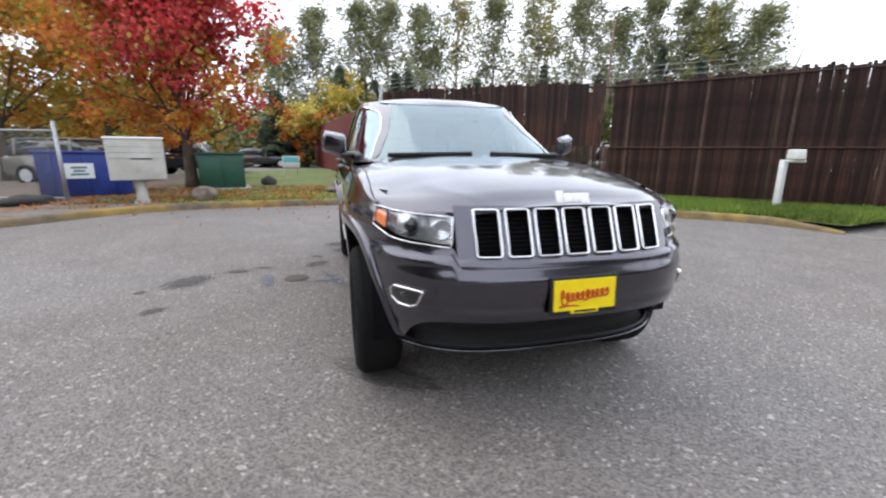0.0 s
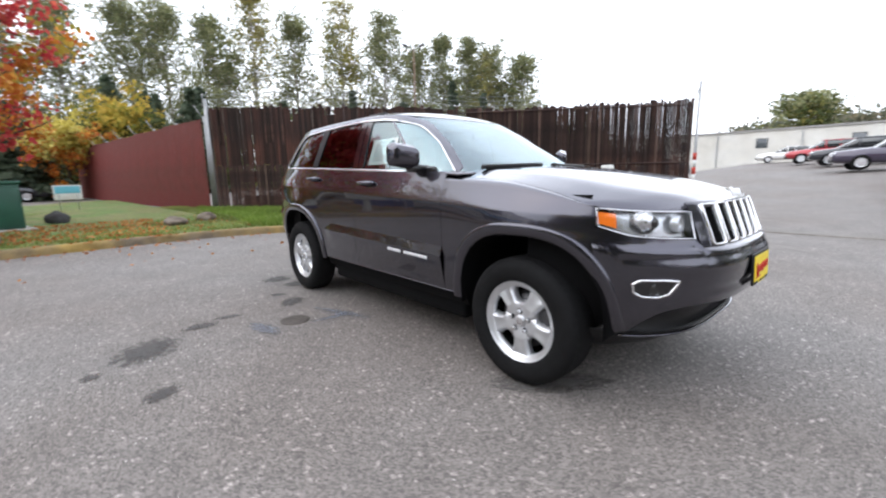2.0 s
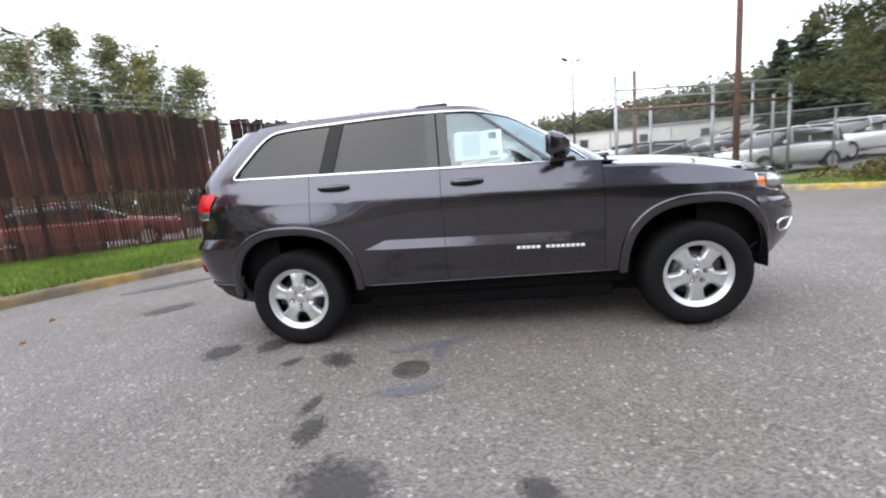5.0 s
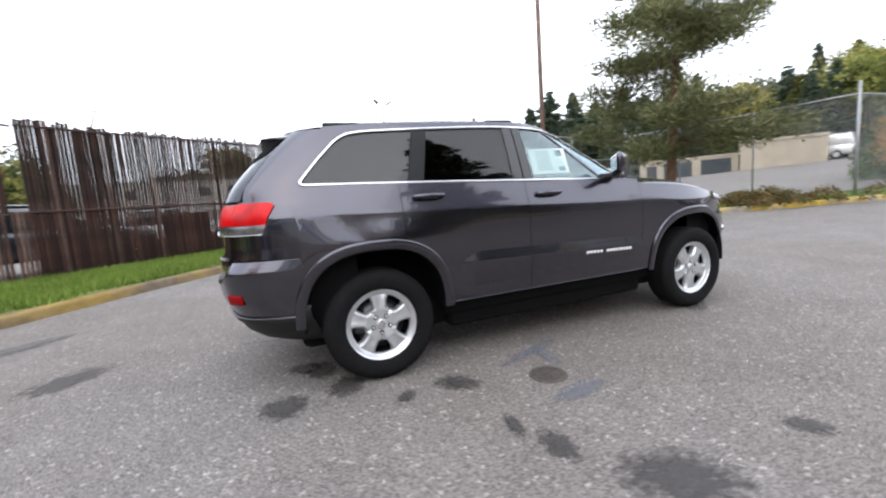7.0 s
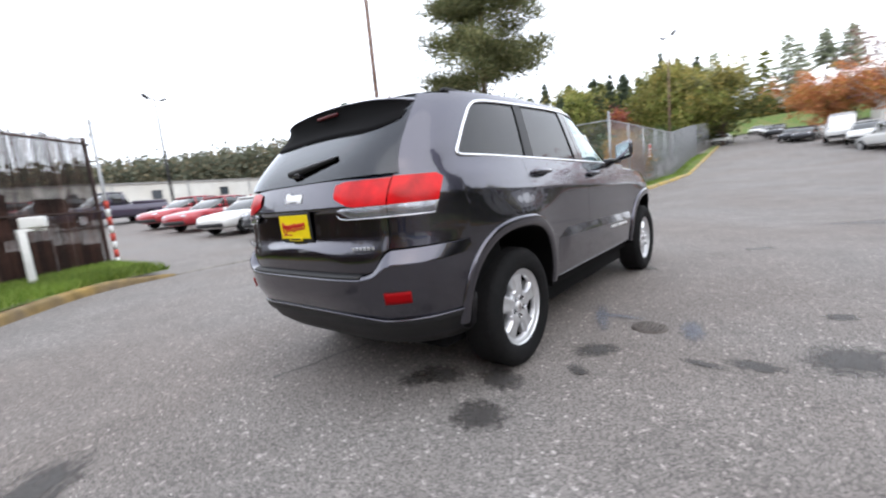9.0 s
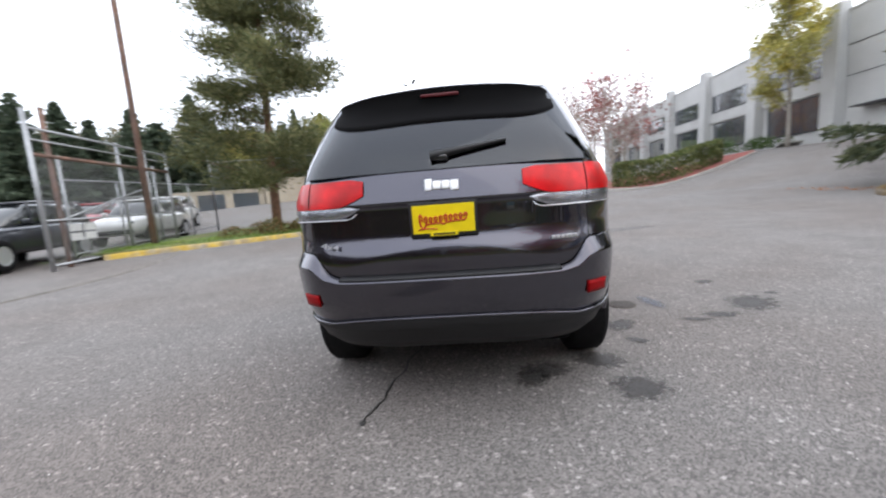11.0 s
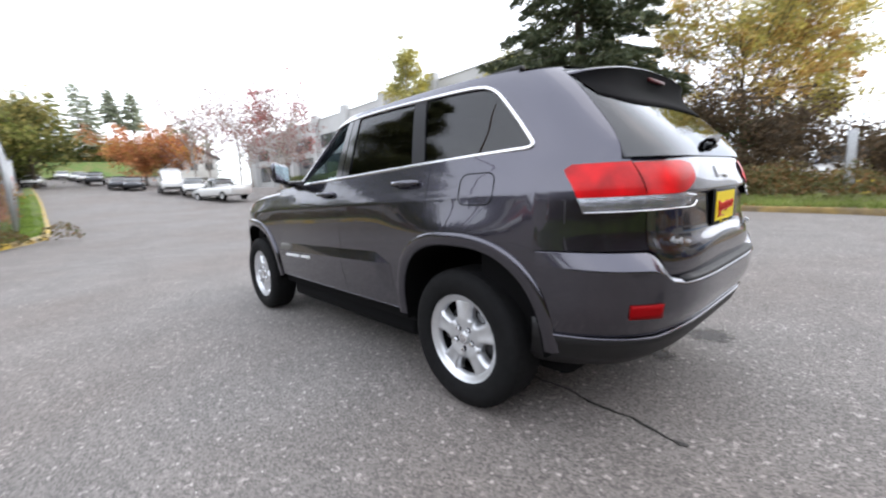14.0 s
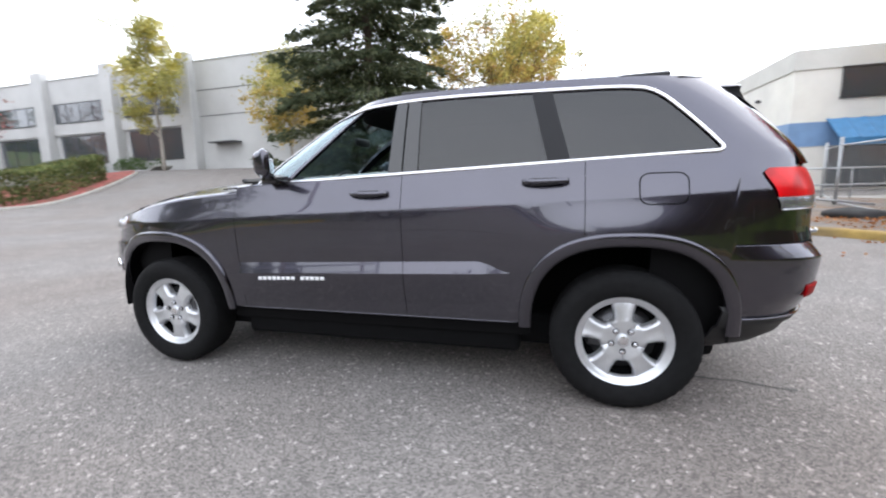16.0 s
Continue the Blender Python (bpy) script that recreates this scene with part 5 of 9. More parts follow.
# --- floor pan, inner shell, interior ---
part("floor_pan", box_bm(3.6, 1.32, 0.20, (-0.15, 0, 0.32), bevel=0.05), M_UNDER_SHADE, car)
part("side_frame", box_bm(1.85, 1.56, 0.16, (0.0, 0, 0.30), bevel=0.03), M_UNDER_SHADE, car)
for x in (AXLE, -AXLE):
    part("axle_beam", box_bm(0.12, 1.4, 0.10, (x, 0, 0.34), bevel=0.03), M_UNDER_SHADE, car)
for s in (1, -1):
    rows = [[(x, s * (side_y(x, z) - 0.05), z) for z in (0.40, 0.7, 1.0, belt_z(x) - 0.02)] for x in lin(-0.97, 0.97, 20)]
    part("inner_shell", grid_bm(rows), M_UNDER_SHADE, car)
    rows = [[(x, s * min(side_y(x, z) - 0.05, 0.9), z) for z in (0.90, 1.0, 1.1, 1.2)] for x in lin(-2.2, -0.97, 14)]
    part("inner_shell", grid_bm(rows), M_UNDER_SHADE, car)
    rows = [[(x, s * min(side_y(x, z) - 0.05, 0.9), z) for z in (0.89, 0.95, 1.0, 1.09)] for x in lin(0.97, 1.8, 12)]
    part("inner_shell", grid_bm(rows), M_UNDER_SHADE, car)
rows = [[nose_p(a, z, -0.09) for z in (0.4, 0.7, 1.03)] for a in lin(-1.0, 1.0, 21)]
part("inner_shell", grid_bm(rows), M_UNDER_SHADE, car)
rows = [[tail_p(a, z, -0.10) for z in (0.36, 0.7, 1.0, 1.23)] for a in lin(-1.0, 1.0, 21)]
part("inner_shell", grid_bm(rows), M_UNDER_SHADE, car)


def seat_at(x, y, wide):
    bm = bmesh.new()
    box_bm(0.52, wide, 0.16, (x + 0.05, y, 0.78), bevel=0.06, seg=3, bm=bm)
    box_bm(0.15, wide * 0.95, 0.62, (x - 0.26, y, 1.08), bevel=0.06, seg=3, bm=bm, turn=Euler((0, radians(-14), 0)).to_matrix().to_4x4())
    for dy in ((0,) if wide < 0.7 else (-0.38, 0.38)):
        box_bm(0.10, 0.27, 0.19, (x - 0.345, y + dy, 1.465), bevel=0.045, seg=3, bm=bm)
    part("seat", bm, M_SEAT, car, "black cloth seat")


seat_at(0.05, 0.38, 0.52)
seat_at(0.05, -0.38, 0.52)
seat_at(-0.85, 0.0, 1.30)
bm = box_bm(0.45, 1.5, 0.28, (0.68, 0, 1.07), bevel=0.08, seg=3)
part("dashboard", bm, M_SEAT, car, "black dashboard")
bm = bmesh.new()
tube_bm([(0.0, 0.185 * math.cos(2 * math.pi * k / 32), 0.185 * math.sin(2 * math.pi * k / 32)) for k in range(33)], 0.016, 8, bm=bm)
box_bm(0.05, 0.13, 0.11, (0.02, 0, -0.01), bevel=0.02, bm=bm)
box_bm(0.02, 0.34, 0.03, (0.01, 0, 0), bevel=0.005, bm=bm)
box_bm(0.02, 0.03, 0.17, (0.01, 0, -0.09), bevel=0.005, bm=bm)
ob = part("steering_wheel", bm, M_BLACK, car)
ob.matrix_basis = Matrix.Translation((0.38, 0.38, 1.12)) @ Euler((0, radians(-25), 0)).to_matrix().to_4x4()
part("inner_mirror", box_bm(0.03, 0.22, 0.06, (0.36, 0, 1.52), bevel=0.012), M_BLACK, car)

# --- wheels ---
def wheel(x, s):
    wh = new("wheel")
    wh.parent = car
    wh["label"] = "five-spoke silver alloy wheel with black tyre"
    prof = [(0.236, 0.098), (0.242, 0.108), (0.262, 0.118), (0.300, 0.124), (0.325, 0.121), (0.343, 0.112), (0.357, 0.100), (0.366, 0.082), (0.3695, 0.05), (0.370, 0.0),
            (0.3695, -0.05), (0.366, -0.082), (0.357, -0.100), (0.325, -0.121), (0.262, -0.118), (0.236, -0.098)]
    part("tyre", lathe_bm(prof, 72), M_RUBBER, wh)
    bm = bmesh.new()
    for k in range(52):
        a = 2 * math.pi * k / 52
        for side in (-1, 1):
            m = Euler((0, -a + side * 0.03, 0)).to_matrix().to_4x4()
            box_bm(0.010, 0.052, 0.026, m @ Vector((0.3628, side * 0.058, 0)), bm=bm, turn=m)
    tagged(part("tread", bm, M_RUBBER, wh, smooth=False), kind="stuff")
    rim = part("rim", lathe_bm([(0.198, 0.052), (0.200, 0.074), (0.206, 0.082), (0.222, 0.086), (0.234, 0.094), (0.240, 0.103), (0.245, 0.105), (0.247, 0.100), (0.242, 0.09), (0.238, -0.1)], 72), M_SILVER, wh)
    # barrel coloured near-black for the shade behind the spokes
    part("barrel", lathe_bm([(0.199, 0.053), (0.206, 0.02), (0.214, -0.03), (0.226, -0.10)], 60), M_UNDER_SHADE, rim, "inner barrel blackened for its shade")
    # five broad spokes with chamfered flanks, closed windows between them
    half_at = curve_fn((0.030, 0.0225), (0.080, 0.0585), (0.094, 0.0655), (0.102, 0.054), (0.114, 0.0475), (0.150, 0.051), (0.182, 0.062), (0.196, 0.078), (0.206, 0.105), (0.212, 0.125))
    for k in range(5):
        a0 = (-1 if x > 0 else 1) * math.pi / 2 + 2 * math.pi * k / 5
        rows = []
        for r in (0.03, 0.06, 0.078, 0.086, 0.091, 0.096, 0.101, 0.107, 0.114, 0.125, 0.14, 0.155, 0.17, 0.182, 0.190, 0.196, 0.200, 0.204):
            half = half_at(r)
            t = (r - 0.03) / 0.174
            top = 0.072 + 0.013 * math.sin(math.pi * min(1, t * 0.85))
            edge = 0.020 * ease(0.075, 0.10, r) * (1 - 0.6 * ease(0.19, 0.204, r))
            dip = 0.006 * ease(0.10, 0.13, r)
            row = []
            for u, dy in ((-1.0, -edge - 0.035), (-1.0, -edge), (-0.74, -0.003 * (edge > 0)), (-0.66, 0.0), (-0.40, -dip), (0, -dip * 1.2), (0.40, -dip), (0.66, 0.0), (0.74, -0.003 * (edge > 0)), (1.0, -edge), (1.0, -edge - 0.035)):
                row.append((r * math.cos(a0) - half * u * math.sin(a0), top + dy, r * math.sin(a0) + half * u * math.cos(a0)))
            rows.append(row)
        bm = grid_bm(rows)
        bmesh.ops.recalc_face_normals(bm, faces=bm.faces)
        part("spoke", bm, M_SILVER, rim)
        a1 = a0 + math.pi / 5
        ob = part("lug_nut", lathe_bm([(0.0, 0.014), (0.009, 0.012), (0.0125, 0.002), (0.0125, -0.02)], 6), M_CHROME, rim, smooth=False)
        ob.location = (0.060 * math.cos(a1), 0.082, 0.060 * math.sin(a1))
        # flat black disc paints the shade of the recess round the nut
        ob = part("lug_pocket", lathe_bm([(0.0, 0.0), (0.0155, 0.0), (0.017, -0.004)], 20), M_UNDER_SHADE, rim, "black disc for the shade of a lug pocket")
        ob.location = (0.060 * math.cos(a1), 0.0795, 0.060 * math.sin(a1))
    bm = lathe_bm([(0.0, 0.088), (0.022, 0.087), (0.031, 0.083), (0.034, 0.078), (0.036, 0.070)], 40)
    part("hub", bm, M_SILVER, rim)
    bm = lathe_bm([(0.0, 0.0885), (0.018, 0.0878), (0.026, 0.0858)], 24)
    part("centre_cap", bm, M_CHROME, rim, "grey centre cap")
    part("brake_disc", lathe_bm([(0.07, 0.02), (0.165, 0.02), (0.165, -0.005), (0.07, -0.005)], 40), M_DISC, wh)
    part("wheel_back", lathe_bm([(0.0, -0.02), (0.215, -0.02)], 40), M_UNDER_SHADE, wh)
    part("caliper", box_bm(0.09, 0.05, 0.15, (0.135 * (1 if x < 0 else -1), 0.02, 0.02), bevel=0.02), M_DISC, wh)
    wh.matrix_basis = Matrix.Translation((x, s * 0.793, WHEEL_Z)) @ (Euler((0, 0, math.pi)).to_matrix().to_4x4() if s < 0 else Matrix())
    return wh


for x in (AXLE, -AXLE):
    for s in (1, -1):
        wheel(x, s)

# ==== plants ====
def leaf_mat(name, a, b, c=None, rough=0.6, through=0.3):
    """Foliage: colour varies from leaf to leaf, with a little light through it."""
    m = bpy.data.materials.new(name)
    m.use_nodes = True
    n, l = m.node_tree.nodes, m.node_tree.links
    bs = n["Principled BSDF"]
    bs.inputs["Roughness"].default_value = rough
    bs.inputs["Specular IOR Level"].default_value = 0.25
    geo = n.new("ShaderNodeNewGeometry").outputs["Random Per Island"]
    ramp = n.new("ShaderNodeValToRGB")
    e = ramp.color_ramp.elements
    e[0].color, e[1].color = (*a, 1), (*b, 1)
    if c:
        k = e.new(0.6)
        k.color = (*c, 1)
    l.new(geo, ramp.inputs["Fac"])
    tex = n.new("ShaderNodeTexNoise")
    tex.inputs["Scale"].default_value = 0.6
    l.new(n.new("ShaderNodeTexCoord").outputs["Object"], tex.inputs["Vector"])
    r = n.new("ShaderNodeMapRange")
    r.inputs["From Min"].default_value, r.inputs["From Max"].default_value, r.inputs["To Min"].default_value, r.inputs["To Max"].default_value = 0.3, 0.7, 0.65, 1.35
    l.new(tex.outputs["Fac"], r.inputs["Value"])
    h = n.new("ShaderNodeHueSaturation")
    l.new(ramp.outputs["Color"], h.inputs["Color"])
    l.new(r.outputs["Result"], h.inputs["Value"])
    l.new(h.outputs["Color"], bs.inputs["Base Color"])
    tr = n.new("ShaderNodeBsdfTranslucent")
    l.new(h.outputs["Color"], tr.inputs["Color"])
    mx = n.new("ShaderNodeMixShader")
    mx.inputs["Fac"].default_value = through
    l.new(bs.outputs["BSDF"], mx.inputs[1])
    l.new(tr.outputs["BSDF"], mx.inputs[2])
    l.new(mx.outputs["Shader"], n["Material Output"].inputs["Surface"])
    return m


L_POPLAR = leaf_mat("poplar_leaves", (0.13, 0.15, 0.07), (0.36, 0.34, 0.18), (0.21, 0.23, 0.11))
L_POPLARY = leaf_mat("yellowing_poplar_leaves", (0.20, 0.20, 0.06), (0.48, 0.36, 0.11), (0.30, 0.28, 0.09))
L_RED = leaf_mat("red_maple_leaves", (0.42, 0.040, 0.05), (0.66, 0.17, 0.10), (0.56, 0.075, 0.08), through=0.45)
L_ORANGE = leaf_mat("orange_maple_leaves", (0.50, 0.13, 0.03), (0.66, 0.38, 0.08), (0.56, 0.22, 0.04), through=0.45)
L_MAPLEGRN = leaf_mat("turning_maple_leaves", (0.26, 0.26, 0.05), (0.60, 0.40, 0.08), (0.44, 0.34, 0.06), through=0.45)
L_PINE = leaf_mat("pine_needles", (0.075, 0.088, 0.04), (0.25, 0.235, 0.11), (0.15, 0.16, 0.07))
L_SPRUCE = leaf_mat("spruce_needles", (0.038, 0.052, 0.028), (0.145, 0.152, 0.078), (0.076, 0.093, 0.046))
L_YELLOW = leaf_mat("yellow_birch_leaves", (0.38, 0.32, 0.06), (0.66, 0.56, 0.18), (0.50, 0.43, 0.10))
L_BIRCH = leaf_mat("green_gold_birch_leaves", (0.26, 0.26, 0.08), (0.52, 0.46, 0.18), (0.38, 0.36, 0.11))
L_GOLD = leaf_mat("pale_gold_leaves", (0.42, 0.30, 0.08), (0.66, 0.50, 0.20), (0.52, 0.38, 0.10))
L_HEDGE = leaf_mat("hedge_leaves", (0.04, 0.08, 0.02), (0.13, 0.19, 0.06), (0.08, 0.13, 0.04))
L_MIXED = leaf_mat("hillside_leaves", (0.045, 0.07, 0.025), (0.26, 0.22, 0.06), (0.11, 0.13, 0.035))
L_DARK = leaf_mat("far_conifer_needles", (0.05, 0.075, 0.05), (0.125, 0.155, 0.10))
L_RUST = leaf_mat("rust_leaves", (0.32, 0.10, 0.03), (0.48, 0.22, 0.07))
# needles paled so that their colour carries the haze of the distance
L_FARFIR = leaf_mat("hazed_fir_needles", (0.26, 0.30, 0.20), (0.46, 0.48, 0.36), (0.36, 0.39, 0.28))
L_LIME = leaf_mat("light_green_leaves", (0.14, 0.18, 0.04), (0.40, 0.37, 0.12), (0.25, 0.27, 0.07))
L_TAN = leaf_mat("tan_orange_leaves", (0.36, 0.20, 0.06), (0.62, 0.40, 0.15), (0.50, 0.30, 0.08))
L_THICKET = leaf_mat("brown_thicket_leaves", (0.06, 0.045, 0.03), (0.18, 0.115, 0.065), (0.11, 0.08, 0.046))
L_PALERUST = leaf_mat("pale_rust_leaves", (0.46, 0.17, 0.07), (0.62, 0.32, 0.15), (0.55, 0.23, 0.10))
L_BARE = leaf_mat("sparse_pink_leaves", (0.22, 0.11, 0.10), (0.34, 0.22, 0.19))
L_DULLRED = leaf_mat("dull_red_leaves", (0.26, 0.07, 0.07), (0.40, 0.14, 0.12))
L_GRASS = leaf_mat("grass_blades", (0.10, 0.17, 0.025), (0.30, 0.37, 0.09), (0.18, 0.27, 0.045))
L_GRASSDRY = leaf_mat("dry_grass_blades", (0.12, 0.18, 0.035), (0.29, 0.32, 0.10))
L_SHRUB = leaf_mat("low_shrub_leaves", (0.08, 0.09, 0.03), (0.25, 0.12, 0.05), (0.16, 0.13, 0.05))
M_BARK = mat("bark", (0.085, 0.062, 0.045), 0.95, var=0.35, scale=6, fine=0.3, fine_scale=40, bump=0.9, bump_scale=18)
M_BARKPALE = mat("pale_bark", (0.34, 0.31, 0.27), 0.9, var=0.3, scale=5, fine=0.25, fine_scale=40, bump=0.5, bump_scale=18)
M_BARKPINE = mat("pine_bark", (0.16, 0.085, 0.055), 0.95, var=0.35, scale=6, fine=0.3, fine_scale=30, bump=0.9, bump_scale=15)


def leaves_mesh(points, size, rng, flat=0.0, long=1.0, dirs=None):
    """Small bent two-face leaves at points: arrays of verts and faces."""
    n = len(points)
    P = np.asarray(points, float)
    ax = rng.normal(size=(n, 3))
    ax[:, 2] *= (1 - flat)
    if dirs is not None:
        ax = np.asarray(dirs) + ax * 0.45
    ax /= np.linalg.norm(ax, axis=1)[:, None]
    ot = rng.normal(size=(n, 3))
    ot -= (ot * ax).sum(1)[:, None] * ax
    ot /= np.linalg.norm(ot, axis=1)[:, None]
    s = size * rng.uniform(0.6, 1.3, n)[:, None]
    a, b = ax * s * long * 0.5, ot * s * 0.5
    V = np.stack([P - a, P + b * 0.8, P + a, P - b * 0.8], 1).reshape(-1, 3)
    F = np.arange(n * 4).reshape(-1, 4)
    return V, F


def mesh_np(name, V, F, material, parent=None, smooth=False):
    me = bpy.data.meshes.new(name)
    k = F.shape[1]
    me.vertices.add(len(V))
    me.vertices.foreach_set("co", V.astype(np.float32).ravel())
    me.loops.add(F.size)
    me.loops.foreach_set("vertex_index", F.astype(np.int32).ravel())
    me.polygons.add(len(F))
    me.polygons.foreach_set("loop_start", np.arange(0, F.size, k, dtype=np.int32))
    me.update(calc_edges=True)
    me.materials.append(material)
    ob = new(name, me)
    if parent:
        ob.parent = parent
    return ob


def branch(start, vec, rng, bend=0.25, n=6):
    """A crooked limb from start along vec."""
    p, v = np.array(start, float), np.array(vec, float)
    out = [p.copy()]
    L = np.linalg.norm(v)
    d = v / L
    for k in range(n):
        d = d + rng.normal(size=3) * bend / n * 2
        d[2] += 0.02
        d /= np.linalg.norm(d)
        p = p + d * L / n
        out.append(p.copy())
    return out


def broad_tree(name, label, x, y, height, radius, trunk_r, crown_lo, leaf_sets, rng, leaf=0.13, n_leaves=14000, limbs=16, bark=None, airy=0.35, column=False, clump=0.55, lean=(0, 0)):
    """Tapered trunk, limbs and a crown of leaf clumps that follow the limbs."""
    z0 = ground_h(x, y)
    e = empty(name, label, "tree", at=(x, y, z0))
    bm = bmesh.new()
    top = height * (0.94 if column else 0.62)
    tr = [(lean[0] * t + 0.03 * height * 0.2 * math.sin(t * 5 + x), lean[1] * t + 0.02 * height * 0.2 * math.cos(t * 4 + y), top * t) for t in lin(0, 1, 10)]
    tube_bm([(p[0], p[1], p[2] - (0.1 if i == 0 else 0)) for i, p in enumerate(tr)], [trunk_r * (1.35 if i == 0 else 1.0) * (1 - 0.85 * i / 9) for i in range(10)], 9, bm=bm)
    tips = []
    for k in range(limbs):
        t = rng.uniform(max(0.12, crown_lo / height), 0.98)
        zz = min(top * 0.99, t * height * (1.0 if column else 0.75))
        i = min(8, int(zz / top * 9))
        s = np.array(tr[i]) + (np.array(tr[i + 1]) - np.array(tr[i])) * (zz / top * 9 - i)
        a = k * 2.4 + rng.uniform(-0.4, 0.4)
        if column:
            hh = min(1, max(0.0, (zz - crown_lo) / (height - crown_lo)))
            R = radius * (0.14 + 0.95 * (1 - hh) ** 0.8) * min(1, 0.45 + 2.2 * hh)
            v = (R * math.cos(a), R * math.sin(a), R * rng.uniform(0.5, 1.3))
        else:
            up = rng.uniform(0.15, 1.0)
            v = (radius * math.cos(a) * (1.05 - 0.4 * up), radius * math.sin(a) * (1.05 - 0.4 * up), (height - zz) * up * 0.85)
        b = branch(s, v, rng)
        r0 = trunk_r * 0.32 * (1 - 0.5 * t)
        tube_bm(b, [max(0.012, r0 * (1 - 0.85 * q / 6)) for q in range(7)], 5, bm=bm, caps=False)
        tips.append(b)
        for q in (3, 4, 5):
            v2 = (np.array(v) * 0.35 + rng.normal(size=3) * radius * 0.22)
            b2 = branch(b[q], v2, rng, n=4)
            tube_bm(b2, [max(0.008, r0 * 0.4 * (1 - 0.8 * w / 4)) for w in range(5)], 4, bm=bm, caps=False)
            tips.append(b2)
    part("trunk", bm, bark or M_BARK, e)
    # clump centres along limb ends
    C = []
    for b in tips:
        for q in range(2, len(b)):
            C.append(b[q] + rng.normal(size=3) * clump * 0.5)
    C = np.array(C)
    keep = rng.random(len(C)) > airy
    C = C[keep]
    per = n_leaves // max(1, len(C))
    pts, kind = [], []
    for c in C:
        rr = clump * rng.uniform(0.5, 1.2)
        q = rng.normal(size=(per, 3)) * rr * np.array([0.55, 0.55, 0.42])
        pts.append(c + q)
        kind.append(np.full(per, rng.random()))
    pts, kind = np.concatenate(pts), np.concatenate(kind)
    hz = (pts[:, 2] - crown_lo) / max(0.1, height - crown_lo)
    u = kind * 0.40 + hz * 0.60 + 0.12 * np.sin(pts[:, 0] * 0.9 + 1.3 * pts[:, 1])
    m = len(leaf_sets)
    qs = np.quantile(u, np.linspace(0, 1, m + 1))
    for i, mt in enumerate(leaf_sets):
        sel = (u >= qs[i]) & (u <= qs[i + 1])
        V, F = leaves_mesh(pts[sel], leaf, rng)
        tagged(mesh_np("crown", V, F, mt, e), kind="stuff")
    return e


def conifer(name, label, x, y, height, radius, trunk_r, rng, leaf_mt, bark, whorls=26, per=9, droop=0.25, needle=0.16, dens=110, base=0.3, power=1.0, pads=False, lift=0.0, long=1.9):
    """Trunk with whorls of boughs; each bough carries flat sprays of needles."""
    z0 = ground_h(x, y) + lift
    e = empty(name, label, "tree", at=(x, y, z0))
    bm = bmesh.new()
    tr = [(0.012 * height * math.sin(2.2 * t + x), 0.01 * height * math.sin(3 * t + y), height * t) for t in lin(0, 1, 12)]
    tube_bm([(p[0], p[1], p[2] - (0.1 if i == 0 else 0)) for i, p in enumerate(tr)], [trunk_r * (1 - 0.93 * i / 11) for i in range(12)], 9, bm=bm)
    pts, dirs = [], []
    for w in range(whorls):
        t = base / height + (1 - base / height) * (w + rng.uniform(-0.3, 0.3)) / whorls
        t = min(0.985, max(base / height, t))
        i = min(10, int(t * 11))
        s = np.array(tr[i]) + (np.array(tr[i + 1]) - np.array(tr[i])) * (t * 11 - i)
        R = radius * ((1 - (t - base / height) / (1 - base / height)) ** power + 0.04)
        for k in range(per):
            a = 2 * math.pi * (k + rng.uniform(-0.35, 0.35)) / per + w * 1.1
            L = R * rng.uniform(0.5, 1.15)
            tj = min(0.99, max(base / height, t + rng.uniform(-0.5, 0.5) / whorls))
            ij = min(10, int(tj * 11))
            s = np.array(tr[ij]) + (np.array(tr[ij + 1]) - np.array(tr[ij])) * (tj * 11 - ij)
            if pads and rng.random() < 0.44:
                continue
            v = np.array((L * math.cos(a), L * math.sin(a), -L * droop * rng.uniform(0.4, 1.3) if not pads else L * rng.uniform(-0.05, 0.35)))
            b = branch(s, v, rng, bend=0.16, n=5)
            tube_bm(b, [max(0.01, trunk_r * 0.16 * (1 - t * 0.6) * (1 - 0.85 * q / 5)) for q in range(6)], 4, bm=bm, caps=False)
            if pads:
                for q in (2, 3, 4, 5):
                    m = int(dens * (0.5 + 0.25 * q))
                    c = b[q] + rng.normal(size=3) * np.array([0.25, 0.25, 0.1])
                    pp = c + rng.normal(size=(m, 3)) * np.array([0.42, 0.42, 0.22]) * (0.55 + 0.12 * L)
                    pts.append(pp)
                    dd = (pp - c) + np.array([0, 0, 0.25])
                    dirs.append(dd / (np.linalg.norm(dd, axis=1)[:, None] + 1e-6))
            else:
                m = max(6, int(dens * L / radius * 1.2))
                f = rng.uniform(0.12, 1.0, m) ** 0.8
                idx = np.minimum(4, (f * 5).astype(int))
                fr = f * 5 - idx
                B = np.array(b)
                c = B[idx] * (1 - fr[:, None]) + B[np.minimum(5, idx + 1)] * fr[:, None]
                side = np.cross(v / L, [0, 0, 1.0])
                side /= np.linalg.norm(side)
                o = rng.normal(size=m)[:, None] * side * (0.30 * L * (1.05 - f)[:, None] + 0.06)
                o[:, 2] += -np.abs(rng.normal(size=m)) * 0.10 * L * 0.35
                pts.append(c + o)
                dirs.append(np.tile(v / L, (m, 1)) + o * 0.8)
    part("trunk", bm, bark, e)
    pts, dirs = np.concatenate(pts), np.concatenate(dirs)
    dirs /= np.linalg.norm(dirs, axis=1)[:, None] + 1e-6
    V, F = leaves_mesh(pts, needle, rng, long=long, dirs=dirs)
    tagged(mesh_np("crown", V, F, leaf_mt, e), kind="stuff")
    return e


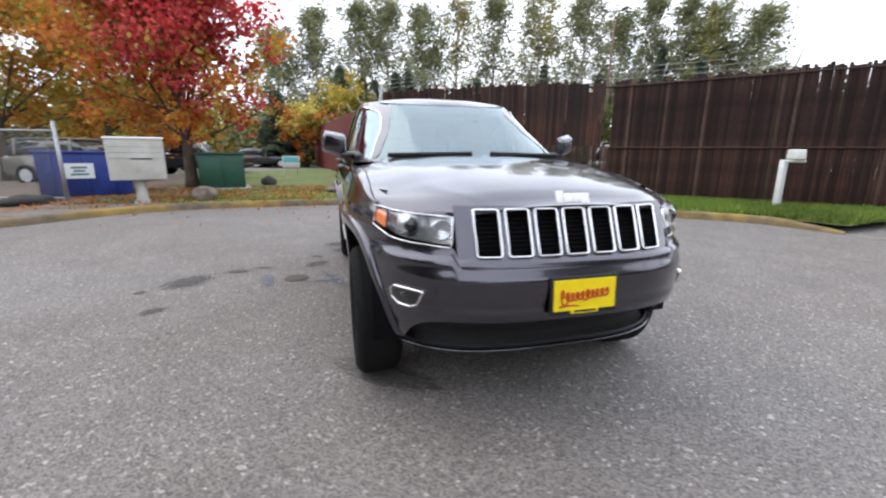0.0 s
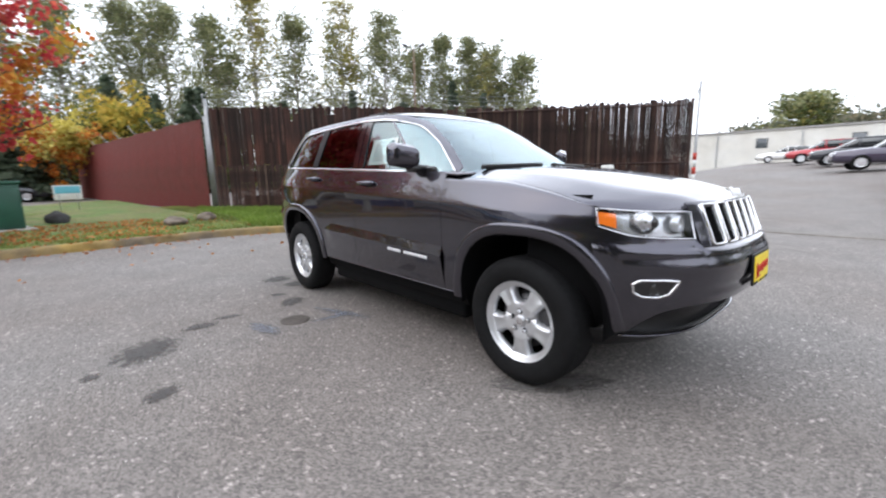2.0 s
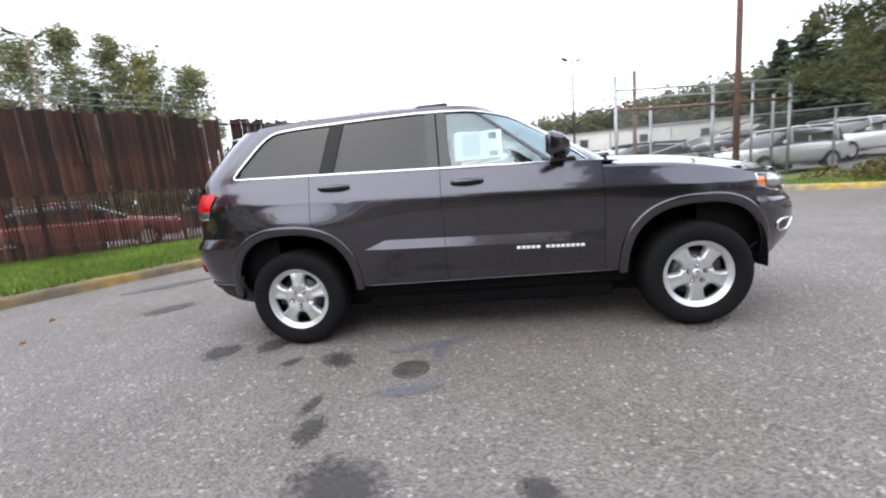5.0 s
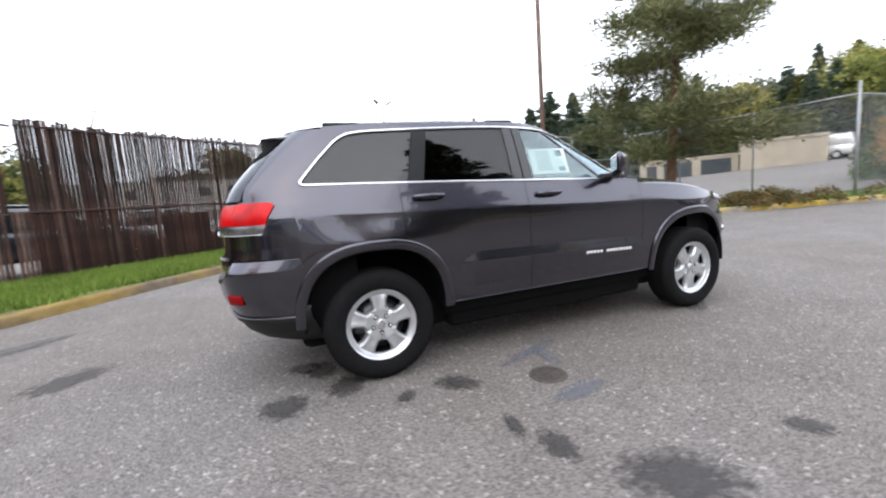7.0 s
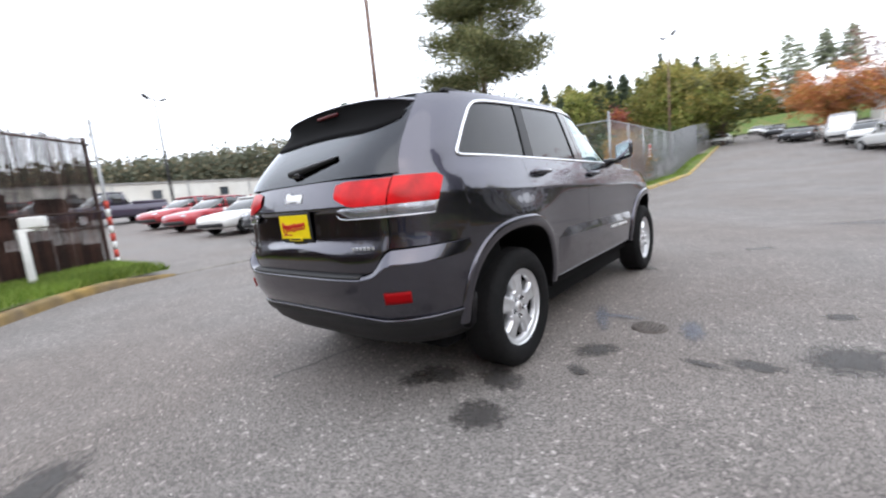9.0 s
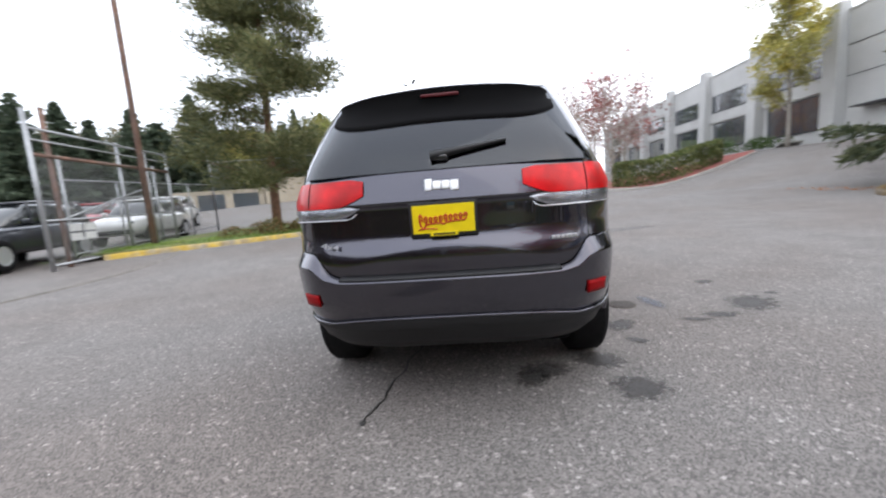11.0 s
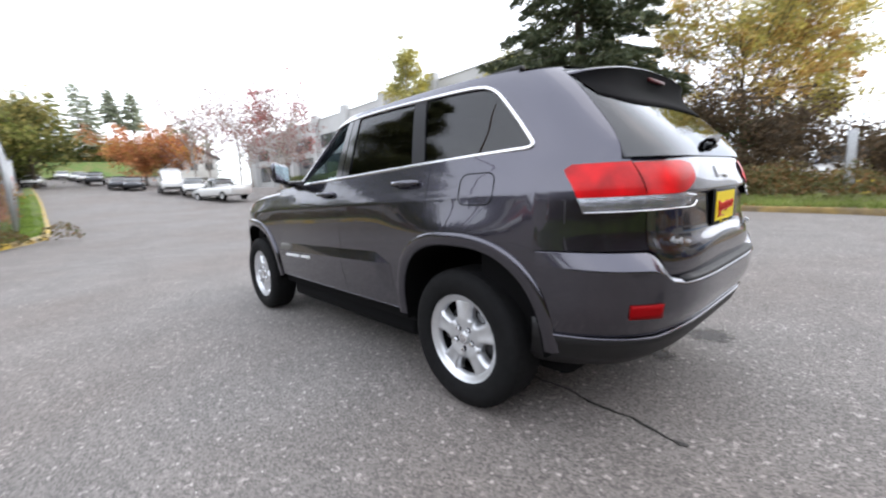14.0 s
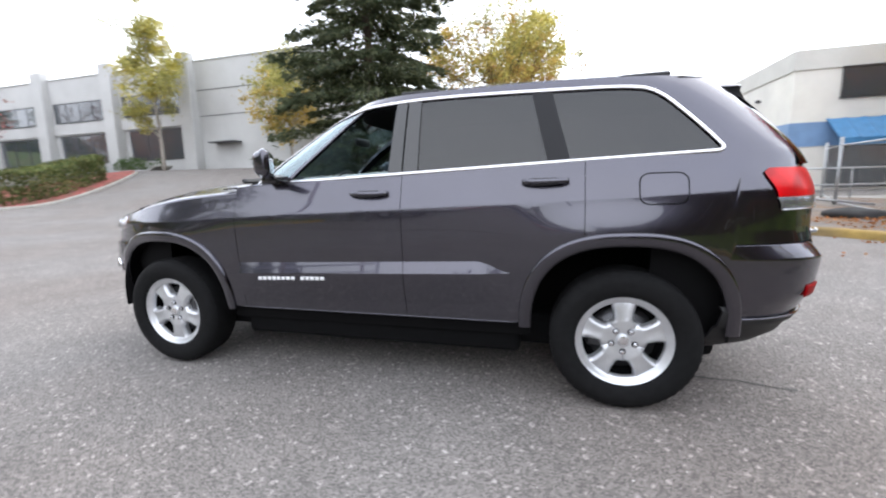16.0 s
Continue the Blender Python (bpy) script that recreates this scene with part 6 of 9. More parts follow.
def shrub_mass(name, label, cells, rng, leaf_mt, leaf=0.07, per=260, category="shrub", kind=""):
    """Low leafy mounds at (x, y, radius, height)."""
    x0, y0 = cells[0][0], cells[0][1]
    pts = []
    for x, y, r, h in cells:
        u = rng.normal(size=(int(per * max(0.3, r * r * 2.5)), 3))
        u /= np.linalg.norm(u, axis=1)[:, None]
        u[:, 2] = np.abs(u[:, 2])
        rr = rng.uniform(0.72, 1.05, len(u))[:, None]
        p = u * rr * np.array([r, r, h])
        pts.append(p + np.array([x - x0, y - y0, ground_h(x, y) + 0.1]))
    pts = np.concatenate(pts)
    V, F = leaves_mesh(pts, leaf, rng)
    ob = mesh_np(name, V, F, leaf_mt)
    ob.location = (x0, y0, 0)
    return tagged(ob, label, category, kind=kind)


rng = np.random.default_rng(5)
# red and orange maple behind the west kerb, golden neighbour
broad_tree("maple_tree", "maple turning from orange-green to deep red on a lawn", -10.6, -5.1, 7.3, 2.2, 0.19, 1.9, [L_ORANGE, L_MAPLEGRN, L_RED, L_RED, L_RED, L_RED, L_RED], rng, leaf=0.15, n_leaves=21000, limbs=40, airy=0.42, clump=0.46)
broad_tree("maple_tree", "golden-orange maple beyond a chain-link gate", -17.0, -13.5, 9.0, 4.3, 0.2, 1.8, [L_MAPLEGRN, L_ORANGE, L_MAPLEGRN], rng, leaf=0.16, n_leaves=22000, limbs=20, airy=0.25, clump=0.7)
broad_tree("maple_tree", "tall golden maple behind parked cars", -17.5, -10.0, 8.0, 3.4, 0.18, 1.5, [L_ORANGE, L_MAPLEGRN], rng, leaf=0.18, n_leaves=12000, limbs=16, airy=0.3, clump=0.7)
broad_tree("garden_tree", "small golden tree at the end of a lawn", -30.0, -2.6, 4.6, 1.9, 0.1, 0.6, [L_ORANGE, L_YELLOW], rng, leaf=0.2, n_leaves=5000, limbs=14, clump=0.5)
broad_tree("garden_tree", "olive-leaved tree beside a red fence", -31.0, 0.2, 6.2, 1.9, 0.15, 0.8, [L_MIXED, L_MAPLEGRN], rng, leaf=0.25, n_leaves=8000, limbs=18, clump=0.7)
for x, y, h in ((-31.5, 1.8, 7.0), (-32.5, 4.6, 7.6), (-30.8, -4.6, 5.6)):
    conifer("fir_tree", "dense dark fir behind a maroon fence", x, y, h, 2.2, 0.15, rng, L_DARK, M_BARK, whorls=20, per=9, needle=0.34, dens=55, base=0.3)
# row of tall poplars behind the rusty fence
for az, el, D, wid, lv in ((184, 13.5, 52, 2.7, [L_POPLAR]), (179.5, 16.6, 52, 2.6, [L_POPLAR]), (174.0, 17.6, 56, 2.8, [L_POPLAR]), (170.5, 18.4, 54, 3.0, [L_POPLAR, L_POPLAR]), (166.0, 17.0, 50, 2.5, [L_POPLAR]), (161.5, 20.4, 52, 3.0, [L_POPLAR, L_POPLARY]), (156.8, 18.4, 54, 2.6, [L_POPLAR]), (151.2, 20.4, 52, 2.7, [L_POPLAR, L_POPLARY]), (145.8, 19.2, 53, 2.9, [L_POPLAR]), (141.6, 15.8, 56, 2.8, [L_POPLAR]), (138.2, 16.9, 55, 2.0, [L_POPLAR]), (135.0, 16.7, 55, 2.2, [L_POPLAR]), (132.0, 15.4, 54, 2.2, [L_POPLARY, L_POPLAR]), (128.0, 14.2, 54, 2.4, [L_POPLAR])):
    ex, ey = 3.0, -2.4
    x, y = ex + D * math.cos(radians(az)), ey + D * math.sin(radians(az))
    broad_tree("poplar_tree", "tall thin-leaved poplar behind a rusty fence", x, y, D * math.tan(radians(el)) + 1.1, wid * 1.22, 0.22, 1.6, lv, rng, leaf=0.23, n_leaves=12500, limbs=92, bark=M_BARKPALE, airy=0.24, column=True, clump=0.62)
for az, el, D, wid in ((176, 10.8, 40, 2.6), (172, 9.0, 44, 2.2), (167.5, 10.5, 46, 2.2), (158.5, 9.5, 46, 2.0), (150, 10.6, 46, 2.0), (137, 12.2, 50, 1.8), (143.5, 9.5, 48, 2.2), (133, 10.5, 50, 1.7), (154, 8.5, 44, 2.2)):
    x, y = 3.0 + D * math.cos(radians(az)), -2.4 + D * math.sin(radians(az))
    conifer("fir_tree", "dark fir among poplars", x, y, D * math.tan(radians(el)) + 1.1, wid, 0.16, rng, L_DARK, M_BARK, whorls=18, per=8, needle=0.45, dens=26, base=0.4)
cells = []
for k in range(90):
    a = radians(rng.uniform(118, 186))
    D = rng.uniform(38, 50)
    cells.append((3 + D * math.cos(a), -2.4 + D * math.sin(a), rng.uniform(1.2, 2.6), rng.uniform(3.0, 6.6)))
shrub_mass("undergrowth", "tangled green undergrowth behind a fence", cells, rng, L_MIXED, leaf=0.34, per=70, category="undergrowth", kind="stuff")
cells = []
for k in range(70):
    a = radians(rng.uniform(184, 236))
    D = rng.uniform(40, 58)
    cells.append((3 + D * math.cos(a), -2.4 + D * math.sin(a), rng.uniform(1.6, 3.0), rng.uniform(3.4, 7.4)))
for i, (mt, what) in enumerate(((L_MIXED, "dark green"), (L_MAPLEGRN, "golden"), (L_POPLAR, "grey-green"))):
    shrub_mass("tree_belt", "belt of " + what + " autumn trees beyond parked cars", cells[i::3], rng, mt, leaf=0.32, per=90, category="trees", kind="stuff")
# big pine on the east strip, spruce on the south bed
conifer("pine_tree", "tall open-crowned pine with reddish trunk on a grass strip", 12.6, 8.3, 13.4, 3.1, 0.20, rng, L_PINE, M_BARKPINE, whorls=15, per=8, needle=0.058, dens=240, base=2.1, power=0.5, pads=True, long=4.0)
conifer("spruce_tree", "large dark spruce with boughs to the ground", 8.4, -18.2, 23.0, 6.0, 0.30, rng, L_SPRUCE, M_BARK, whorls=30, per=10, droop=0.36, needle=0.11, dens=430, base=0.3, power=0.82, long=3.6)
broad_tree("birch_tree", "yellow autumn birch beside a white building", 1.2, -31.0, 12.0, 3.4, 0.16, 2.0, [L_YELLOW, L_BIRCH, L_YELLOW], rng, leaf=0.2, n_leaves=14000, limbs=26, bark=M_BARKPALE, airy=0.3, column=True, clump=0.7)
broad_tree("birch_tree", "sparse golden birch before concrete offices", 28.4, -22.6, 10.5, 2.6, 0.14, 1.6, [L_BIRCH, L_YELLOW, L_BIRCH], rng, leaf=0.17, n_leaves=12000, limbs=22, bark=M_BARKPALE, airy=0.45, column=True, clump=0.6)
broad_tree("birch_tree", "golden birch against a concrete office wall", 17.5, -23.5, 7.5, 2.4, 0.12, 1.2, [L_GOLD, L_BIRCH], rng, leaf=0.18, n_leaves=9000, limbs=20, bark=M_BARKPALE, airy=0.35, column=True, clump=0.6)
broad_tree("golden_tree", "broad golden-orange tree behind a spruce", 3.2, -26.0, 12.0, 4.4, 0.17, 1.2, [L_TAN, L_GOLD, L_YELLOW, L_BIRCH], rng, leaf=0.15, n_leaves=23000, limbs=46, airy=0.34, clump=0.6)
broad_tree("red_tree", "nearly bare tree with pinkish-red leaves", 32.5, -11.6, 9.6, 3.2, 0.14, 2.0, [L_BARE, L_DULLRED], rng, leaf=0.16, n_leaves=3600, limbs=30, bark=M_BARKPALE, airy=0.4, clump=0.6)
for x, y, h in ((44, -12, 10), (52, -9.5, 11), (50, -15, 12), (60, -13, 11), (38, -14.5, 9)):
    broad_tree("bare_tree", "almost leafless grey tree beside the road", x, y, h, 3.6, 0.14, 2.0, [L_BARE], rng, leaf=0.22, n_leaves=1300, limbs=34, bark=M_BARKPALE, airy=0.4, clump=0.8)
for x, y, h, r in ((60, -5.8, 6.6, 4.4), (57.5, -7.6, 5.6, 3.4)):
    broad_tree("rust_tree", "rounded rust-orange tree over parked cars", x, y, h, r, 0.16, 0.8, [L_PALERUST, L_TAN, L_PALERUST], rng, leaf=0.22, n_leaves=9000, limbs=30, airy=0.3, clump=0.7)
# wooded distance to the east and north
for k, (az, el, D) in enumerate(((49, 12.2, 62), (46.5, 10.8, 66), (43, 12.0, 60), (40.5, 10.6, 64), (37, 14.0, 60), (35, 12.0, 66), (52, 12.8, 64), (54.5, 11.0, 70), (25, 12.4, 80), (15.5, 12.0, 82))):
    x, y = -2.0 + D * math.cos(radians(az)), -1.5 + D * math.sin(radians(az))
    conifer("far_conifer", "tall dark conifer on the wooded rise", x, y, D * math.tan(radians(el)) + 1.0 - ground_h(x, y), 3.4 + 0.6 * math.sin(k * 2.3), 0.25, rng, L_DARK, M_BARK, whorls=30, per=7, droop=0.12 + 0.1 * math.sin(k), needle=0.42, dens=75, base=1.0, power=0.75 + 0.2 * math.sin(k * 1.7))
for k in range(34):
    az = rng.uniform(4.5, 34)
    D = rng.uniform(58, 84)
    el = 6.8 + 4.0 * (1 - abs(az - 13) / 24) + rng.uniform(-1.6, 1.4)
    x, y = -2.0 + D * math.cos(radians(az)), -1.5 + D * math.sin(radians(az))
    broad_tree("hillside_tree", "light green and yellowing tree on the wooded rise", x, y, D * math.tan(radians(el)) + 0.6 - ground_h(x, y), 3.6 + 0.5 * math.sin(k * 1.9), 0.22, 0.6, [[L_LIME, L_POPLARY], [L_LIME, L_LIME, L_POPLAR], [L_MIXED, L_LIME], [L_MIXED, L_POPLARY]][k % 4], rng, leaf=0.3, n_leaves=9000, limbs=46, airy=0.18, column=True, clump=0.8)
for k in range(22):
    az, D = 5.0 + 29.5 * (k + rng.uniform(0, 0.9)) / 22, rng.uniform(56, 80)
    el = 8.8 + 4.0 * (1 - abs(az - 13) / 24) + rng.uniform(-1.0, 1.6)
    x, y = -2.0 + D * math.cos(radians(az)), -1.5 + D * math.sin(radians(az))
    conifer("far_conifer", "dark conifer standing among yellowing trees", x, y, D * math.tan(radians(el)) + 0.6 - ground_h(x, y), 2.4 + 0.7 * math.sin(k * 1.3), 0.2, rng, L_DARK if k % 3 else L_MIXED, M_BARK, whorls=22, per=7, droop=0.15, needle=0.34, dens=60, base=1.0, power=0.8)
# skyline conifers, most of them with haze mixed into the needle colour
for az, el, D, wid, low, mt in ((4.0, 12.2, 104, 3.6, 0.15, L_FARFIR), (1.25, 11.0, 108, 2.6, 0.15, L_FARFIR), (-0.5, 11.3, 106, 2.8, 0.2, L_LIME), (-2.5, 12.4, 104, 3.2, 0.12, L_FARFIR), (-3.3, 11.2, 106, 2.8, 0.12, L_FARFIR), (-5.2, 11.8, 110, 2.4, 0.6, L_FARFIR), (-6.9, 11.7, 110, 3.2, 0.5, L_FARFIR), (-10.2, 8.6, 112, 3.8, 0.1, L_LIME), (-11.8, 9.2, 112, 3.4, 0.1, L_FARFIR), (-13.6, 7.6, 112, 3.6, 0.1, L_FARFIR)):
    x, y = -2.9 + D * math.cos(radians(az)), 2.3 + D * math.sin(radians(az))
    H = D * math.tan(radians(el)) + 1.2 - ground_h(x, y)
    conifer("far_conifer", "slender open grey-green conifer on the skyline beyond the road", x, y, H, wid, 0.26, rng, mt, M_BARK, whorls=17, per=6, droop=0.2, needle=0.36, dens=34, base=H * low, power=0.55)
cells = []
for k in range(110):
    a = radians(rng.uniform(-16, 8))
    D = rng.uniform(100, 116)
    cells.append((-2.9 + D * math.cos(a), 2.3 + D * math.sin(a), rng.uniform(1.2, 2.4), rng.uniform(1.8, 4.6)))
shrub_mass("undergrowth", "dark green undergrowth on a grass bank", cells, rng, L_MIXED, leaf=0.4, per=60, category="undergrowth", kind="stuff")
cells = []
for k in range(60):
    x = rng.uniform(26, 62)
    cells.append((x, 6.2 + 0.05 * (x - 14) + rng.uniform(0.2, 1.6), rng.uniform(0.7, 1.3), rng.uniform(1.6, 3.8)))
shrub_mass("roadside_hedgerow", "tangled green hedgerow behind a chain-link fence", cells, rng, L_HEDGE, leaf=0.2, per=110, category="hedge", kind="stuff")
for x, y, h in ((54.0, 14.6, 6.0), (56.5, 13.2, 4.2)):
    broad_tree("red_tree", "slender red-leaved tree beyond chain-link", x, y, h, 1.1, 0.08, 0.4, [L_DULLRED, L_RUST, L_DULLRED], rng, leaf=0.24, n_leaves=3800, limbs=30, airy=0.05, column=True, clump=0.55)
# long wooded ridge far behind
rows, pts = [], []
for k in range(5200):
    az = rng.uniform(28, 103)
    top = np.interp(az, [28, 40, 56, 66, 76, 90, 103], [9.2, 8.8, 7.9, 6.8, 5.9, 4.7, 3.9])
    D = rng.uniform(150, 190)
    el = rng.uniform(0.6, 1.0) * (top + 0.35 * math.sin(az * 2.1) + 0.3 * math.sin(az * 5.3))
    a = radians(az)
    c = np.array([D * math.cos(a), D * math.sin(a), D * math.tan(radians(el)) + 1])
    pts.append(c + rng.normal(size=(14, 3)) * np.array([1.8, 1.8, 1.7]))
V, F = leaves_mesh(np.concatenate(pts), 1.25, rng)
ob = mesh_np("wooded_ridge", V, F, leaf_mat("ridge_leaves", (0.085, 0.10, 0.07), (0.22, 0.18, 0.11), (0.13, 0.135, 0.09)))
tagged(ob, "long wooded ridge in autumn colours far behind the lot", "woodland", kind="stuff")
verts, faces = [], []
azs = lin(24, 108, 60)
for az in azs:
    a = radians(az)
    top = np.interp(az, [28, 40, 56, 66, 76, 90, 103], [8.4, 8.0, 7.1, 6.0, 5.0, 3.9, 3.0])
    verts += [(150 * math.cos(a), 150 * math.sin(a), 0), (172 * math.cos(a), 172 * math.sin(a), 172 * math.tan(radians(top * 0.85))), (200 * math.cos(a), 200 * math.sin(a), 200 * math.tan(radians(top * 0.88)))]
for i in range(59):
    for j in range(2):
        faces.append((i * 3 + j, i * 3 + 3 + j, i * 3 + 4 + j, i * 3 + 1 + j))
tagged(mesh_part("ridge_ground", verts, faces, mat("ridge_undergrowth", (0.06, 0.07, 0.03), 0.95, tint=(0.16, 0.11, 0.04), tint_scale=0.08, var=0.3, scale=0.3), smooth=True), "wooded ridge slope", "hill", kind="structure")
broad_tree("lone_tree", "round-crowned tree over a long low building", -8.0, 76.0, 10.4, 3.4, 0.2, 3.0, [L_MIXED, L_POPLAR], rng, leaf=0.45, n_leaves=5000, limbs=18, airy=0.15, clump=0.9)
# tangled thicket behind the south bed
for x, y, h, r, lv in ((3.0, -21.5, 4.4, 1.9, [L_HEDGE, L_THICKET, L_THICKET]), (0.6, -21.6, 3.4, 1.8, [L_THICKET]), (5.6, -22.5, 4.6, 2.0, [L_HEDGE, L_MIXED, L_THICKET]), (-2.6, -21.5, 1.7, 1.2, [L_THICKET, L_SHRUB]), (8.4, -24.5, 5.0, 2.0, [L_HEDGE])):
    broad_tree("thicket_tree", "low tangled russet and dark-green tree behind bushes", x, y, h, r, 0.10, 0.4, lv, rng, leaf=0.13, n_leaves=9000, limbs=34, airy=0.15, clump=0.55)
# hedge and shrubs
L_CLIPPED = leaf_mat("clipped_hedge_leaves", (0.07, 0.10, 0.03), (0.26, 0.25, 0.10), (0.14, 0.17, 0.06))
h_pts = []
for k in range(9000):
    t, u, v = rng.uniform(0, 1), rng.uniform(-1, 1), rng.uniform(0.05, 1)
    face = rng.integers(0, 4)
    u, v, t = (math.copysign(rng.uniform(0.86, 1.02), u), v, t) if face < 2 else (u, rng.uniform(0.9, 1.03), t) if face == 2 else (u, v, rng.choice((0.0, 1.0)) + rng.normal() * 0.008)
    x, y = 26.4 + 2.9 * t + u * 0.95, -10.4 - 7.4 * t + u * 0.38
    h_pts.append((x - 26.4, y + 10.4, ground_h(x, y) + 0.12 + v * (1.75 + 0.06 * math.sin(t * 19)) * (1.0 if abs(u) < 0.9 else 0.96)))
ob = mesh_np("clipped_hedge", *leaves_mesh(np.array(h_pts), 0.15, rng), L_CLIPPED)
ob.location = (26.4, -10.4, 0)
tagged(ob, "flat-topped clipped hedge on a sloping bank", "hedge")
# raised bed with red fallen leaves under the hedge and the red tree
BED_E = [(33.5, -10.6), (31.0, -9.9), (28.4, -9.3), (26.2, -9.3), (24.9, -10.4), (24.9, -12.2), (25.9, -15.2), (27.2, -18.4), (29.0, -21.0)]
kerb("kerb", BED_E, 1, M_CONC, "pale concrete kerb round a leaf-covered bed")
M_REDBED = mat("red_leaf_litter", (0.30, 0.075, 0.065), 0.95, tint=(0.17, 0.085, 0.06), tint_scale=1.4, var=0.3, scale=6, fine=0.3, fine_scale=40, bump=0.6, bump_scale=40)
fill_land("planting_bed", inset(BED_E, 0.16), [(35, -12), (35, -12.5), (34.6, -13), (34, -14), (33.5, -15), (33, -16), (32.5, -18), (32, -20), (31, -22)], M_REDBED, "sloping bed strewn with red fallen leaves", 0.13, swell=0.06)
cells = [(rng.uniform(8.9, 13.4), 0, rng.uniform(0.35, 0.6), rng.uniform(0.35, 0.6)) for k in range(34)]
cells = [(x, 17.1 - x + rng.uniform(-1.0, 0.6) * 1.0 - 0.3, r, h) for x, y, r, h in cells]
for c in cells:
    tagged(shrub_mass("low_shrub", "low brown-green shrub on a grass strip", [c], rng, L_SHRUB, leaf=0.075, per=420, category="shrub"), group="low shrubs")
cells = [(rng.uniform(1.0, 8.6), rng.uniform(-15.5, -12.4), rng.uniform(0.6, 1.1), rng.uniform(0.5, 1.1)) for k in range(26)]
for c in cells:
    tagged(shrub_mass("juniper_shrub", "spreading dark juniper under a spruce", [c], rng, L_SPRUCE, leaf=0.10, per=300, category="shrub"), group="junipers")
cells = [(rng.uniform(-3.5, 1.5), rng.uniform(-17, -13), rng.uniform(0.5, 0.9), rng.uniform(0.5, 1.25)) for k in range(18)]
for c in cells:
    tagged(shrub_mass("bush", "olive and rusty bush behind a kerb", [c], rng, L_SHRUB, leaf=0.11, per=330, category="shrub"), group="bushes behind the kerb")
cells = [(rng.uniform(-3.4, 3.6), rng.uniform(-20.5, -18.0), rng.uniform(0.8, 1.3), rng.uniform(1.6, 2.9)) for k in range(12)]
for c in cells:
    tagged(shrub_mass("bramble", "tall brown bramble behind bushes", [c], rng, L_THICKET, leaf=0.12, per=330, category="shrub"), group="brambles")
cells = [(rng.uniform(24, 44), -23.6 + rng.uniform(-0.6, 0.6), rng.uniform(0.5, 0.9), rng.uniform(0.7, 1.2)) for k in range(14)]
for c in cells:
    tagged(shrub_mass("foundation_shrub", "rounded green shrub along a concrete wall", [c], rng, L_HEDGE, leaf=0.14, per=160, category="shrub"), group="foundation shrubs")
for x, y, h in ((22.4, 5.1, 2.9), (23.4, 5.6, 3.0), (21.9, 4.8, 2.2)):
    tagged(broad_tree("autumn_bush", "tall tan and orange bush behind chain-link", x, y, h, 0.75, 0.05, 0.2, [L_PALERUST, L_TAN, L_TAN], rng, leaf=0.12, n_leaves=4200, limbs=26, airy=0.15, clump=0.32), "tall tan and orange bush behind chain-link", "shrub", "autumn bushes")
# bright grass on the verges
def grass(name, label, spots, n, h, mt):
    pts = spots(n)
    P = np.array([(x, y, ground_h(x, y) + 0.13) for x, y in pts])
    a = rng.uniform(0, 2 * math.pi, len(P))
    w = rng.uniform(0.008, 0.018, len(P))[:, None]
    hh = h * rng.uniform(0.5, 1.3, len(P))
    side = np.stack([np.cos(a), np.sin(a), np.zeros(len(P))], 1)
    tip = rng.normal(size=(len(P), 3)) * 0.4
    tip[:, 2] = 1.0
    V = np.stack([P - side * w, P + side * w, P + tip * hh[:, None]], 1).reshape(-1, 3)
    F = np.arange(len(P) * 3).reshape(-1, 3)
    return tagged(mesh_np(name, V, F, mt), label, "grass", kind="stuff")


def verge_spots(n):
    ins = inset(W1, -0.2)
    L = [Vector((*p, 0)) for p in ins]
    out = []
    for k in range(n):
        t = rng.uniform(0, 1)
        i = min(len(L) - 2, int(t * (len(L) - 1)))
        p = L[i].lerp(L[i + 1], t * (len(L) - 1) - i)
        q = Vector((*fence_pt(1 - t * 1.05), 0))
        v = p.lerp(q, rng.uniform(0, 1.02) ** 0.8)
        out.append((v.x, v.y))
    return out


grass("grass_tufts", "bright green grass tufts on a verge", verge_spots, 60000, 0.14, L_GRASS)


def lawn_spots(n):
    out = []
    while len(out) < n:
        x, y = rng.uniform(-16, -6.9), rng.uniform(-6.5, 1.2)
        out.append((x, y))
    return out


grass("grass_tufts", "short yellowing lawn grass with fallen leaves", lawn_spots, 45000, 0.05, L_GRASSDRY)


def east_spots(n):
    ins = [Vector((*p, 0)) for p in inset(KERB_E, 0.2)]
    out = []
    for k in range(n):
        t = rng.uniform(0, 0.75) * (len(ins) - 1)
        i = min(len(ins) - 2, int(t))
        p = ins[i].lerp(ins[i + 1], t - i)
        d = (ins[i + 1] - ins[i]).normalized()
        v = p + Vector((-d.y, d.x, 0)) * rng.uniform(0, 1) * 1.5
        out.append((v.x, v.y))
    return out


grass("grass_tufts", "rough grass below a chain-link fence", east_spots, 26000, 0.09, L_GRASS)


def south_spots(n):
    ins = [Vector((*p, 0)) for p in inset(KERB_S[1:7], -0.2)]
    out = []
    for k in range(n):
        t = rng.uniform(0, 1) * (len(ins) - 1)
        i = min(len(ins) - 2, int(t))
        p = ins[i].lerp(ins[i + 1], t - i)
        v = p + Vector((rng.uniform(-0.4, 0.4), -rng.uniform(0, 1) ** 1.3 * 3.2, 0))
        out.append((v.x, v.y))
    return out


grass("grass_tufts", "weedy grass before bushes", south_spots, 16000, 0.16, L_GRASSDRY)
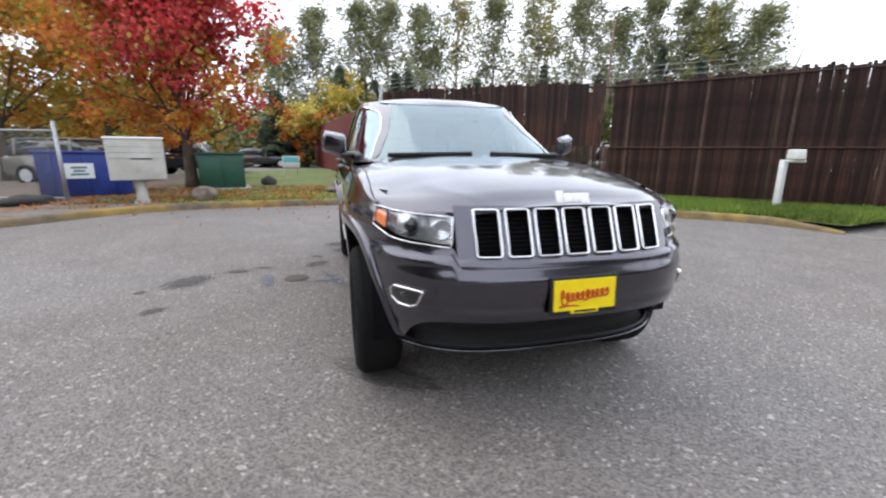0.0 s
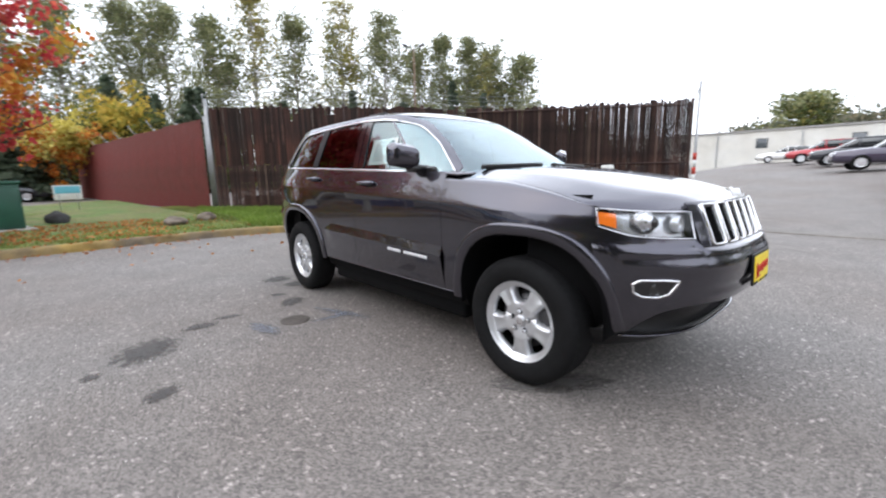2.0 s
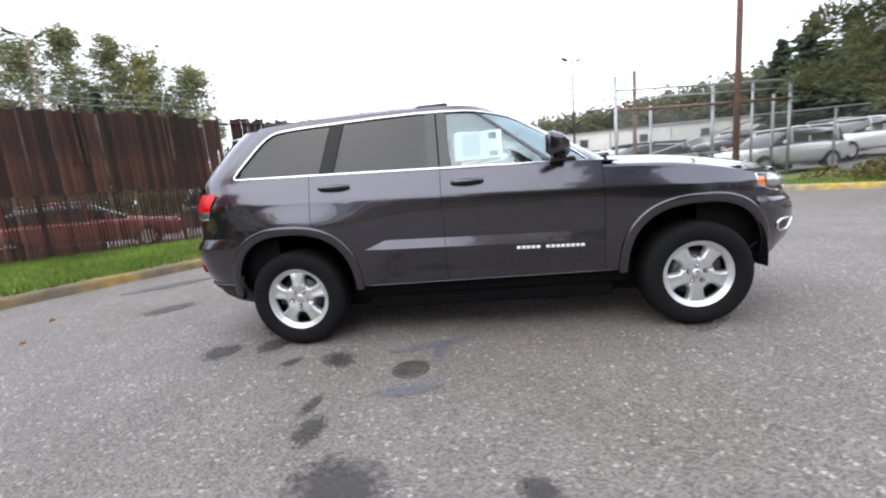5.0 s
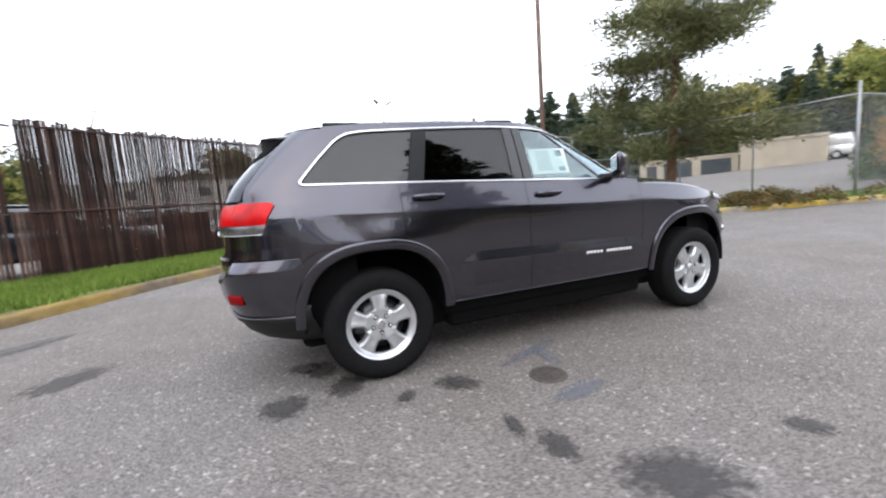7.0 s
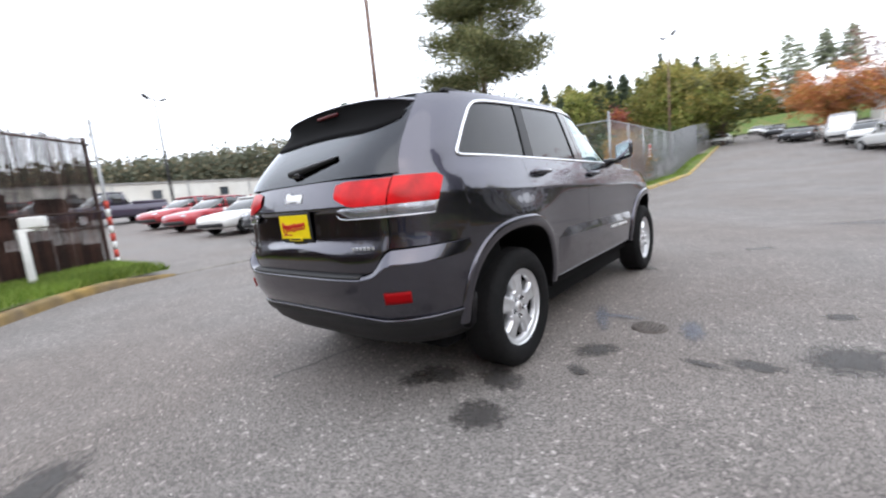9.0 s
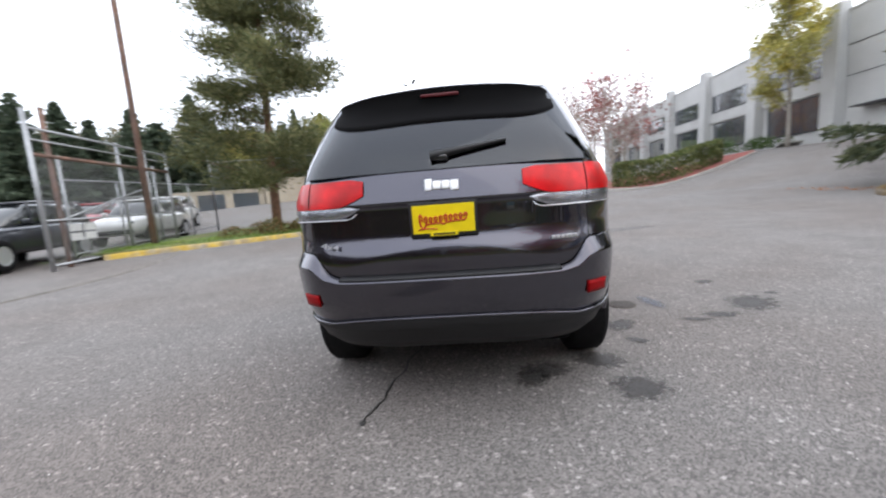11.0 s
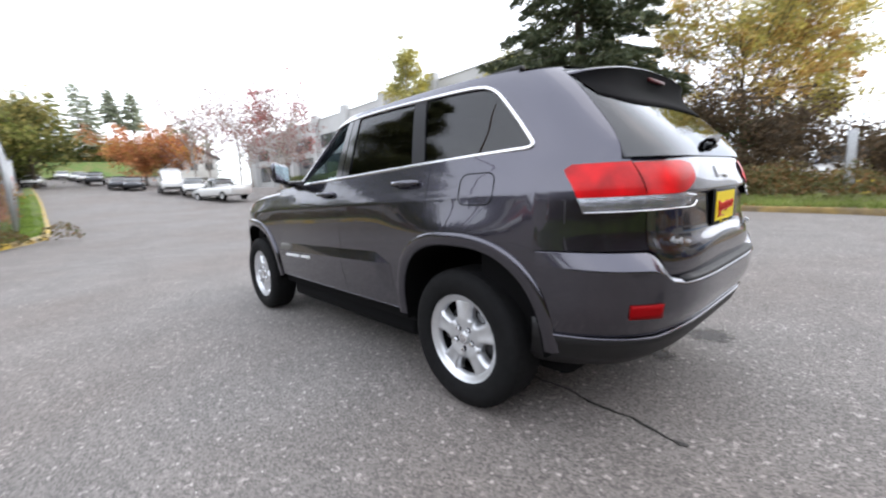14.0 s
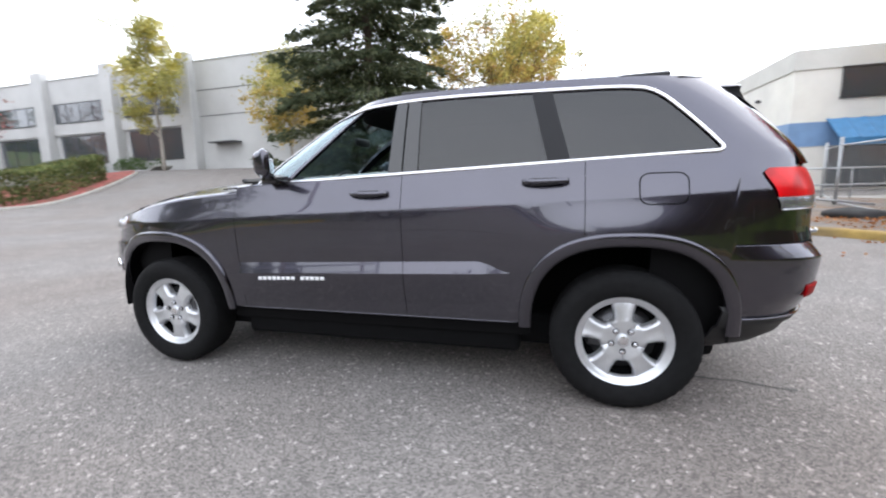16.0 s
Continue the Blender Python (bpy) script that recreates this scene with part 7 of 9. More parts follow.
# fallen leaves along the west kerb and south bed
pts = []
for k in range(5200):
    x, y = rng.uniform(-10.5, -4.2), rng.uniform(-7.0, 0.5)
    far = x + 6.72 - 0.10 * max(0.0, y + 1.0) - 0.30 * max(0.0, -3.6 - y)       # distance in front of the kerb's foot
    if far > 0.0 and rng.random() > 0.9 * math.exp(-far / 0.16) + 0.015:
        continue
    if far < 0.0 and y > -1.2 and rng.random() < 0.8:
        continue
    pts.append((x, y, ground_h(x, y) + (0.19 if far < -0.3 else 0.15 if far < -0.02 else 0.012)))
for k in range(500):
    x = rng.uniform(-4.5, 12)
    pts.append((x, -11.3 + rng.uniform(-0.9, 0.35) - 0.8 * (x < -2) * -0.6, ground_h(x, -11) + 0.16))
V, F = leaves_mesh(np.array(pts), 0.06, rng, flat=0.9)
tagged(mesh_np("fallen_leaves", V, F, L_RUST), "scattered orange and brown fallen leaves", "fallen leaves", kind="stuff")
# pale grit lying on the asphalt
m = 5200
r = 7.5 * np.sqrt(rng.random(m))
a = rng.uniform(0, 2 * math.pi, m)
c = np.stack([r * np.cos(a), r * np.sin(a), np.full(m, 0.003)], 1)
s = rng.uniform(0.0025, 0.0065, m)[:, None, None]
oct_v = np.array([[1, 0, 0], [-0.5, 0.9, 0], [-0.5, -0.9, 0], [0.1, 0.1, 0.8]])
V = (c[:, None, :] + oct_v[None] * s * rng.uniform(0.7, 1.3, (m, 4, 1))).reshape(-1, 3)
base = (np.arange(m) * 4)[:, None]
F = np.concatenate([base + np.array([[0, 1, 3]]), base + np.array([[1, 2, 3]]), base + np.array([[2, 0, 3]])])
tagged(mesh_np("grit", V, F, mat("grit_stone", (0.42, 0.40, 0.37), 0.8, random_tint=0.4, island=True)), "pale grit scattered on the asphalt", "grit", kind="stuff")

# ==== fences, poles, buildings, parked vehicles and street furniture ====
M_RUST = mat("rusty_slat", (0.028, 0.016, 0.013), 0.85, tint=(0.062, 0.028, 0.020), tint_scale=1.3, var=0.4, scale=5, fine=0.2, fine_scale=50, bump=0.3, bump_scale=40, random_tint=0.45)
M_RUSTSHEET = mat("rusty_sheet", (0.022, 0.010, 0.008), 0.85, tint=(0.056, 0.020, 0.013), tint_scale=1.0, var=0.4, scale=3, fine=0.2, fine_scale=40, bump=0.4, bump_scale=20, random_tint=0.6)
M_MAROON = mat("maroon_sheet", (0.17, 0.030, 0.026), 0.6, tint=(0.13, 0.03, 0.024), tint_scale=0.7, var=0.15, scale=2, fine=0.08, fine_scale=40, bump=0.2, bump_scale=12)
M_GALV = mat("galvanised_steel", (0.38, 0.39, 0.40), 0.45, 0.7, var=0.15, scale=20, fine=0.1, fine_scale=90)
M_RUSTPOST = mat("rusty_post", (0.06, 0.03, 0.024), 0.8, tint=(0.035, 0.019, 0.016), tint_scale=3, var=0.3, scale=8)
M_POLE = mat("weathered_pole", (0.20, 0.115, 0.085), 0.85, tint=(0.16, 0.11, 0.09), tint_scale=2, var=0.25, scale=6, fine=0.2, fine_scale=60, bump=0.3, bump_scale=30)
M_WHITE = mat("white_paint", (0.72, 0.72, 0.70), 0.6, var=0.08, scale=4, fine=0.05, fine_scale=60, bump=0.1, bump_scale=40)
M_REDPAINT = mat("red_paint", (0.48, 0.05, 0.03), 0.6, var=0.2, scale=10)


def wire_mesh_material():
    """Chain-link: diamonds of thin wire, open between."""
    m = bpy.data.materials.new("chain_link")
    m.use_nodes = True
    n, l = m.node_tree.nodes, m.node_tree.links
    b = n["Principled BSDF"]
    b.inputs["Base Color"].default_value = (0.40, 0.41, 0.42, 1)
    b.inputs["Metallic"].default_value, b.inputs["Roughness"].default_value = 0.6, 0.5
    uv = n.new("ShaderNodeUVMap").outputs["UV"]
    sep = n.new("ShaderNodeSeparateXYZ")
    l.new(uv, sep.inputs["Vector"])
    def op(kind, a, c):
        q = n.new("ShaderNodeMath")
        q.operation = kind
        for i, v in enumerate((a, c)):
            if isinstance(v, (int, float)):
                q.inputs[i].default_value = v
            else:
                l.new(v, q.inputs[i])
        return q.outputs["Value"]
    lines = []
    for k in (op("ADD", sep.outputs["X"], sep.outputs["Y"]), op("SUBTRACT", sep.outputs["X"], sep.outputs["Y"])):
        f = op("FRACT", op("MULTIPLY", k, 1 / 0.075), 0.0)
        d = op("ABSOLUTE", op("SUBTRACT", f, 0.5), 0.0)
        lines.append(op("GREATER_THAN", d, 0.5 - 0.045))
    l.new(op("MAXIMUM", lines[0], lines[1]), b.inputs["Alpha"])
    return m


M_WIRE = wire_mesh_material()


def mesh_panel(name, a, b, z0, z1, parent):
    """One span of chain-link between two foot points."""
    A, B = Vector((*a, 0)), Vector((*b, 0))
    L = (B - A).length
    me = bpy.data.meshes.new(name)
    me.from_pydata([(A.x, A.y, z0[0]), (B.x, B.y, z0[1]), (B.x, B.y, z1[1]), (A.x, A.y, z1[0])], [], [(0, 1, 2, 3)])
    uv = me.uv_layers.new(name="UVMap")
    for i, c in enumerate(((0, 0), (L, 0), (L, z1[1] - z0[1]), (0, z1[0] - z0[0]))):
        uv.data[i].uv = c
    me.materials.append(M_WIRE)
    ob = new(name, me)
    ob.parent = parent
    return ob


def woven_panel(name, a, b, z0, h, parent, pitch=0.09, r=0.0038, mt=None):
    """One span of chain-link woven from round zigzag wires."""
    A, B = np.array((*a, z0[0])), np.array((*b, z0[1]))
    L = math.dist(a, b)
    u = np.array((b[0] - a[0], b[1] - a[1], 0)) / L
    nrm = np.array((-u[1], u[0], 0))
    n, m = int(L / pitch), int(h / (pitch / 2))
    k = np.arange(n)[:, None]
    j = np.arange(m + 1)[None, :]
    s = (k + 0.5 + np.where(j % 2 == 0, -0.53, 0.53)) * pitch
    base = A[None, None, :] + (B - A)[None, None, :] * (s / L)[:, :, None]
    P = base + np.stack([np.zeros_like(s), np.zeros_like(s), np.broadcast_to(j * pitch / 2, s.shape)], 2)
    ring = np.stack([P + nrm * r * 1.6, P + (u * 0.9 - nrm * 0.9) * r, P + (-u * 0.9 - nrm * 0.9) * r], 2)
    V = ring.reshape(-1, 3)
    i0 = (k * (m + 1) + j[:, :-1]) * 3
    F = np.stack([np.stack([i0 + q, i0 + (q + 1) % 3, i0 + 3 + (q + 1) % 3, i0 + 3 + q], 2) for q in range(3)], 2).reshape(-1, 4)
    return tagged(mesh_np(name, V, F, mt or M_GALV, parent), kind="stuff")


def chain_fence(label, pts, h, post_h=None, step=3.0, rails=(1.0,), wires=0, rise=0.13, post_mat=None, r=0.03, name="chain_link_fence", woven=0.0):
    """Posts, rails, mesh and barbed wires along a line of foot points."""
    f = empty(name, label, "fence", kind="structure")
    foot = []
    for a, b in zip(pts, pts[1:]):
        n = max(1, round(math.dist(a, b) / step))
        foot += [(a[0] + (b[0] - a[0]) * k / n, a[1] + (b[1] - a[1]) * k / n) for k in range(n)]
    foot.append(pts[-1])
    for i, p in enumerate(foot):
        z = ground_h(*p) + rise
        corner = any(math.dist(p, q) < 0.01 for q in pts)
        hh = (post_h or h) if corner else h
        part("post", tube_bm([(p[0], p[1], z - 0.2), (p[0], p[1], z + hh)], r * (1.35 if corner else 1.0), 10), post_mat or M_GALV, f)
        if wires:
            part("wire_arm", tube_bm([(p[0], p[1], z + h), (p[0] + 0.02, p[1], z + h + 0.35)], 0.012, 6), M_GALV, f)
    for a, b in zip(foot, foot[1:]):
        za, zb = ground_h(*a) + rise, ground_h(*b) + rise
        for q in rails:
            part("rail", tube_bm([(a[0], a[1], za + h * q), (b[0], b[1], zb + h * q)], 0.02, 8), M_GALV, f)
        for w in range(wires):
            part("barbed_wire", tube_bm([(a[0], a[1], za + h + 0.1 + 0.12 * w), ((a[0] + b[0]) / 2, (a[1] + b[1]) / 2, (za + zb) / 2 + h + 0.08 + 0.12 * w), (b[0], b[1], zb + h + 0.1 + 0.12 * w)], 0.005, 4), M_GALV, f)
        if woven and a[0] < woven and math.dist(a, b) < 3.6 and a[1] < 6:
            woven_panel("wire_mesh", a, b, (za + 0.03, zb + 0.03), h - 0.03, f)
            continue
        mesh_panel("wire_mesh", a, b, (za + 0.03, zb + 0.03), (za + h, zb + h), f)
    return f


# east chain-link: corner near the pine, away along the road and back behind the pine
chain_fence("tall galvanised chain-link fence along a yellow kerb", [(14.0, 12.0), (14.15, 3.42), (60.0, 5.6)], 3.0, 3.35, 3.2, woven=46.0)
chain_fence("chain-link fence beside the lot gate", [(5.4, 10.25), (9.6, 11.2), (14.0, 12.0)], 2.0, 2.6, 2.6, rails=(1.0, 0.05))
chain_fence("chain-link gate before a car park", [(-7.35, -6.72), (-8.1, -10.2), (-9.6, -13.8)], 1.55, 1.75, 3.2, rails=(1.0, 0.06))

# tall sliding gate frame at the lot entrance
gate_frame = empty("sliding_gate", "tall chain-link sliding gate on galvanised and rusty posts", "gate", kind="structure")
g0, g1 = (4.12, 9.5), (9.9, 10.9)
zg = ground_h(*g0)
for p, h, mt, r in ((g0, 3.6, M_GALV, 0.05), ((4.75, 9.75), 3.75, M_POLE, 0.055), ((7.3, 10.35), 3.3, M_GALV, 0.045), (g1, 3.3, M_GALV, 0.045), ((8.6, 10.6), 3.2, M_GALV, 0.035)):
    part("gate_post", tube_bm([(p[0], p[1], zg - 0.1), (p[0], p[1], zg + h)], r, 12), mt, gate_frame)
for z, mt, r in ((3.2, M_GALV, 0.03), (2.95, M_GALV, 0.02), (2.62, M_POLE, 0.045), (1.15, M_GALV, 0.025), (0.12, M_GALV, 0.03)):
    part("gate_rail", tube_bm([(g0[0], g0[1], zg + z - (0.0 if z > 2 else 0.0)), (g1[0], g1[1], zg + z)], r, 10), mt, gate_frame)
part("gate_rail", tube_bm([(4.75, 9.75, zg + 1.15), (8.9, 10.7, zg + 2.1)], 0.025, 8), M_GALV, gate_frame)
mesh_panel("wire_mesh", g0, g1, (zg + 0.1, zg + 0.1), (zg + 2.6, zg + 2.6), gate_frame)
for k, (dx, z) in enumerate(((0.25, 0.95), (0.25, 0.72), (0.75, 0.95), (0.75, 0.72))):
    part("gate_sign", box_bm(0.32, 0.012, 0.18, (4.85 + dx, 9.74 + dx * 0.24, zg + z), bevel=0.003), M_WHITE, gate_frame, smooth=False)

# --- rusty slat fence ---
fence = empty("rusty_fence", "tall rust-brown slatted fence with gaps and barbed wire", "fence", kind="structure")
FL = math.dist(FENCE_A, FENCE_B)
fd = Vector((FENCE_B[0] - FENCE_A[0], FENCE_B[1] - FENCE_A[1], 0)).normalized()
fn = Vector((fd.y, -fd.x, 0))
f_ang = math.atan2(fd.y, fd.x)


def at_fence(s, off=0.0, z=0.0):
    p = Vector((*FENCE_A, 0)) + fd * s + fn * off
    return Vector((p.x, p.y, f_base(s) + z * rise(s)))


rise = curve_fn((-1.0, 1.19), (0.0, 1.19), (5.0, 1.12), (7.5, 1.07), (10.0, 1.0), (20.0, 1.0))
def f_base(s):
    return 0.06 + 0.03 * min(1, s / 3.0)


FH = 2.95
for k in range(7):
    s = FL * k / 6
    part("post", tube_bm([at_fence(s, -0.06, -0.2), at_fence(s, -0.06, FH + 0.05)], 0.04, 10), M_RUSTPOST, fence)
    part("wire_arm", tube_bm([at_fence(s, 0.06, FH), at_fence(s + 0.1, 0.12, FH + 0.38)], 0.014, 6), M_GALV, fence)
for z in (0.12, 1.32, FH - 0.12):
    part("rail", tube_bm([at_fence(q, -0.07, z) for q in lin(0, 8.85, 8)], 0.022, 8), M_RUSTPOST, fence)
    part("rail", tube_bm([at_fence(8.85, 0.05, z), at_fence(FL, 0.05, z)], 0.022, 8), M_RUSTPOST, fence)
for w in range(3):
    part("barbed_wire", tube_bm([at_fence(FL * k / 24, 0.08 + 0.02 * w, FH + 0.1 + 0.12 * w - 0.03 * math.sin(math.pi * (k % 4) / 4)) for k in range(25)], 0.005, 4), M_GALV, fence)
rnd = random.Random(11)
# upper sheets of the left stretch and low panels of the right one
plank = bpy.data.meshes.new("plank")
b = box_bm(1.0, 0.018, 1.0, (0, 0, 0), bevel=0.004, seg=1)
b.to_mesh(plank)
b.free()
plank.materials.append(M_RUSTSHEET)
plank_pale = plank.copy()
plank_pale.materials.clear()
plank_pale.materials.append(mat("bleached_plank", (0.115, 0.088, 0.074), 0.85, tint=(0.06, 0.036, 0.028), tint_scale=1.4, var=0.35, scale=6, fine=0.2, fine_scale=50, bump=0.3, bump_scale=40, random_tint=0.5))
s, hang = 0.05, 1.33
while s < 8.6:
    w = rnd.uniform(0.075, 0.125)
    hang += rnd.uniform(-0.02, 0.02) - 0.2 * (hang - 1.33)
    top, lo = FH - rnd.uniform(0.0, 0.08) - (rnd.uniform(0.1, 0.4) if rnd.random() < 0.07 else 0), hang + rnd.uniform(-0.03, 0.03)
    pale = rnd.random() < 0.09
    if pale:
        w = rnd.uniform(0.022, 0.045)
        lo += rnd.choice((0.0, 0.5, 0.9))
    ob = new("plank", plank_pale if pale else plank)
    ob.parent = fence
    ob.matrix_basis = Matrix.Translation(at_fence(s + w / 2, -0.012 - 0.028 * rnd.random(), (top + lo) / 2)) @ Euler((0, rnd.gauss(0, 0.004), f_ang + rnd.gauss(0, 0.05))).to_matrix().to_4x4() @ Matrix.Diagonal((w + 0.008, 1, (top - lo) * rise(s), 1))
    s += w + (0.02 if rnd.random() < 0.03 else 0.0)
# sheets leaning behind the open slats of the left stretch
for s0, w, z0, hh in ((1.9, 1.5, 0.02, 0.50), (3.25, 1.2, 0.02, 0.55), (4.35, 1.0, 0.02, 0.42), (5.4, 1.1, 0.02, 0.32), (1.6, 1.9, 0.84, 0.36)):
    ob = part("rust_sheet", box_bm(w, 0.016, hh, (0, 0, 0), bevel=0.004, seg=1), M_RUSTSHEET, fence, smooth=False)
    ob.matrix_basis = Matrix.Translation(at_fence(s0, -0.05, z0 + hh / 2)) @ Euler((0, rnd.gauss(0, 0.02), f_ang)).to_matrix().to_4x4()
s = 8.9
while s < FL - 0.1:
    w = rnd.uniform(0.25, 0.7)
    hgt = rnd.choice((0.55, 0.62, 0.75, 0.55, 1.1))
    if rnd.random() < 0.8:
        ob = part("rust_sheet", box_bm(w - 0.015, 0.018, hgt, (0, 0, 0), bevel=0.004, seg=1), M_RUSTSHEET, fence, smooth=False)
        ob.matrix_basis = Matrix.Translation(at_fence(s + w / 2, -0.035, 0.08 + hgt / 2)) @ Euler((0, 0, f_ang)).to_matrix().to_4x4()
    s += w
for s0, w, z0, hh in ((12.9, 0.34, 0.9, 0.85), (13.9, 0.7, 1.3, 0.35), (11.6, 1.1, 0.1, 1.05)):
    ob = part("rust_sheet", box_bm(w, 0.016, hh, (0, 0, 0), bevel=0.004, seg=1), M_RUSTSHEET, fence, smooth=False)
    ob.matrix_basis = Matrix.Translation(at_fence(s0, -0.03, z0 + hh / 2)) @ Euler((0, 0, f_ang)).to_matrix().to_4x4()
slat_long = bpy.data.meshes.new("slat")
b = box_bm(0.074, 0.018, 1.0, (0, 0, 0), bevel=0.004, seg=1)
b.to_mesh(slat_long)
b.free()
slat_long.materials.append(M_RUST)
slat_pale = slat_long.copy()
slat_pale.materials.clear()
slat_pale.materials.append(mat("bleached_slat", (0.10, 0.062, 0.048), 0.85, tint=(0.09, 0.055, 0.042), tint_scale=1.6, var=0.35, scale=6, fine=0.2, fine_scale=50, bump=0.3, bump_scale=40, random_tint=0.5))
n_sl = 228
for k in range(n_sl):
    s = 0.06 + (FL - 0.12) * k / (n_sl - 1)
    left = s < 8.9
    if left and rnd.random() < 0.04:
        continue
    z0 = 0.05 + 0.05 * rnd.random()
    z1 = 1.34 if left else FH - 0.02 + rnd.uniform(-0.03, 0.09)
    ob = new("slat", slat_pale if rnd.random() < 0.12 else slat_long)
    ob.parent = fence
    ob.matrix_basis = Matrix.Translation(at_fence(s, 0.0, (z0 + z1) / 2)) @ Euler((0, rnd.gauss(0, 0.004), f_ang + (0.12 if left else 0.55) + rnd.gauss(0, 0.10 if left else 0.05))).to_matrix().to_4x4() @ Matrix.Diagonal((rnd.uniform(0.62, 0.74) if left else rnd.uniform(1.02, 1.12), 1, (z1 - z0) * rise(s), 1))
# woven wire over the slatted stretch
for k in range(4):
    sa, sb = 8.9 + (FL - 9.0) * k / 4, 8.9 + (FL - 9.0) * (k + 1) / 4
    pa, pb = at_fence(sa, 0.055, 0.06), at_fence(sb, 0.055, 0.06)
    woven_panel("wire_mesh", (pa.x, pa.y), (pb.x, pb.y), (pa.z, pb.z), FH - 0.1, fence, pitch=0.078, r=0.003, mt=M_RUSTPOST)
for k in range(20):
    s = rnd.uniform(0.1, 8.8)
    ob = new("slat", slat_long)
    ob.parent = fence
    ob.matrix_basis = Matrix.Translation(at_fence(s, 0.012, FH - 0.5)) @ Euler((0, rnd.gauss(0, 0.01), f_ang)).to_matrix().to_4x4() @ Matrix.Diagonal((0.8, 1, 1.2 + rnd.uniform(-0.1, 0.1), 1))
# end post at the lot entrance, striped red and white
endp = empty("gate_end_post", "tall steel end post with red and white bands", "post", kind="structure")
pe = at_fence(FL + 0.12, 0.05, 0)
part("pole", tube_bm([pe - Vector((0, 0, 0.2)), pe + Vector((0, 0, 3.42))], 0.035, 12), M_GALV, endp)
for k in range(8):
    part("band", tube_bm([pe + Vector((0, 0, 0.05 + 0.19 * k)), pe + Vector((0, 0, 0.05 + 0.19 * k + 0.188))], 0.048, 12), M_REDPAINT if k % 2 else M_WHITE, endp, "red band" if k % 2 else "white band")
# maroon sheet fence running away from the corner
mar = empty("maroon_fence", "maroon sheet-metal fence running away beside a lawn", "fence", kind="structure")
ma, mb = Vector((-13.21, 0.90, 0)), Vector((-33.0, -2.1, 0))
md = (mb - ma).normalized()
for k in range(16):
    L = (mb - ma).length / 16
    c = ma + md * (L * (k + 0.5))
    bm = bmesh.new()
    n = 9
    rows = []
    for i in range(n * 4 + 1):
        u = i / (n * 4)
        d = (0.02, 0.02, -0.0, -0.0)[i % 4]
        rows.append([((u - 0.5) * (L - 0.01), d, 0.0), ((u - 0.5) * (L - 0.01), d, 3.08 + 0.02 * (k % 3))])
    ob = thick(part("sheet", grid_bm(rows), M_MAROON, mar, smooth=False), 0.006)
    ob.matrix_basis = Matrix.Translation((c.x, c.y, 0.12)) @ Euler((0, 0, math.atan2(md.y, md.x))).to_matrix().to_4x4()
    if k % 2 == 0:
        p = ma + md * (L * k) + Vector((md.y, -md.x, 0)) * 0.09
        part("post", tube_bm([(p.x, p.y, -0.1), (p.x, p.y, 3.3)], 0.04, 8), M_GALV, mar)
        part("wire_arm", tube_bm([(p.x, p.y, 3.15), (p.x - 0.1, p.y - 0.25, 3.65)], 0.015, 6), M_GALV, mar)
corner_post = part("corner_post", tube_bm([(-13.16, 1.06, -0.1), (-13.18, 1.06, 3.85)], 0.06, 12), M_GALV)
tagged(corner_post, "galvanised corner post between rusty and maroon fences", "post", kind="structure")

# --- poles ---
def light_pole(x, y, h, r, mt, label, arm=True, turn=0.0, name="street_lamp"):
    z = ground_h(x, y)
    e = empty(name, label, "street lamp" if arm else "pole", at=(x, y, z))
    part("pole", tube_bm([(0, 0, -0.2), (0, 0, h * 0.5), (0.01 * h * 0.3, 0, h)], [r, r * 0.85, r * 0.6], 12), mt, e)
    if arm:
        c, s = math.cos(turn), math.sin(turn)
        part("arm", tube_bm([(-0.5 * c, -0.5 * s, h), (0.5 * c, 0.5 * s, h)], 0.03, 8), M_GALV, e)
        for q in (-1, 1):
            ob = part("lamp_head", box_bm(0.55, 0.34, 0.16, (0, 0, 0), bevel=0.05), M_DISC, e, "grey floodlight head")
            ob.matrix_basis = Matrix.Translation((q * 0.75 * c, q * 0.75 * s, h + 0.08)) @ Euler((0, radians(-28 * q), turn)).to_matrix().to_4x4()
    return e


light_pole(7.9, 10.15, 14.5, 0.095, M_POLE, "tall rust-brown utility pole on a grass strip", arm=False, name="utility_pole")
light_pole(8.6, 36.0, 8.7, 0.11, M_DISC, "grey twin-head lamp over a car lot", turn=0.4)
light_pole(-29.0, 22.5, 12.6, 0.09, M_POLE, "twin-head floodlight pole behind trees", turn=0.9)
light_pole(42.0, 6.5, 11.5, 0.08, M_POLE, "wooden pole with a lamp beyond chain-link", turn=0.8)

# --- mailboxes, bins, rocks, signs ---
mbx = empty("mailbox", "white mailbox on a white post in grass", "mailbox", at=(-2.78, 8.05, 0.2))
part("post", box_bm(0.11, 0.11, 1.0, (0, 0, 0.45), bevel=0.01), M_WHITE, mbx)
bm = box_bm(0.18, 0.36, 0.20, (0, 0, 0), bevel=0.03, seg=3)
for v in bm.verts:
    if v.co.z > 0:
        v.co.x *= 0.86
ob = part("box", bm, M_WHITE, mbx)
ob.matrix_basis = Matrix.Translation((0.18, 0.05, 1.08)) @ Euler((0, 0, radians(65))).to_matrix().to_4x4()
part("bracket", box_bm(0.42, 0.08, 0.05, (0.14, 0.04, 0.95), bevel=0.01, turn=Euler((0, 0, 0.3)).to_matrix().to_4x4()), M_WHITE, mbx)
mbx2 = empty("cluster_mailbox", "pale grey cluster mailbox on a round concrete post", "mailbox", at=(-6.95, -5.1, 0.13))
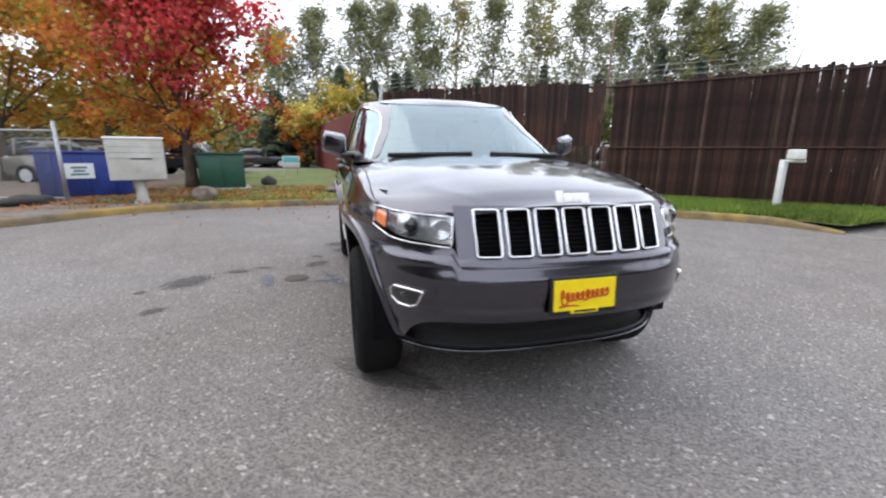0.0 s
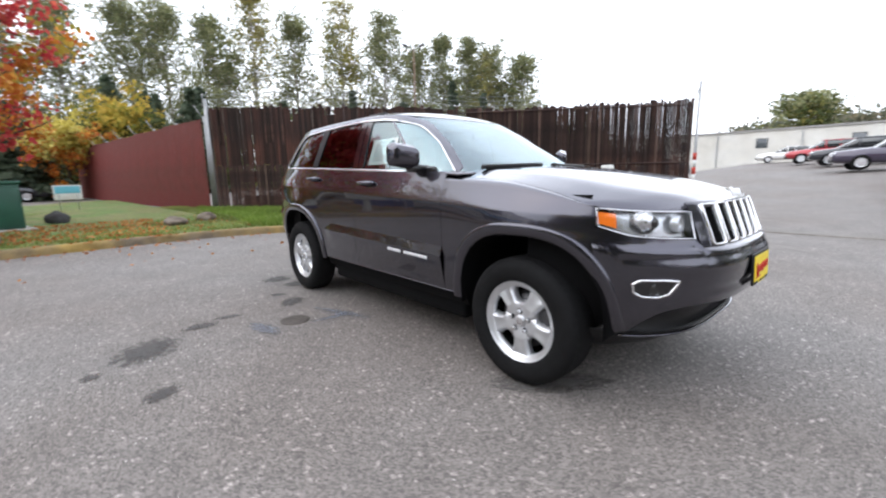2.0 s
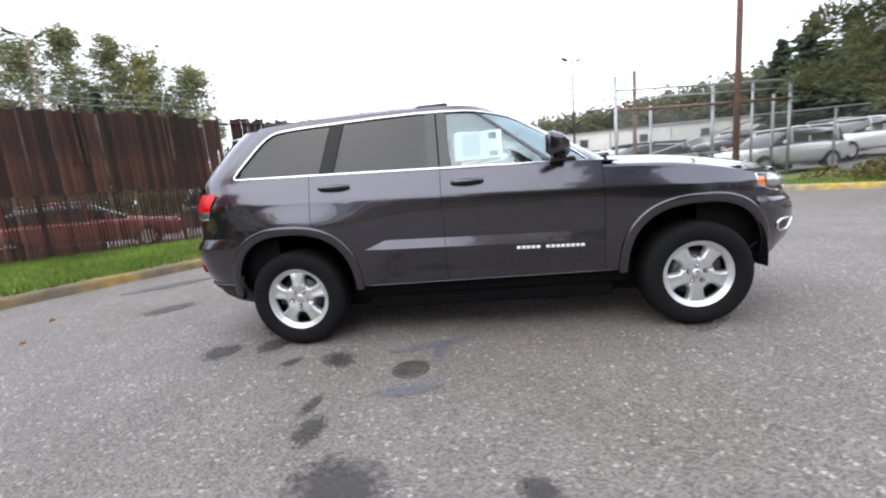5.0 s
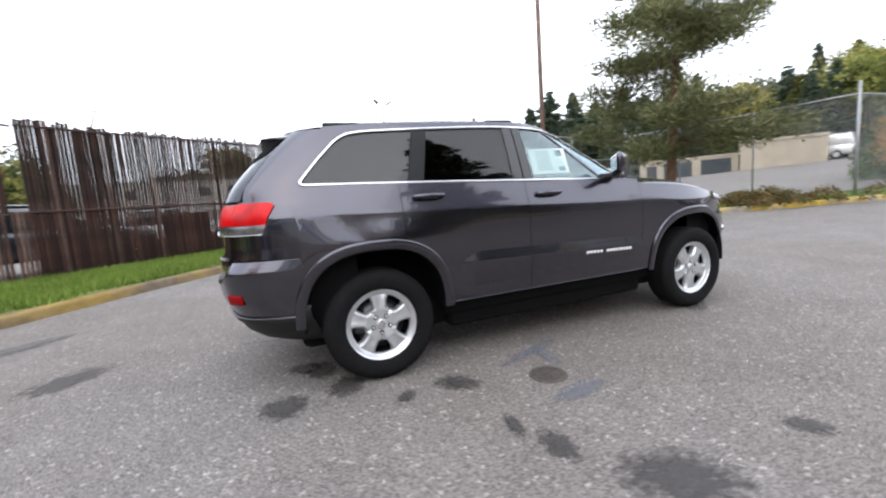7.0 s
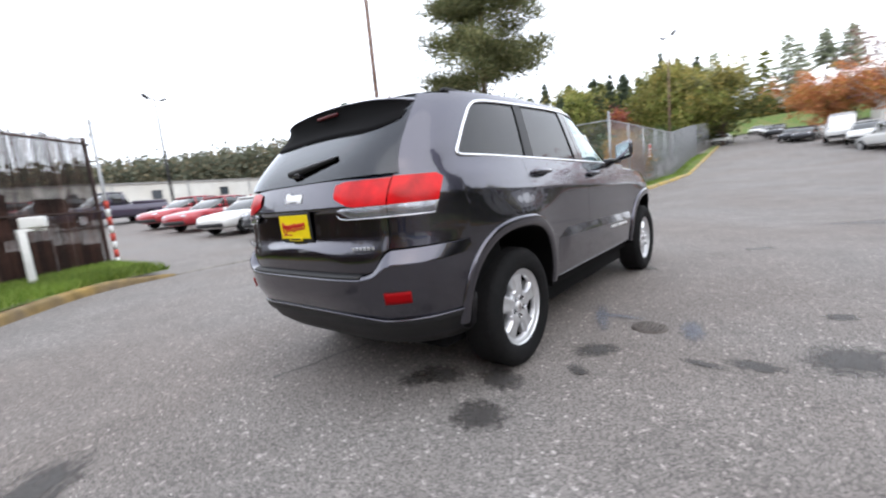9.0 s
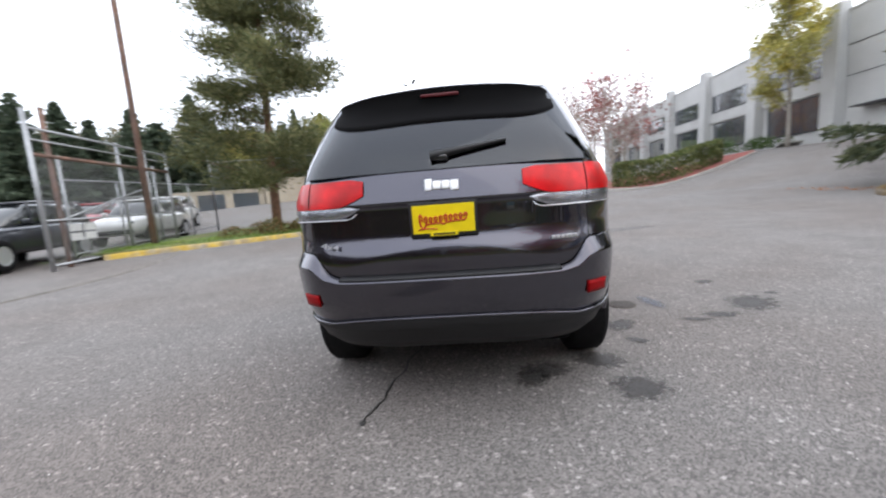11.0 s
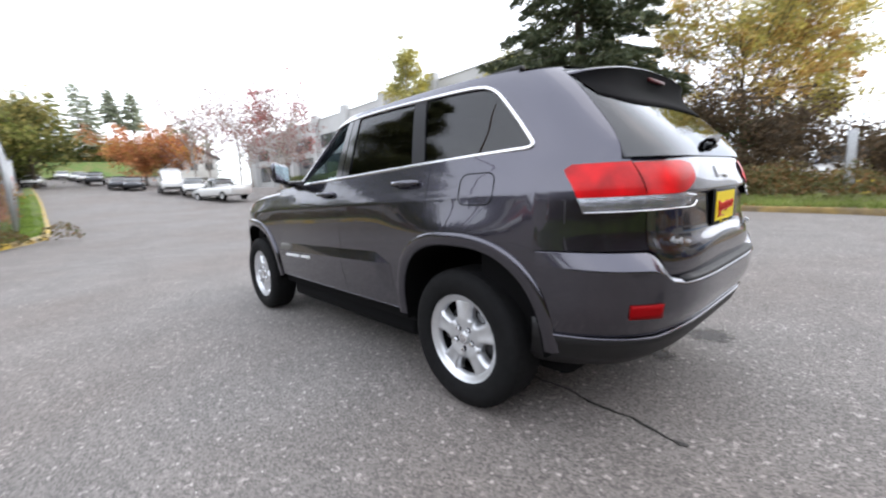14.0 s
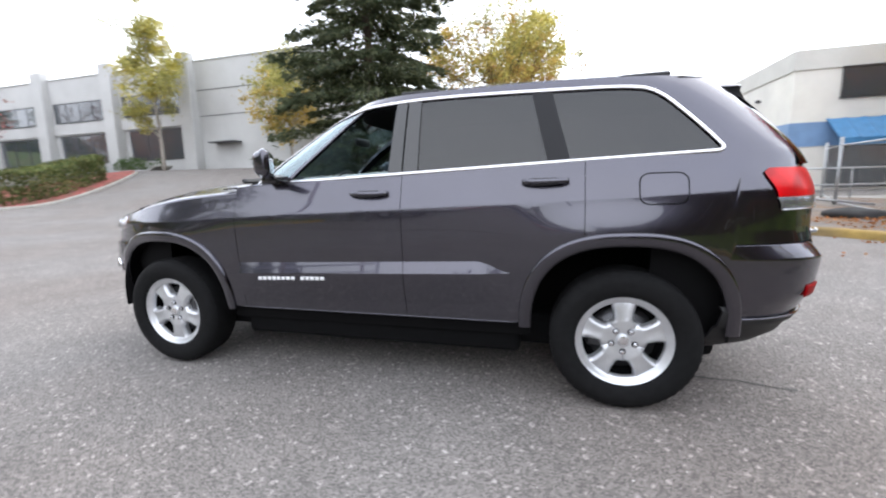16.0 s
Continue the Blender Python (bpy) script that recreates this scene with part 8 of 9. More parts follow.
part("post", tube_bm([(0, 0, -0.1), (0, 0, 0.08), (0, 0, 0.1), (0, 0, 0.6)], [0.16, 0.155, 0.11, 0.10], 16), M_CONC, mbx2)
ob = part("cabinet", box_bm(0.42, 1.02, 0.88, (0, 0, 0), bevel=0.02), mat("mailbox_paint", (0.55, 0.54, 0.50), 0.55, tint=(0.45, 0.45, 0.40), tint_scale=2, var=0.08, scale=5), mbx2)
ob.matrix_basis = Matrix.Translation((0, 0, 0.98)) @ Euler((0, radians(3), radians(16))).to_matrix().to_4x4()
part("roof_lip", box_bm(0.46, 1.06, 0.04, (0, 0, 0.45), bevel=0.01), M_WHITE, ob)
part("slot", box_bm(0.01, 0.40, 0.03, (0.214, 0.1, 0.02), bevel=0.003), M_BLACK, ob, "dark letter slot")
for k in range(3):
    part("door_gap", box_bm(0.004, 0.96, 0.005, (0.2105, 0, 0.27 - k * 0.12)), M_DISC, ob)
# blue steel bin with a white notice
M_BLUEBIN = mat("blue_steel", (0.012, 0.035, 0.22), 0.5, tint=(0.01, 0.025, 0.15), tint_scale=1.5, var=0.15, scale=4, bump=0.2, bump_scale=20)
bin1 = empty("waste_bin", "dark blue steel waste bin with a white notice", "waste bin", at=(-9.0, -7.0, 0.15))
ob = part("body", box_bm(1.5, 1.75, 1.05, (0, 0, 0.58), bevel=0.03), M_BLUEBIN, bin1)
for k in (-1, 0, 1):
    part("rib", box_bm(0.05, 0.06, 0.95, (0.76, k * 0.6, 0.58), bevel=0.01), M_BLUEBIN, bin1)
part("rim", box_bm(1.58, 1.83, 0.07, (0, 0, 1.10), bevel=0.02), M_BLUEBIN, bin1)
nt = part("notice", box_bm(0.012, 0.55, 0.36, (0.792, -0.1, 0.66), bevel=0.003), M_PAPER, bin1, "white printed notice", smooth=False)
for k, w in enumerate((0.3, 0.22, 0.34)):
    part("print_bar", box_bm(0.003, w, 0.05, (0.8, -0.1, 0.74 - k * 0.08)), M_PAPERINK, nt, smooth=False)
bin1.rotation_euler = (0, 0, radians(20))
for x, y, r in ((-3.9, -20.0, 1.5), (-0.9, -24.6, 1.62)):
    far_bin = copy_thing(bin1, Matrix.Translation((x, y, ground_h(x, y) + 0.05)) @ Euler((0, 0, r)).to_matrix().to_4x4())
    tagged(far_bin, "blue steel waste bin behind roadside bushes", "waste bin")
# green electrical cabinet
M_GREENBOX = mat("green_enamel", (0.012, 0.075, 0.045), 0.5, tint=(0.012, 0.055, 0.035), tint_scale=2, var=0.15, scale=4)
cab = empty("electrical_cabinet", "dark green steel electrical cabinet on a concrete pad", "cabinet", at=(-10.4, -4.2, 0.13))
part("pad", box_bm(1.35, 1.5, 0.14, (0, 0, 0.03), bevel=0.02), M_CONC, cab)
part("body", box_bm(1.05, 1.22, 0.98, (0, 0, 0.58), bevel=0.03), M_GREENBOX, cab)
part("lid", box_bm(1.12, 1.29, 0.07, (0, 0, 1.10), bevel=0.02), M_GREENBOX, cab)
for k in (-1, 1):
    part("door", box_bm(0.03, 0.57, 0.82, (0.53, k * 0.295, 0.56), bevel=0.01), M_GREENBOX, cab)
cab.rotation_euler = (0, 0, radians(12))
M_ROCK = mat("boulder_stone", (0.11, 0.085, 0.065), 0.9, tint=(0.17, 0.14, 0.11), tint_scale=3, var=0.3, scale=6, fine=0.2, fine_scale=60, bump=0.6, bump_scale=15)
M_ROCKDARK = mat("dark_stone", (0.03, 0.03, 0.03), 0.9, var=0.3, scale=6, bump=0.6, bump_scale=15)


def rock(x, y, r, h, mt, label):
    bm = bmesh.new()
    bmesh.ops.create_icosphere(bm, subdivisions=3, radius=1.0)
    for v in bm.verts:
        k = 1 + 0.25 * noise.noise(v.co * 1.3 + Vector((x * 3, y * 3, 0)))
        v.co = Vector((v.co.x * r * k, v.co.y * r * 0.85 * k, max(v.co.z, -0.5) * h * k))
    ob = part("boulder", bm, mt)
    ob.location = (x, y, ground_h(x, y) + 0.15 + h * 0.3)
    return tagged(ob, label, "rock", "boulders on the lawn")


rock(-7.35, -3.95, 0.34, 0.26, M_ROCK, "grey-brown boulder behind a kerb")
rock(-11.3, -3.0, 0.28, 0.25, M_ROCKDARK, "dark rounded stone on grass")
rock(-8.8, -0.9, 0.30, 0.14, M_ROCK, "low half-buried stone in grass")
rock(-9.4, -0.1, 0.26, 0.16, M_ROCK, "low half-buried stone in grass")
rock(-6.9, -7.2, 0.5, 0.16, M_ROCKDARK, "low dark stone beside a gate")
sg = empty("lawn_sign", "small white and pale-blue yard sign on stakes", "sign", at=(-17.2, -2.75, 0.2))
for k in (-1, 1):
    part("stake", tube_bm([(0, k * 0.2, 0), (0, k * 0.2, 0.5)], 0.012, 6), M_GALV, sg)
bd = part("board", box_bm(0.02, 0.62, 0.42, (0, 0, 0.52), bevel=0.004), M_WHITE, sg)
part("blue_field", box_bm(0.004, 0.56, 0.2, (0.014, 0, 0.6)), mat("sign_blue", (0.15, 0.5, 0.62), 0.5, var=0.05, scale=5), bd, "pale blue panel", smooth=False)
sg.rotation_euler = (0, 0, radians(5))
sg.scale = (1.25, 1.25, 1.25)

# --- parked vehicles in the background ---
def car_paint(name, c):
    return mat(name, c, 0.3, 0.2, var=0.05, scale=3, coat=1.0)


CP = {"white": car_paint("white_car_paint", (0.75, 0.75, 0.74)), "red": car_paint("red_car_paint", (0.35, 0.02, 0.03)), "dark": car_paint("dark_car_paint", (0.02, 0.022, 0.03)), "silver": car_paint("silver_car_paint", (0.38, 0.38, 0.38)), "plum": car_paint("plum_car_paint", (0.05, 0.04, 0.07)), "blue": car_paint("blue_car_paint", (0.05, 0.08, 0.16)), "tan": car_paint("tan_car_paint", (0.22, 0.2, 0.17))}
M_CARGLASS = mat("car_window", (0.02, 0.024, 0.026), 0.06, spec=0.8, coat=1.0)


def loft_box(stations, material, name, parent, label=""):
    """Body lofted from (x, half width, z low, z high, roundness) stations."""
    rows = []
    for x, w, z0, z1, n in stations:
        row = []
        for k in range(20):
            a = 2 * math.pi * k / 20
            c, s = math.cos(a), math.sin(a)
            y = w * math.copysign(abs(c) ** (2 / n), c)
            z = (z0 + z1) / 2 + (z1 - z0) / 2 * math.copysign(abs(s) ** (2 / n), s)
            row.append((x, y, z))
        rows.append(row)
    bm = grid_bm(rows, closed=True)
    bm.verts.ensure_lookup_table()
    bm.faces.new([bm.verts[i] for i in range(20)])
    m = len(rows) - 1
    bm.faces.new([bm.verts[m * 20 + i] for i in range(19, -1, -1)])
    bmesh.ops.recalc_face_normals(bm, faces=bm.faces)
    return part(name, bm, material, parent, label)


def small_car(kind_, color, x, y, turn, label, dz=0.0):
    """A parked vehicle: hatch, saloon, suv, pickup or van."""
    z = ground_h(x, y) + dz
    e = empty({"pickup": "parked_pickup", "van": "parked_van"}.get(kind_, "parked_car"), label, "truck" if kind_ == "pickup" else "van" if kind_ == "van" else "car", "vehicles parked round the lot", (x, y, z))
    mt = CP[color]
    L, W, H = {"saloon": (4.6, 0.88, 1.43), "hatch": (3.7, 0.82, 1.5), "suv": (4.6, 0.92, 1.68), "pickup": (5.5, 0.98, 1.85), "van": (5.6, 1.0, 2.3)}[kind_]
    h = L / 2
    lo = 0.24 if kind_ in ("saloon", "hatch") else 0.34
    bz = {"saloon": 0.92, "hatch": 0.98, "suv": 1.08, "pickup": 1.12, "van": 1.25}[kind_]
    nose = bz - (0.16 if kind_ != "van" else 0.05)
    tail = [(-h, W * 0.95, lo + 0.12, bz, 9), (-h + 0.06, W * 0.98, lo + 0.08, bz + 0.02, 9)] if kind_ == "pickup" else [(-h, W * 0.80, lo + 0.12, bz - 0.05, 4), (-h + 0.1, W * 0.93, lo, bz, 4)]
    loft_box(tail + [ (-h * 0.5, W, lo, bz + 0.02, 5), (0, W, lo, bz, 5), (h * 0.5, W * 0.98, lo, bz - 0.03, 5), (h - 0.15, W * 0.9, lo, nose, 4), (h, W * 0.74, lo + 0.12, nose - 0.12, 3.5)], mt, "body", e)
    cab_f, cab_r = {"saloon": (0.85, -1.75), "hatch": (0.75, -1.7), "suv": (0.85, -2.15), "pickup": (1.0, -0.75), "van": (1.7, -2.75)}[kind_]
    rk = 0.55 if kind_ != "van" else 0.3
    loft_box([(cab_r, W * 0.78, bz - 0.08, bz + 0.04, 3), (cab_r + (0.25 if kind_ != "saloon" else 0.55), W * 0.80, bz - 0.08, H - 0.07, 4), ((cab_f + cab_r) / 2, W * 0.82, bz - 0.08, H - 0.03, 4), (cab_f - rk - 0.1, W * 0.80, bz - 0.08, H - 0.06, 4), (cab_f + 0.15, W * 0.78, bz - 0.1, bz + 0.02, 3)], M_CARGLASS if kind_ != "van" else mt, "cabin_glass" if kind_ != "van" else "cargo_body", e, "dark windows" if kind_ != "van" else "")
    loft_box([(cab_r + (0.2 if kind_ != "saloon" else 0.5), W * 0.66, H - 0.10, H - 0.055, 3), ((cab_f + cab_r) / 2, W * 0.72, H - 0.10, H, 3), (cab_f - rk, W * 0.66, H - 0.11, H - 0.04, 3)], mt, "roof", e)
    if kind_ == "van":
        for s in (1, -1):
            part("side_window", box_bm(0.8, 0.02, 0.5, (1.1, s * W * 0.84, bz + 0.3), bevel=0.008), M_CARGLASS, e)
    for s in (1, -1):
        for px in ((cab_f + cab_r) / 2 + 0.05, cab_f - rk - 0.15, cab_r + 0.35):
            part("pillar", box_bm(0.09, 0.03, H - bz - 0.02, (px, s * W * 0.79, (H + bz) / 2 - 0.03), bevel=0.01, turn=Euler((s * 0.13, 0, 0)).to_matrix().to_4x4()), mt, e)
        part("head_lamp", box_bm(0.16, 0.3, 0.14, (h - 0.12, s * W * 0.62, nose - 0.14), bevel=0.04), M_LAMPSILVER, e)
        part("tail_lamp", box_bm(0.10, 0.2, 0.2, (-h + 0.07, s * W * 0.72, bz - 0.2), bevel=0.03), M_RED, e)
        part("door_mirror", box_bm(0.12, 0.16, 0.12, (cab_f - 0.2, s * (W + 0.05), bz + 0.06), bevel=0.03), mt, e)
        R = 0.31 if kind_ in ("saloon", "hatch") else 0.37
        for px in (h * 0.62, -h * 0.6):
            wl = part("wheel", lathe_bm([(0.0, 0.08), (R * 0.6, 0.085), (R * 0.66, 0.10), (R * 0.95, 0.10), (R, 0.07), (R, -0.09), (0.0, -0.1)], 24), M_RUBBER, e)
            wl.matrix_basis = Matrix.Translation((px, s * (W - 0.08), R)) @ (Euler((0, 0, math.pi)).to_matrix().to_4x4() if s < 0 else Matrix())
            part("rim", lathe_bm([(0.0, 0.105), (R * 0.2, 0.10), (R * 0.5, 0.092), (R * 0.62, 0.104)], 10), M_SILVER, wl, smooth=False)
    part("bumper", box_bm(0.12, W * 1.5, 0.16, (h - 0.03, 0, lo + 0.14), bevel=0.05), M_BLACK, e)
    if kind_ == "pickup":
        part("bed", box_bm(1.75, W * 1.66, 0.05, (-1.75, 0, bz + 0.01), bevel=0.01), M_BLACK, e, "black open bed")
        for s in (1, -1):
            part("bed_side", box_bm(1.9, 0.07, 0.16, (-1.75, s * W * 0.9, bz + 0.05), bevel=0.02), mt, e)
    e.rotation_euler = (0, 0, turn)
    return e


small_car("suv", "white", 10.8, 12.9, radians(196), "white compact car behind chain-link")
small_car("suv", "dark", 5.2, 11.9, radians(196), "black car just inside the lot gate")
small_car("saloon", "white", 4.9, 15.2, radians(198), "white hatchback in the lot row")
small_car("saloon", "red", 4.7, 18.3, radians(198), "red saloon in the lot row")
small_car("saloon", "red", 4.6, 21.4, radians(198), "red hatchback in the lot row")
small_car("saloon", "red", 14.2, 18.6, radians(205), "red saloon in the lot row")
small_car("suv", "white", 15.5, 15.6, radians(200), "white car in the lot row")
small_car("suv", "silver", 17.0, 19.0, radians(200), "silver car in the lot row")
small_car("pickup", "plum", 2.6, 27.5, radians(192), "dark plum pickup before a long white building")
small_car("suv", "dark", 0.6, 33.0, radians(192), "dark car before a long white building")
small_car("suv", "red", -1.4, 38.0, radians(192), "red sport-utility car before a long white building")
small_car("saloon", "white", -4.6, 45.0, radians(192), "white saloon before a long white building")
small_car("saloon", "dark", -10.5, 31.5, radians(185), "dark saloon behind the rusty fence")
small_car("saloon", "dark", 16.5, 26, radians(195), "dark car in the lot")
small_car("saloon", "red", -11.0, 6.6, radians(37), "red car glimpsed behind rusty slats")
small_car("suv", "dark", -7.4, 9.4, radians(37), "dark car glimpsed behind rusty slats")
small_car("saloon", "white", -5.2, 13.0, radians(20), "white car glimpsed behind rusty slats")
small_car("suv", "tan", -14.5, -9.6, radians(75), "grey-brown sport-utility car in the west car park")
small_car("pickup", "dark", -20.5, -7.8, radians(80), "black pickup in the west car park")
small_car("saloon", "white", -25, -8.5, radians(85), "white car in the west car park")
small_car("saloon", "dark", -30, -5.8, radians(85), "dark car in the west car park")
small_car("pickup", "white", 34.6, -7.4, radians(18), "white pickup at the roadside")
small_car("van", "white", 44.0, -5.6, radians(175), "white van at the roadside")
small_car("suv", "white", 39.6, -6.6, radians(168), "white service truck at the roadside")
small_car("saloon", "dark", 51.5, -3.6, radians(170), "dark car at the roadside")
small_car("saloon", "dark", 54.0, -2.6, radians(170), "dark car at the roadside")
small_car("suv", "dark", 65.0, -1.2, radians(172), "dark car far along the road")
for x, y in ((71.5, -0.6), (77.5, 0.0), (84.0, 1.6)):
    small_car("saloon", "white", x, y, radians(172), "white car far along the road")
small_car("saloon", "white", 64.0, 4.4, radians(175), "white car far along the road")
small_car("van", "white", -5.2, -21.0, radians(85), "white van beside a white building")
small_car("pickup", "white", -1.6, -21.5, radians(80), "white pickup behind bushes")

# --- buildings ---
M_WALLW = mat("off_white_wall", (0.62, 0.61, 0.57), 0.8, tint=(0.55, 0.53, 0.48), tint_scale=0.25, var=0.08, scale=1.0, fine=0.06, fine_scale=30, bump=0.15, bump_scale=25)
M_WALLC = mat("tilt_up_concrete", (0.52, 0.52, 0.51), 0.85, tint=(0.46, 0.46, 0.45), tint_scale=0.2, var=0.08, scale=0.8, fine=0.06, fine_scale=30, bump=0.2, bump_scale=20)
M_WALLT = mat("tan_block_wall", (0.44, 0.38, 0.29), 0.85, tint=(0.40, 0.34, 0.26), tint_scale=0.3, var=0.08, scale=1.0, bump=0.2, bump_scale=20)
M_PALECREAM = mat("cream_wall", (0.80, 0.78, 0.71), 0.8, tint=(0.73, 0.71, 0.66), tint_scale=0.3, var=0.06, scale=1.0, bump=0.15, bump_scale=25)
M_BLUEWALL = mat("blue_band", (0.19, 0.32, 0.52), 0.6, var=0.1, scale=2)
M_AWNING = mat("blue_awning", (0.05, 0.20, 0.40), 0.5, var=0.12, scale=3)
M_WINDOW = mat("office_glass", (0.05, 0.06, 0.07), 0.05, spec=0.9, coat=1.0)
M_FRAME = mat("dark_window_frame", (0.05, 0.05, 0.055), 0.5, 0.3)
M_ROOFING = mat("grey_roofing", (0.28, 0.27, 0.26), 0.9, var=0.15, scale=2)


def window_on(parent, c, along, w, h, out, mullions=0, glassm=None, name="window"):
    """Window set into a wall: frame proud of the wall, panes behind it, mullions."""
    a = Vector(along).normalized()
    o = Vector(out).normalized()
    m = Matrix(((a.x, o.x, 0, c[0]), (a.y, o.y, 0, c[1]), (a.z, o.z, 1, c[2]), (0, 0, 0, 1)))
    pane = part(name, box_bm(w, 0.06, h, (0, 0.02, 0)), glassm or M_WINDOW, parent, smooth=False)
    pane.matrix_basis = m
    t = 0.07
    bm = bmesh.new()
    for x, z, sx, sz in ((0, h / 2, w + 2 * t, t), (0, -h / 2, w + 2 * t, t), (-w / 2, 0, t, h), (w / 2, 0, t, h)):
        box_bm(sx, 0.10, sz, (x, 0.035, z), bm=bm)
    part("window_frame", bm, M_FRAME, pane, smooth=False)
    for k in range(mullions):
        part("mullion", box_bm(0.05, 0.09, h, (-w / 2 + w * (k + 1) / (mullions + 1), 0.035, 0)), M_FRAME, pane, smooth=False)
    return pane


# concrete offices up the drive: facade along y = -25.5
off = empty("office_building", "two-storey pale concrete office block with tall pilasters", "building")
OZ, OT = 2.2, 11.1
part("wall", box_bm(66, 14, OT - OZ + 2, (49, -32.5, (OZ + OT) / 2 - 1), bevel=0.02), M_WALLC, off, smooth=False)
part("roof", box_bm(65, 13, 0.2, (49, -32.5, OT - 0.35)), M_ROOFING, off, smooth=False)
part("parapet_cap", box_bm(66.1, 0.35, 0.12, (49, -25.6, OT + 0.06), bevel=0.02), M_WALLC, off, smooth=False)
for k in range(7):
    x = 27.9 + 8.3 * k
    bm = box_bm(1.25, 1.1, OT - OZ + 2.6, (0, 0, 0), bevel=0.05)
    for v in bm.verts:
        if v.co.z > 0 and v.co.y > 0:
            v.co.y -= 0.35
    ob = part("pilaster", bm, M_WALLC, off, smooth=False)
    ob.location = (x, -25.15, (OZ + OT) / 2 - 0.6)
    if k < 6:
        window_on(off, (x + 4.15, -25.5, 8.2), (1, 0, 0), 6.2, 1.65, (0, 1, 0), 3)
        window_on(off, (x + 4.15, -25.5, 4.9), (1, 0, 0), 5.6, 2.5, (0, 1, 0), 2, M_WINDOW)
        part("spandrel", box_bm(7.0, 0.18, 0.9, (x + 4.15, -25.42, 6.75), bevel=0.02), M_WALLC, off, smooth=False)
for z in (6.9, 8.9):
    part("wall_joint", box_bm(11.0, 0.03, 0.05, (21.7, -25.49, z)), M_FRAME, off, smooth=False)
part("stair", box_bm(2.2, 1.6, 0.12, (31.2, -24.2, 2.6), turn=Euler((0, 0.4, 0)).to_matrix().to_4x4()), M_CONC, off, smooth=False)
part("entry_canopy", box_bm(2.4, 1.0, 0.10, (24.6, -25.0, 4.7), bevel=0.01), M_FRAME, off, smooth=False)

# white and blue workshop to the south-west
wsb = empty("workshop_building", "two-storey cream building with blue band and blue awning", "building")
WX, WY, WH = -11.1, -19.8, 6.1
part("wall", box_bm(12, 36, WH + 0.4, (WX - 6, WY - 18, WH / 2 - 0.2), bevel=0.02), M_PALECREAM, wsb, smooth=False)
part("parapet_band", box_bm(12.12, 36.12, 0.85, (WX - 6, WY - 18, WH - 0.3), bevel=0.02), M_WALLW, wsb, smooth=False)
part("blue_band", box_bm(12.06, 36.06, 1.05, (WX - 6, WY - 18, 2.62)), M_BLUEWALL, wsb, "blue painted band", smooth=False)
window_on(wsb, (WX - 4.6, WY, 4.75), (-1, 0, 0), 5.6, 1.25, (0, 1, 0), 2)
window_on(wsb, (WX - 4.6, WY, 1.15), (-1, 0, 0), 6.0, 1.75, (0, 1, 0), 4)
rows = []
for k in range(41):
    x = WX - 1.35 - 6.8 * k / 40
    d = 0.03 if k % 4 == 0 else 0.0
    rows.append([(x, WY + 0.04, 3.25 + d), (x, WY + 1.1 + d, 2.35 + d), (x, WY + 1.12, 2.05)])
thick(part("awning", grid_bm(rows), M_AWNING, wsb, "ribbed blue metal awning", smooth=False), 0.03)
part("wall_lamp", box_bm(0.2, 0.2, 0.14, (WX + 0.1, WY - 3.2, 4.6), bevel=0.03), M_DISC, wsb)
# ramp wall and handrail before the workshop
ramp = empty("handrail", "galvanised pipe handrail along a concrete ramp", "handrail", kind="structure")
part("ramp_slab", box_bm(7.0, 1.6, 0.12, (-10.3, -14.2, 0.08), bevel=0.02), M_CONC, ramp, smooth=False)
for x in (-7.2, -8.7, -10.2, -11.7, -13.2):
    part("post", tube_bm([(x, -13.5, 0), (x, -13.5, 1.15)], 0.025, 8), M_GALV, ramp)
for z in (0.6, 1.13):
    part("rail", tube_bm([(-7.2, -13.5, z), (-13.6, -13.5, z)], 0.024, 8), M_GALV, ramp)
part("rail", tube_bm([(-5.4, -12.6, 0.62), (-8.6, -9.6, 0.25)], 0.03, 8), M_GALV, ramp)
barrier = empty("road_barrier", "orange and white road barrier near bushes", "barrier", at=(-4.4, -17.5, 0.15))
for z in (0.45, 0.9):
    part("board", box_bm(2.4, 0.05, 0.28, (0, 0, z), bevel=0.01), mat("barrier_orange", (0.62, 0.16, 0.04), 0.6, var=0.15, scale=4), barrier, smooth=False)
for x in (-1.0, 1.0):
    part("leg", box_bm(0.07, 0.5, 1.15, (x, 0, 0.55), bevel=0.01), M_WHITE, barrier, smooth=False)

# long low white warehouse north of the lot
wh = empty("white_warehouse", "long low off-white warehouse with small windows", "building")
part("wall", box_bm(110, 20, 6.6, (18, 78, 2.9), bevel=0.02), M_WALLW, wh, smooth=False)
part("roof_edge", box_bm(110.4, 20.4, 0.22, (18, 78, 6.3), bevel=0.02), M_ROOFING, wh, smooth=False)
for k in range(9):
    x = -30 + k * 9.4
    window_on(wh, (x, 68.0, 4.6), (1, 0, 0), 1.2, 1.2, (0, -1, 0), 0)
    part("downpipe", box_bm(0.12, 0.12, 6.0, (x + 4.2, 67.9, 3.0)), M_GALV, wh, smooth=False)
for x in (6, 34):
    part("loading_door", box_bm(3.0, 0.12, 3.2, (x, 67.95, 2.0), bevel=0.02), M_GALV, wh, smooth=False)
